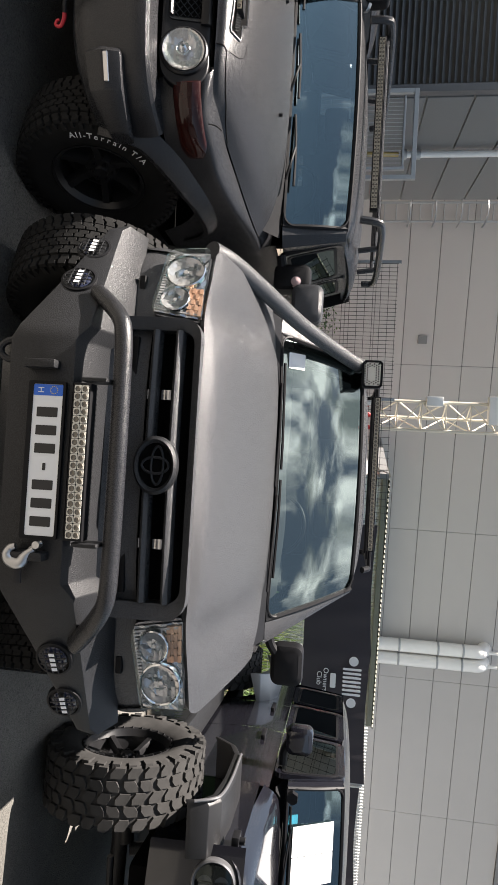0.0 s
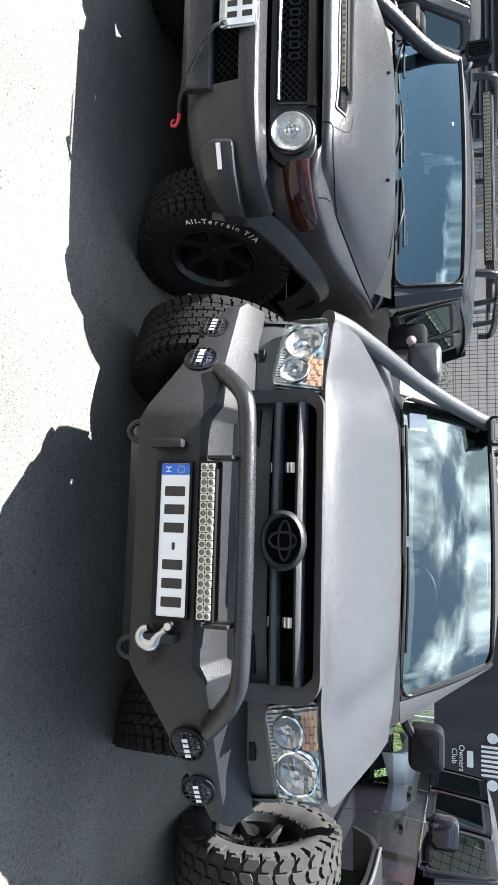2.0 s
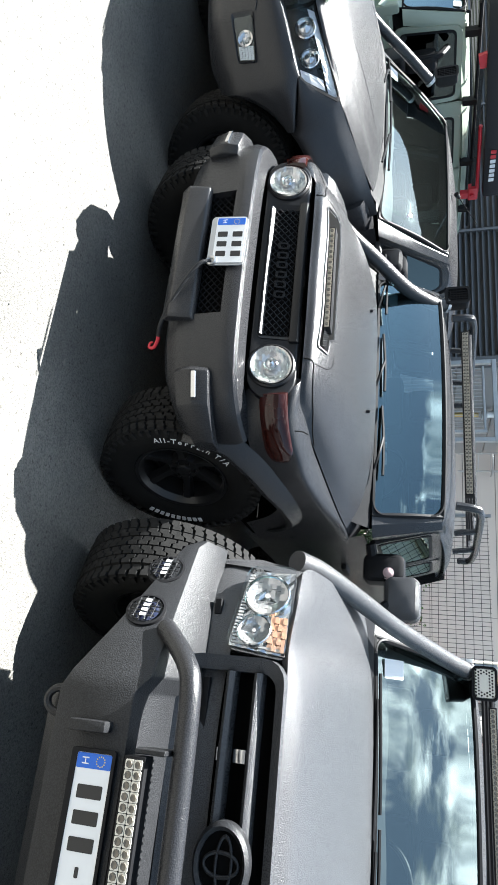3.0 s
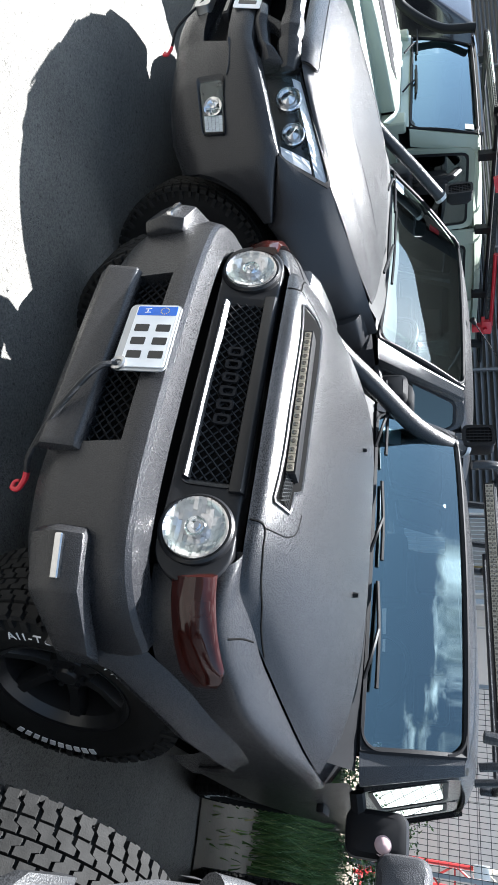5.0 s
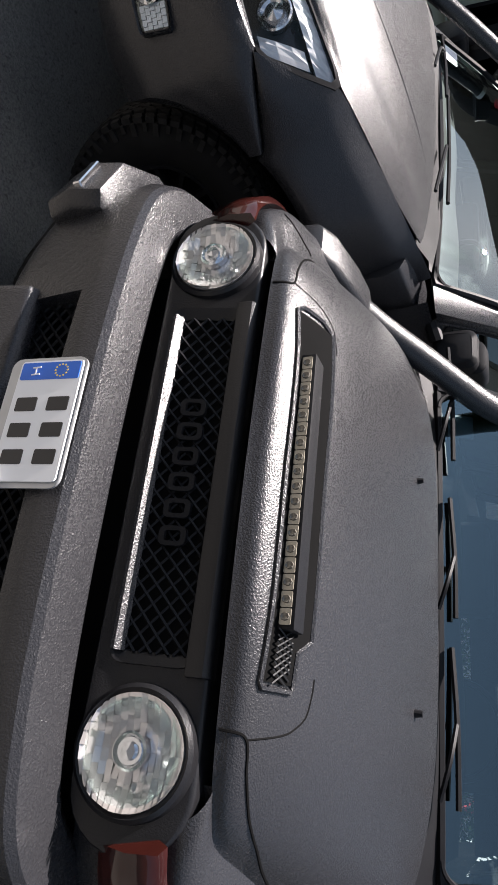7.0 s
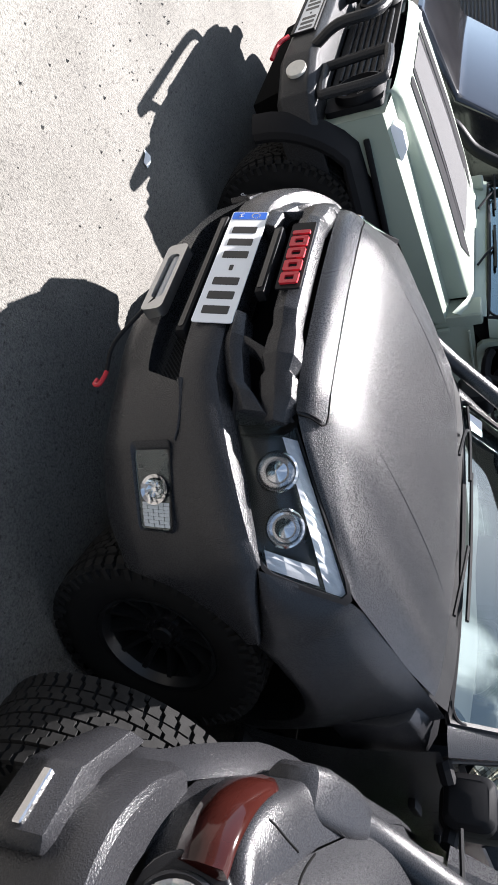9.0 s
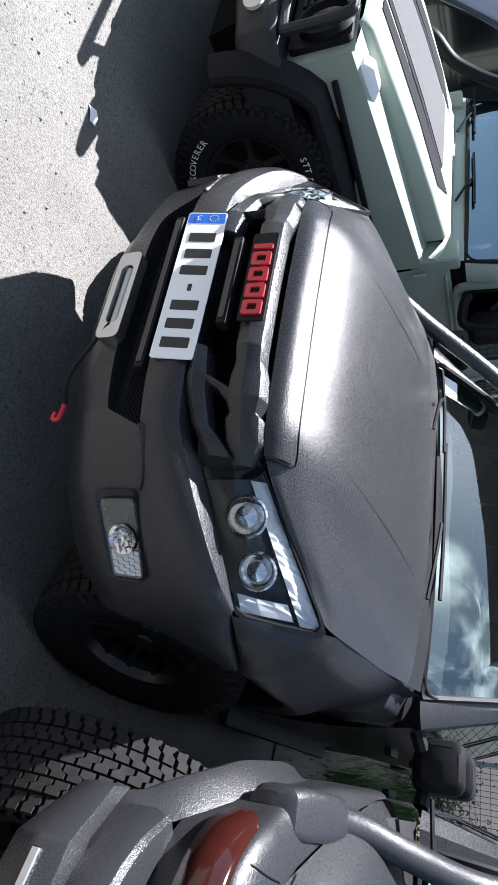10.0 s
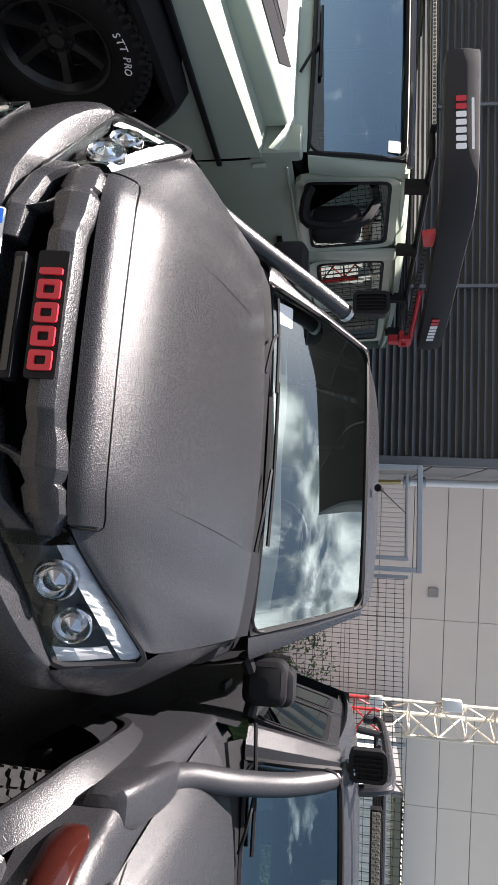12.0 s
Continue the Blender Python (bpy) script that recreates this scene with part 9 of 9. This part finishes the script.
# stub bumper with winch and plate
bm = bmesh.new()
hull(bm, [[(u, y + a, z) for a, z in ((0.0, 0.56), (-0.04, 0.62), (-0.04, 0.80), (0.0, 0.83), (0.22, 0.84), (0.22, 0.56))] for u, y in ((-0.48, 3.14), (-0.42, 3.03), (0.42, 3.03), (0.48, 3.14))])
bevel_sharp(bm, 0.01)
bp = part("bumper", bm, TRIM_DARK, E, "short black steel bumper")
for s in (-1, 1):
    bm = bmesh.new()
    hull(bm, [[(s * 0.50, 3.05, 0.80), (s * 0.34, 3.02, 0.80), (s * 0.42, 3.2, 0.81)], [(s * 0.49, 3.12, 0.90), (s * 0.45, 3.1, 0.90), (s * 0.46, 3.2, 0.91)]])
    part("bumper_wing", bm, TRIM_DARK, bp)
    bm = bmesh.new()
    tube(bm, [(s * 0.34 + 0.04 * math.cos(t), 2.96, 0.72 + 0.05 * math.sin(t)) for t in (2 * math.pi * k / 12 for k in range(13))], 0.013, 8, 2)
    part("shackle", bm, STEEL_BLACK, bp)
bm = bmesh.new()
box(bm, -0.15, 0.15, 2.945, 2.965, 0.66, 0.74, 0.008)
fl = part("fairlead", bm, ALLOY, E, "aluminium fairlead with a hook")
bm = bmesh.new()
tube(bm, [(-0.1, 2.93, 0.70), (-0.14, 2.91, 0.68), (-0.18, 2.91, 0.70), (-0.17, 2.91, 0.75), (-0.12, 2.91, 0.76)], 0.018, 8, 4)
part("hook", bm, ALLOY, fl)
bm = bmesh.new()
slab(bm, rrect(-0.27, 0.27, 0.83, 0.95, 0.012), facing(2.93, 0.15, 0.83), 0.01)
sb = part("show_plate", bm, GLOSS_BLACK, E, "black show plate with plain white bars")
bm = bmesh.new()
slab(bm, rrect(-0.22, 0.22, 0.885, 0.925, 0.006, 2), facing(2.919, 0.15, 0.83), 0.001)
part("print_bar", bm, WHITE_PRINT, sb)
bm = bmesh.new()
slab(bm, rrect(-0.25, 0.25, 0.842, 0.856, 0.003, 2), facing(2.919, 0.15, 0.83), 0.001)
part("print_bar", bm, WHITE_PRINT, sb)
